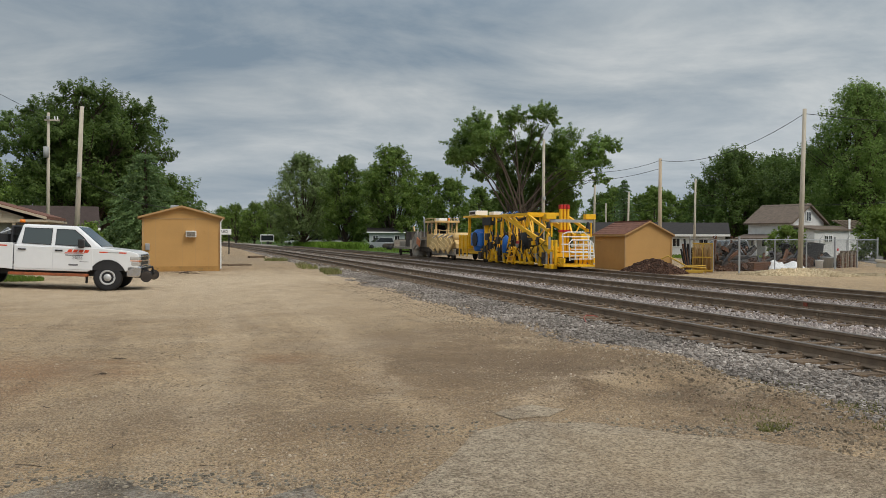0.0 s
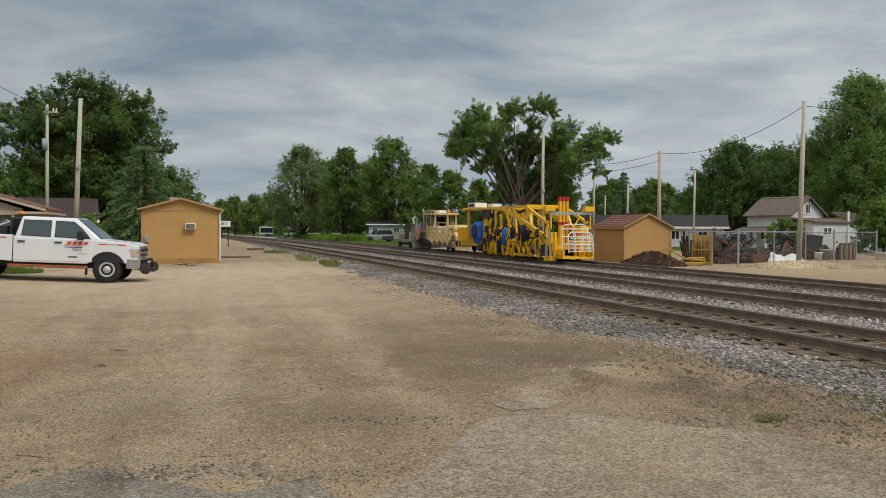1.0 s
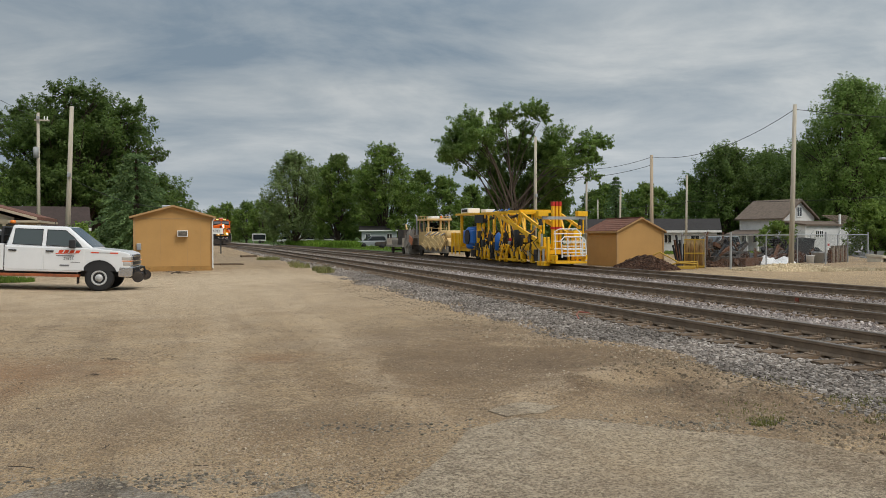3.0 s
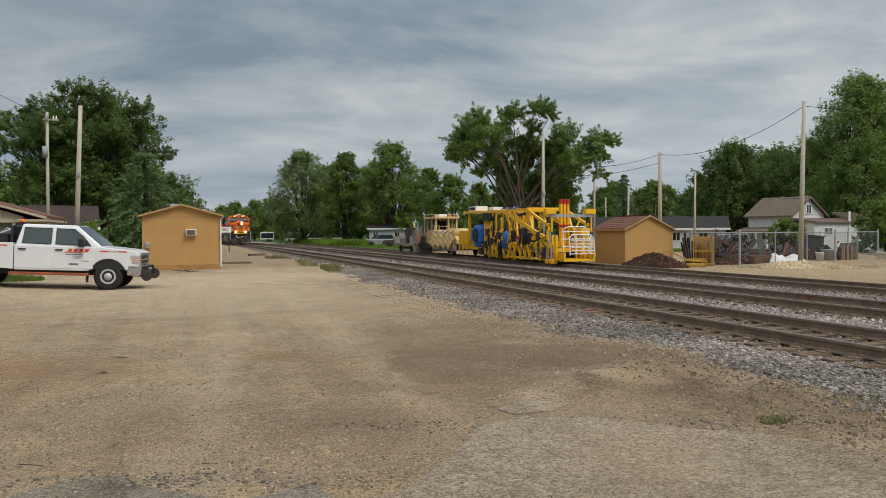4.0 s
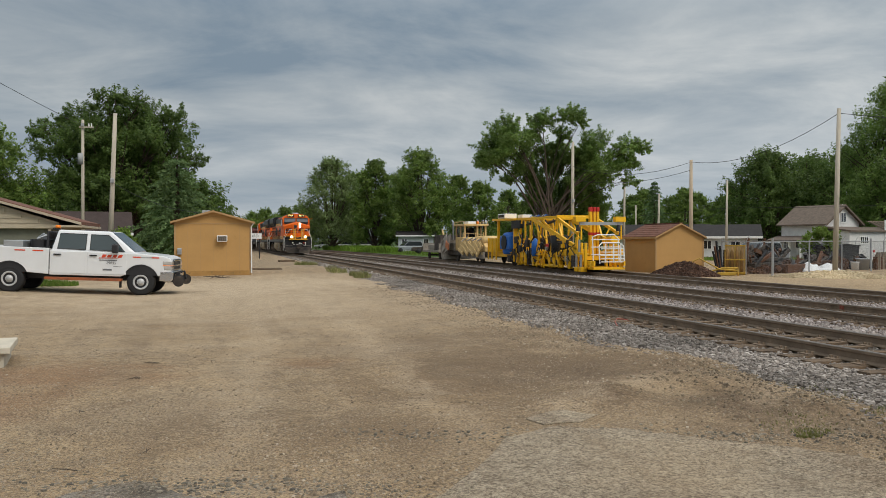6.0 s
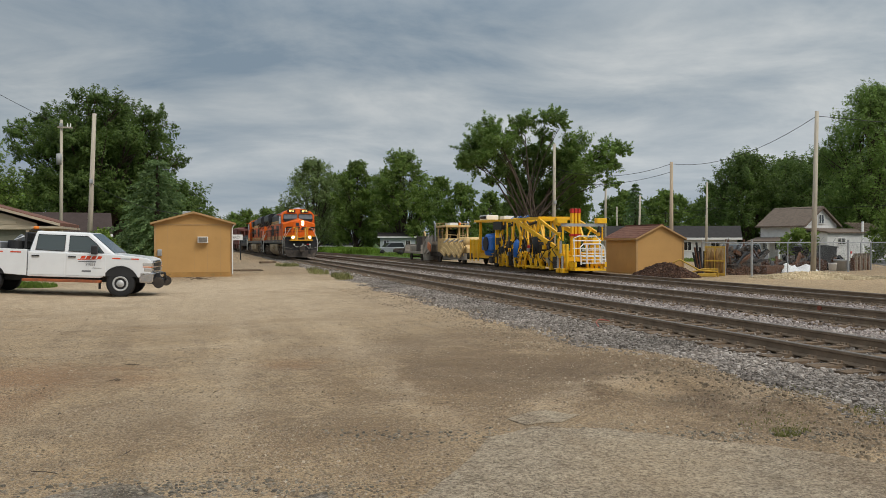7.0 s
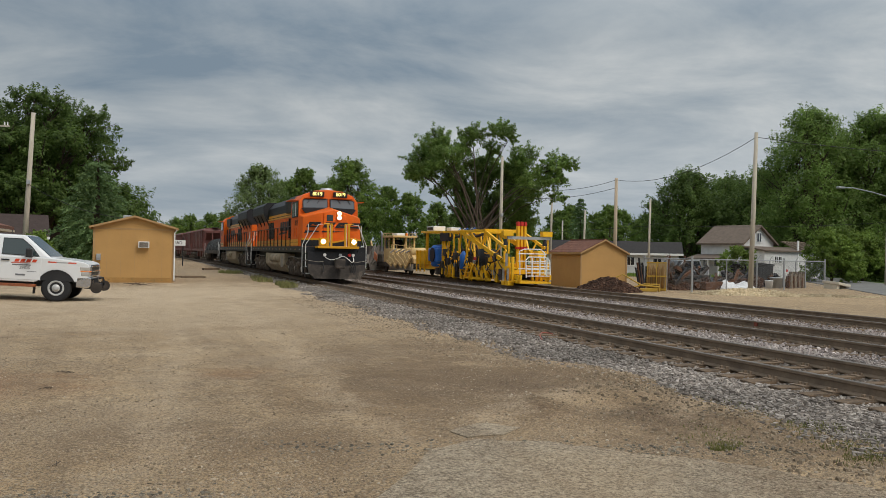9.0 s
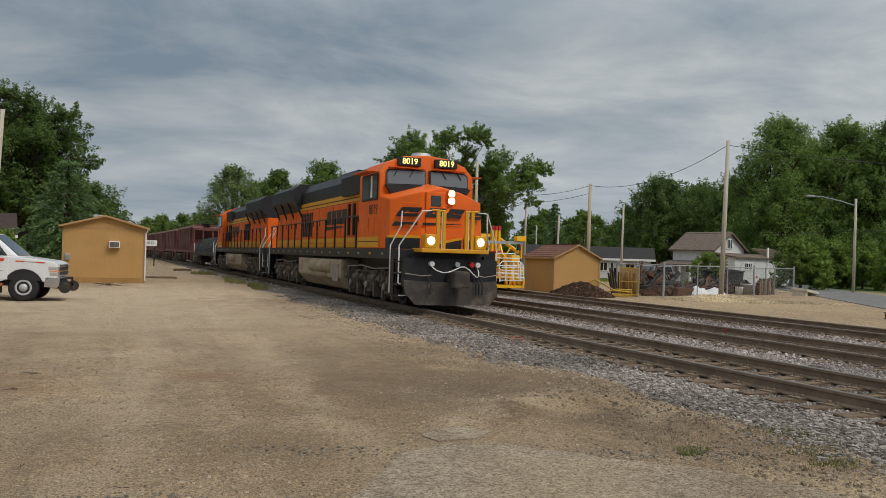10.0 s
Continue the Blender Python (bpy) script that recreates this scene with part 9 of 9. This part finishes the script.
def asphalt():
    """Worn asphalt in the foreground, its edge ragged."""
    rng = np.random.default_rng(8)

    def sheet(name, pts, label, z=0.014, material=M_APRON):
        ring = []
        for k in range(len(pts)):
            a, c = Vector(pts[k]), Vector(pts[(k + 1) % len(pts)])
            m = max(2, int((c - a).length / 0.12))
            for j in range(m):
                p = a.lerp(c, j / m)
                w = 0.10 * noise.noise(Vector((p.x * 2.4, p.y * 2.4, 3))) + 0.05 * noise.noise(Vector((p.x * 9, p.y * 9, 1)))
                ring.append((p.x + w, p.y + w * 1.3))
        bm = B()
        top = [bm.verts.new((x, y, z)) for x, y in ring]
        bot = [bm.verts.new((x, y, z - 0.07)) for x, y in ring]
        bm.faces.new(top)
        for k in range(len(ring)):
            j = (k + 1) % len(ring)
            bm.faces.new((top[k], bot[k], bot[j], top[j]))
        tagged(part(name, bm, material), label, "pavement", kind="structure")
    sheet("asphalt_apron", [(2.3, 6.55), (2.9, 6.75), (3.6, 6.25), (4.4, 5.5), (5.1, 4.3), (6.5, 3.2), (6.0, -3.0), (0.5, -3.0), (0.9, 4.7), (1.4, 5.2), (1.9, 5.9)], "worn grey asphalt with a ragged edge")
    sheet("asphalt_patch", [(-1.25, 5.5), (-0.95, 5.84), (-0.64, 5.96), (-0.38, 5.86), (-0.2, 5.62), (0.0, 5.4), (0.2, 5.2), (0.5, 5.25), (0.74, 5.4), (0.84, 5.2), (0.9, 3.0), (-1.6, 3.0)], "dark broken asphalt patch", 0.006, M_PATCH)
    sheet("broken_slab", [(2.75, 7.25), (3.15, 7.45), (3.4, 7.15), (3.1, 6.9), (2.8, 6.95)], "cracked piece of old paving", 0.01)


asphalt()


# ---- ballast stones and ties ----
def ballast():
    rng = np.random.default_rng(5)

    def bed(n, x0, x1, y0, y1, size, clear, power=1.0):
        x = rng.uniform(x0, x1, n)
        y = y0 + (y1 - y0) * rng.uniform(0, 1, n) ** power
        keep = np.ones(n, bool)
        for cx in TRACKS.values():
            for r in (-0.7525, 0.7525):
                keep &= np.abs(x - cx - r) > 0.085
            on_tie = (np.abs(x - cx) < 1.32) & (np.abs(((y / 0.52) % 1) - 0.5) < 0.21)
            keep &= ~(on_tie & (rng.uniform(0, 1, n) < clear * (1.0 if clear > 0.8 else np.where(x > 7.55, 1.35, 1.0))))
        x, y = x[keep], y[keep]
        z = np.interp(x, [5.0, 6.0, 6.6, 7.0, 10.5, 11.2, 14.5, 15.9, 19.1, 20.2], [-0.005, -0.015, -0.03, -0.028, -0.022, 0.0, -0.022, 0.0, -0.022, -0.03])
        s = size * rng.uniform(0.55, 1.35, len(x))
        return np.stack([x, y, z + rng.uniform(-0.2, 0.35, len(x)) * s], 1), s
    P1, S1 = bed(50000, 5.6, 7.75, 4.0, 36, 0.042, 0.7, 1.5)
    rim = np.array([0.5 * noise.noise(Vector((y * 0.45, 7, 0))) + 0.2 * noise.noise(Vector((y * 1.7, 3, 0))) for y in P1[:, 1]])
    keep = P1[:, 0] > 6.55 + rim - 0.9 * rng.uniform(0, 1, len(P1)) ** 1.5
    tagged(scattered("ballast_shoulder", P1[keep], S1[keep], stone_shapes(rng), M_BALLAST_B, rng), "blue-grey crushed stone on the ballast shoulder", "ballast", kind="stuff")
    # strays rolled out over the dirt
    n = 9000
    y = 4.2 + 26 * rng.uniform(0, 1, n) ** 1.7
    x = 6.5 - 2.0 * rng.uniform(0, 1, n) ** 1.8
    ok = np.array([noise.noise(Vector((a * 1.1, b * 1.1, 9))) for a, b in zip(x, y)]) > rng.uniform(-0.6, 0.5, n)
    x, y = x[ok], y[ok]
    s = 0.03 * rng.uniform(0.4, 1.3, len(x))
    z = np.array([lie(a, b) for a, b in zip(x, y)]) + 0.15 * s
    tagged(scattered("stray_ballast", np.stack([x, y, z], 1), s, stone_shapes(rng), M_STRAY, rng), "brown dusty stones strayed from the ballast onto the dirt", "ballast", kind="stuff")
    P2, S2 = bed(22000, 7.7, 10.2, 4.5, 45, 0.04, 0.93, 1.5)
    tagged(scattered("ballast_stones", P2, S2, stone_shapes(rng), M_BALLAST, rng), "grey crushed stone between the main rails", "ballast", kind="stuff")
    P3, S3 = bed(58000, 9.8, 20.0, 6, 60, 0.044, 0.88, 1.6)
    tagged(scattered("ballast_stones", P3, S3, stone_shapes(rng), M_BALLAST_P, rng), "pinkish grey crushed stone between the tracks", "ballast", kind="stuff")
    P4, S4 = bed(8000, 6.2, 15.5, 36, 110, 0.09, 0.8, 1.3)
    tagged(scattered("ballast_stones", P4, S4, stone_shapes(rng), M_BALLAST, rng), "grey crushed stone along the far tracks", "ballast", kind="stuff")


M_STRAY = island("dusty_stray_stone", (0.18, 0.135, 0.092), (0.37, 0.292, 0.205), extra=(0.42, 0.35, 0.265))
M_BALLAST_B = island("blue_grey_granite", (0.115, 0.097, 0.084), (0.325, 0.285, 0.25), extra=(0.46, 0.415, 0.375))
M_BALLAST_P = island("pink_grey_granite", (0.18, 0.15, 0.138), (0.43, 0.375, 0.35), extra=(0.56, 0.50, 0.48))
ballast()


def ties():
    """Timber ties with steel plates and spikes: the near ones as pieces of their own."""
    rng = random.Random(2)
    tie_shapes = []
    for k in range(4):
        bm = box(B(), -1.3, 1.3, -0.115, 0.115, -0.10, 0.012, bev=0.008)
        for v in bm.verts:
            v.co += Vector((rng.uniform(-0.015, 0.015), rng.uniform(-0.008, 0.008), rng.uniform(-0.004, 0.004)))
        me = bpy.data.meshes.new("tie")
        bm.to_mesh(me)
        bm.free()
        me.materials.append(M_TIE)
        tie_shapes.append(me)
    bm = B()
    for s in (-0.7525, 0.7525):
        box(bm, s - 0.19, s + 0.19, -0.095, 0.095, 0.012, 0.028)
        for dx in (-0.1, 0.1):
            box(bm, s + dx - 0.02, s + dx + 0.02, -0.075, -0.04, 0.02, 0.062)
            box(bm, s + dx - 0.02, s + dx + 0.02, 0.04, 0.075, 0.02, 0.062)
    plate = bpy.data.meshes.new("tie_plate")
    bm.to_mesh(plate)
    bm.free()
    plate.materials.append(M_RAIL)
    for name, cx in TRACKS.items():
        top = TRACK_OBS[name]
        V, F = [], []
        last = 320 if name != "siding" else 140
        k0, k1 = int(-40 / 0.52), int(last / 0.52)
        for k in range(k0, k1):
            y = (k + 0.5) * 0.52 + rng.uniform(-0.03, 0.03)
            dx, rz = rng.uniform(-0.06, 0.06), rng.uniform(-1.2, 1.2)
            m = pose(cx + bend(y) + dx, y, rng.uniform(-0.006, 0.004), 0, 0, rz + heading(y))
            if 2 < y < 75:
                o = new("tie", tie_shapes[k % 4])
                o.parent = top
                o.matrix_basis = m
                if y < 45 and name == "main_track" or y < 30:
                    p = new("tie_plate", plate)
                    p.parent = top
                    p.matrix_basis = pose(cx + bend(y), y, 0)
            else:
                i = len(V)
                V += [tuple(m @ Vector(q)) for q in ((-1.3, -0.115, -0.1), (1.3, -0.115, -0.1), (1.3, 0.115, -0.1), (-1.3, 0.115, -0.1), (-1.3, -0.115, 0.012), (1.3, -0.115, 0.012), (1.3, 0.115, 0.012), (-1.3, 0.115, 0.012))]
                F += [(i + 4, i + 5, i + 6, i + 7), (i, i + 1, i + 5, i + 4), (i + 1, i + 2, i + 6, i + 5), (i + 2, i + 3, i + 7, i + 6), (i + 3, i, i + 4, i + 7)]
        tagged(raw("far_ties", V, F, M_TIE, top), kind="stuff")


ties()


motions()
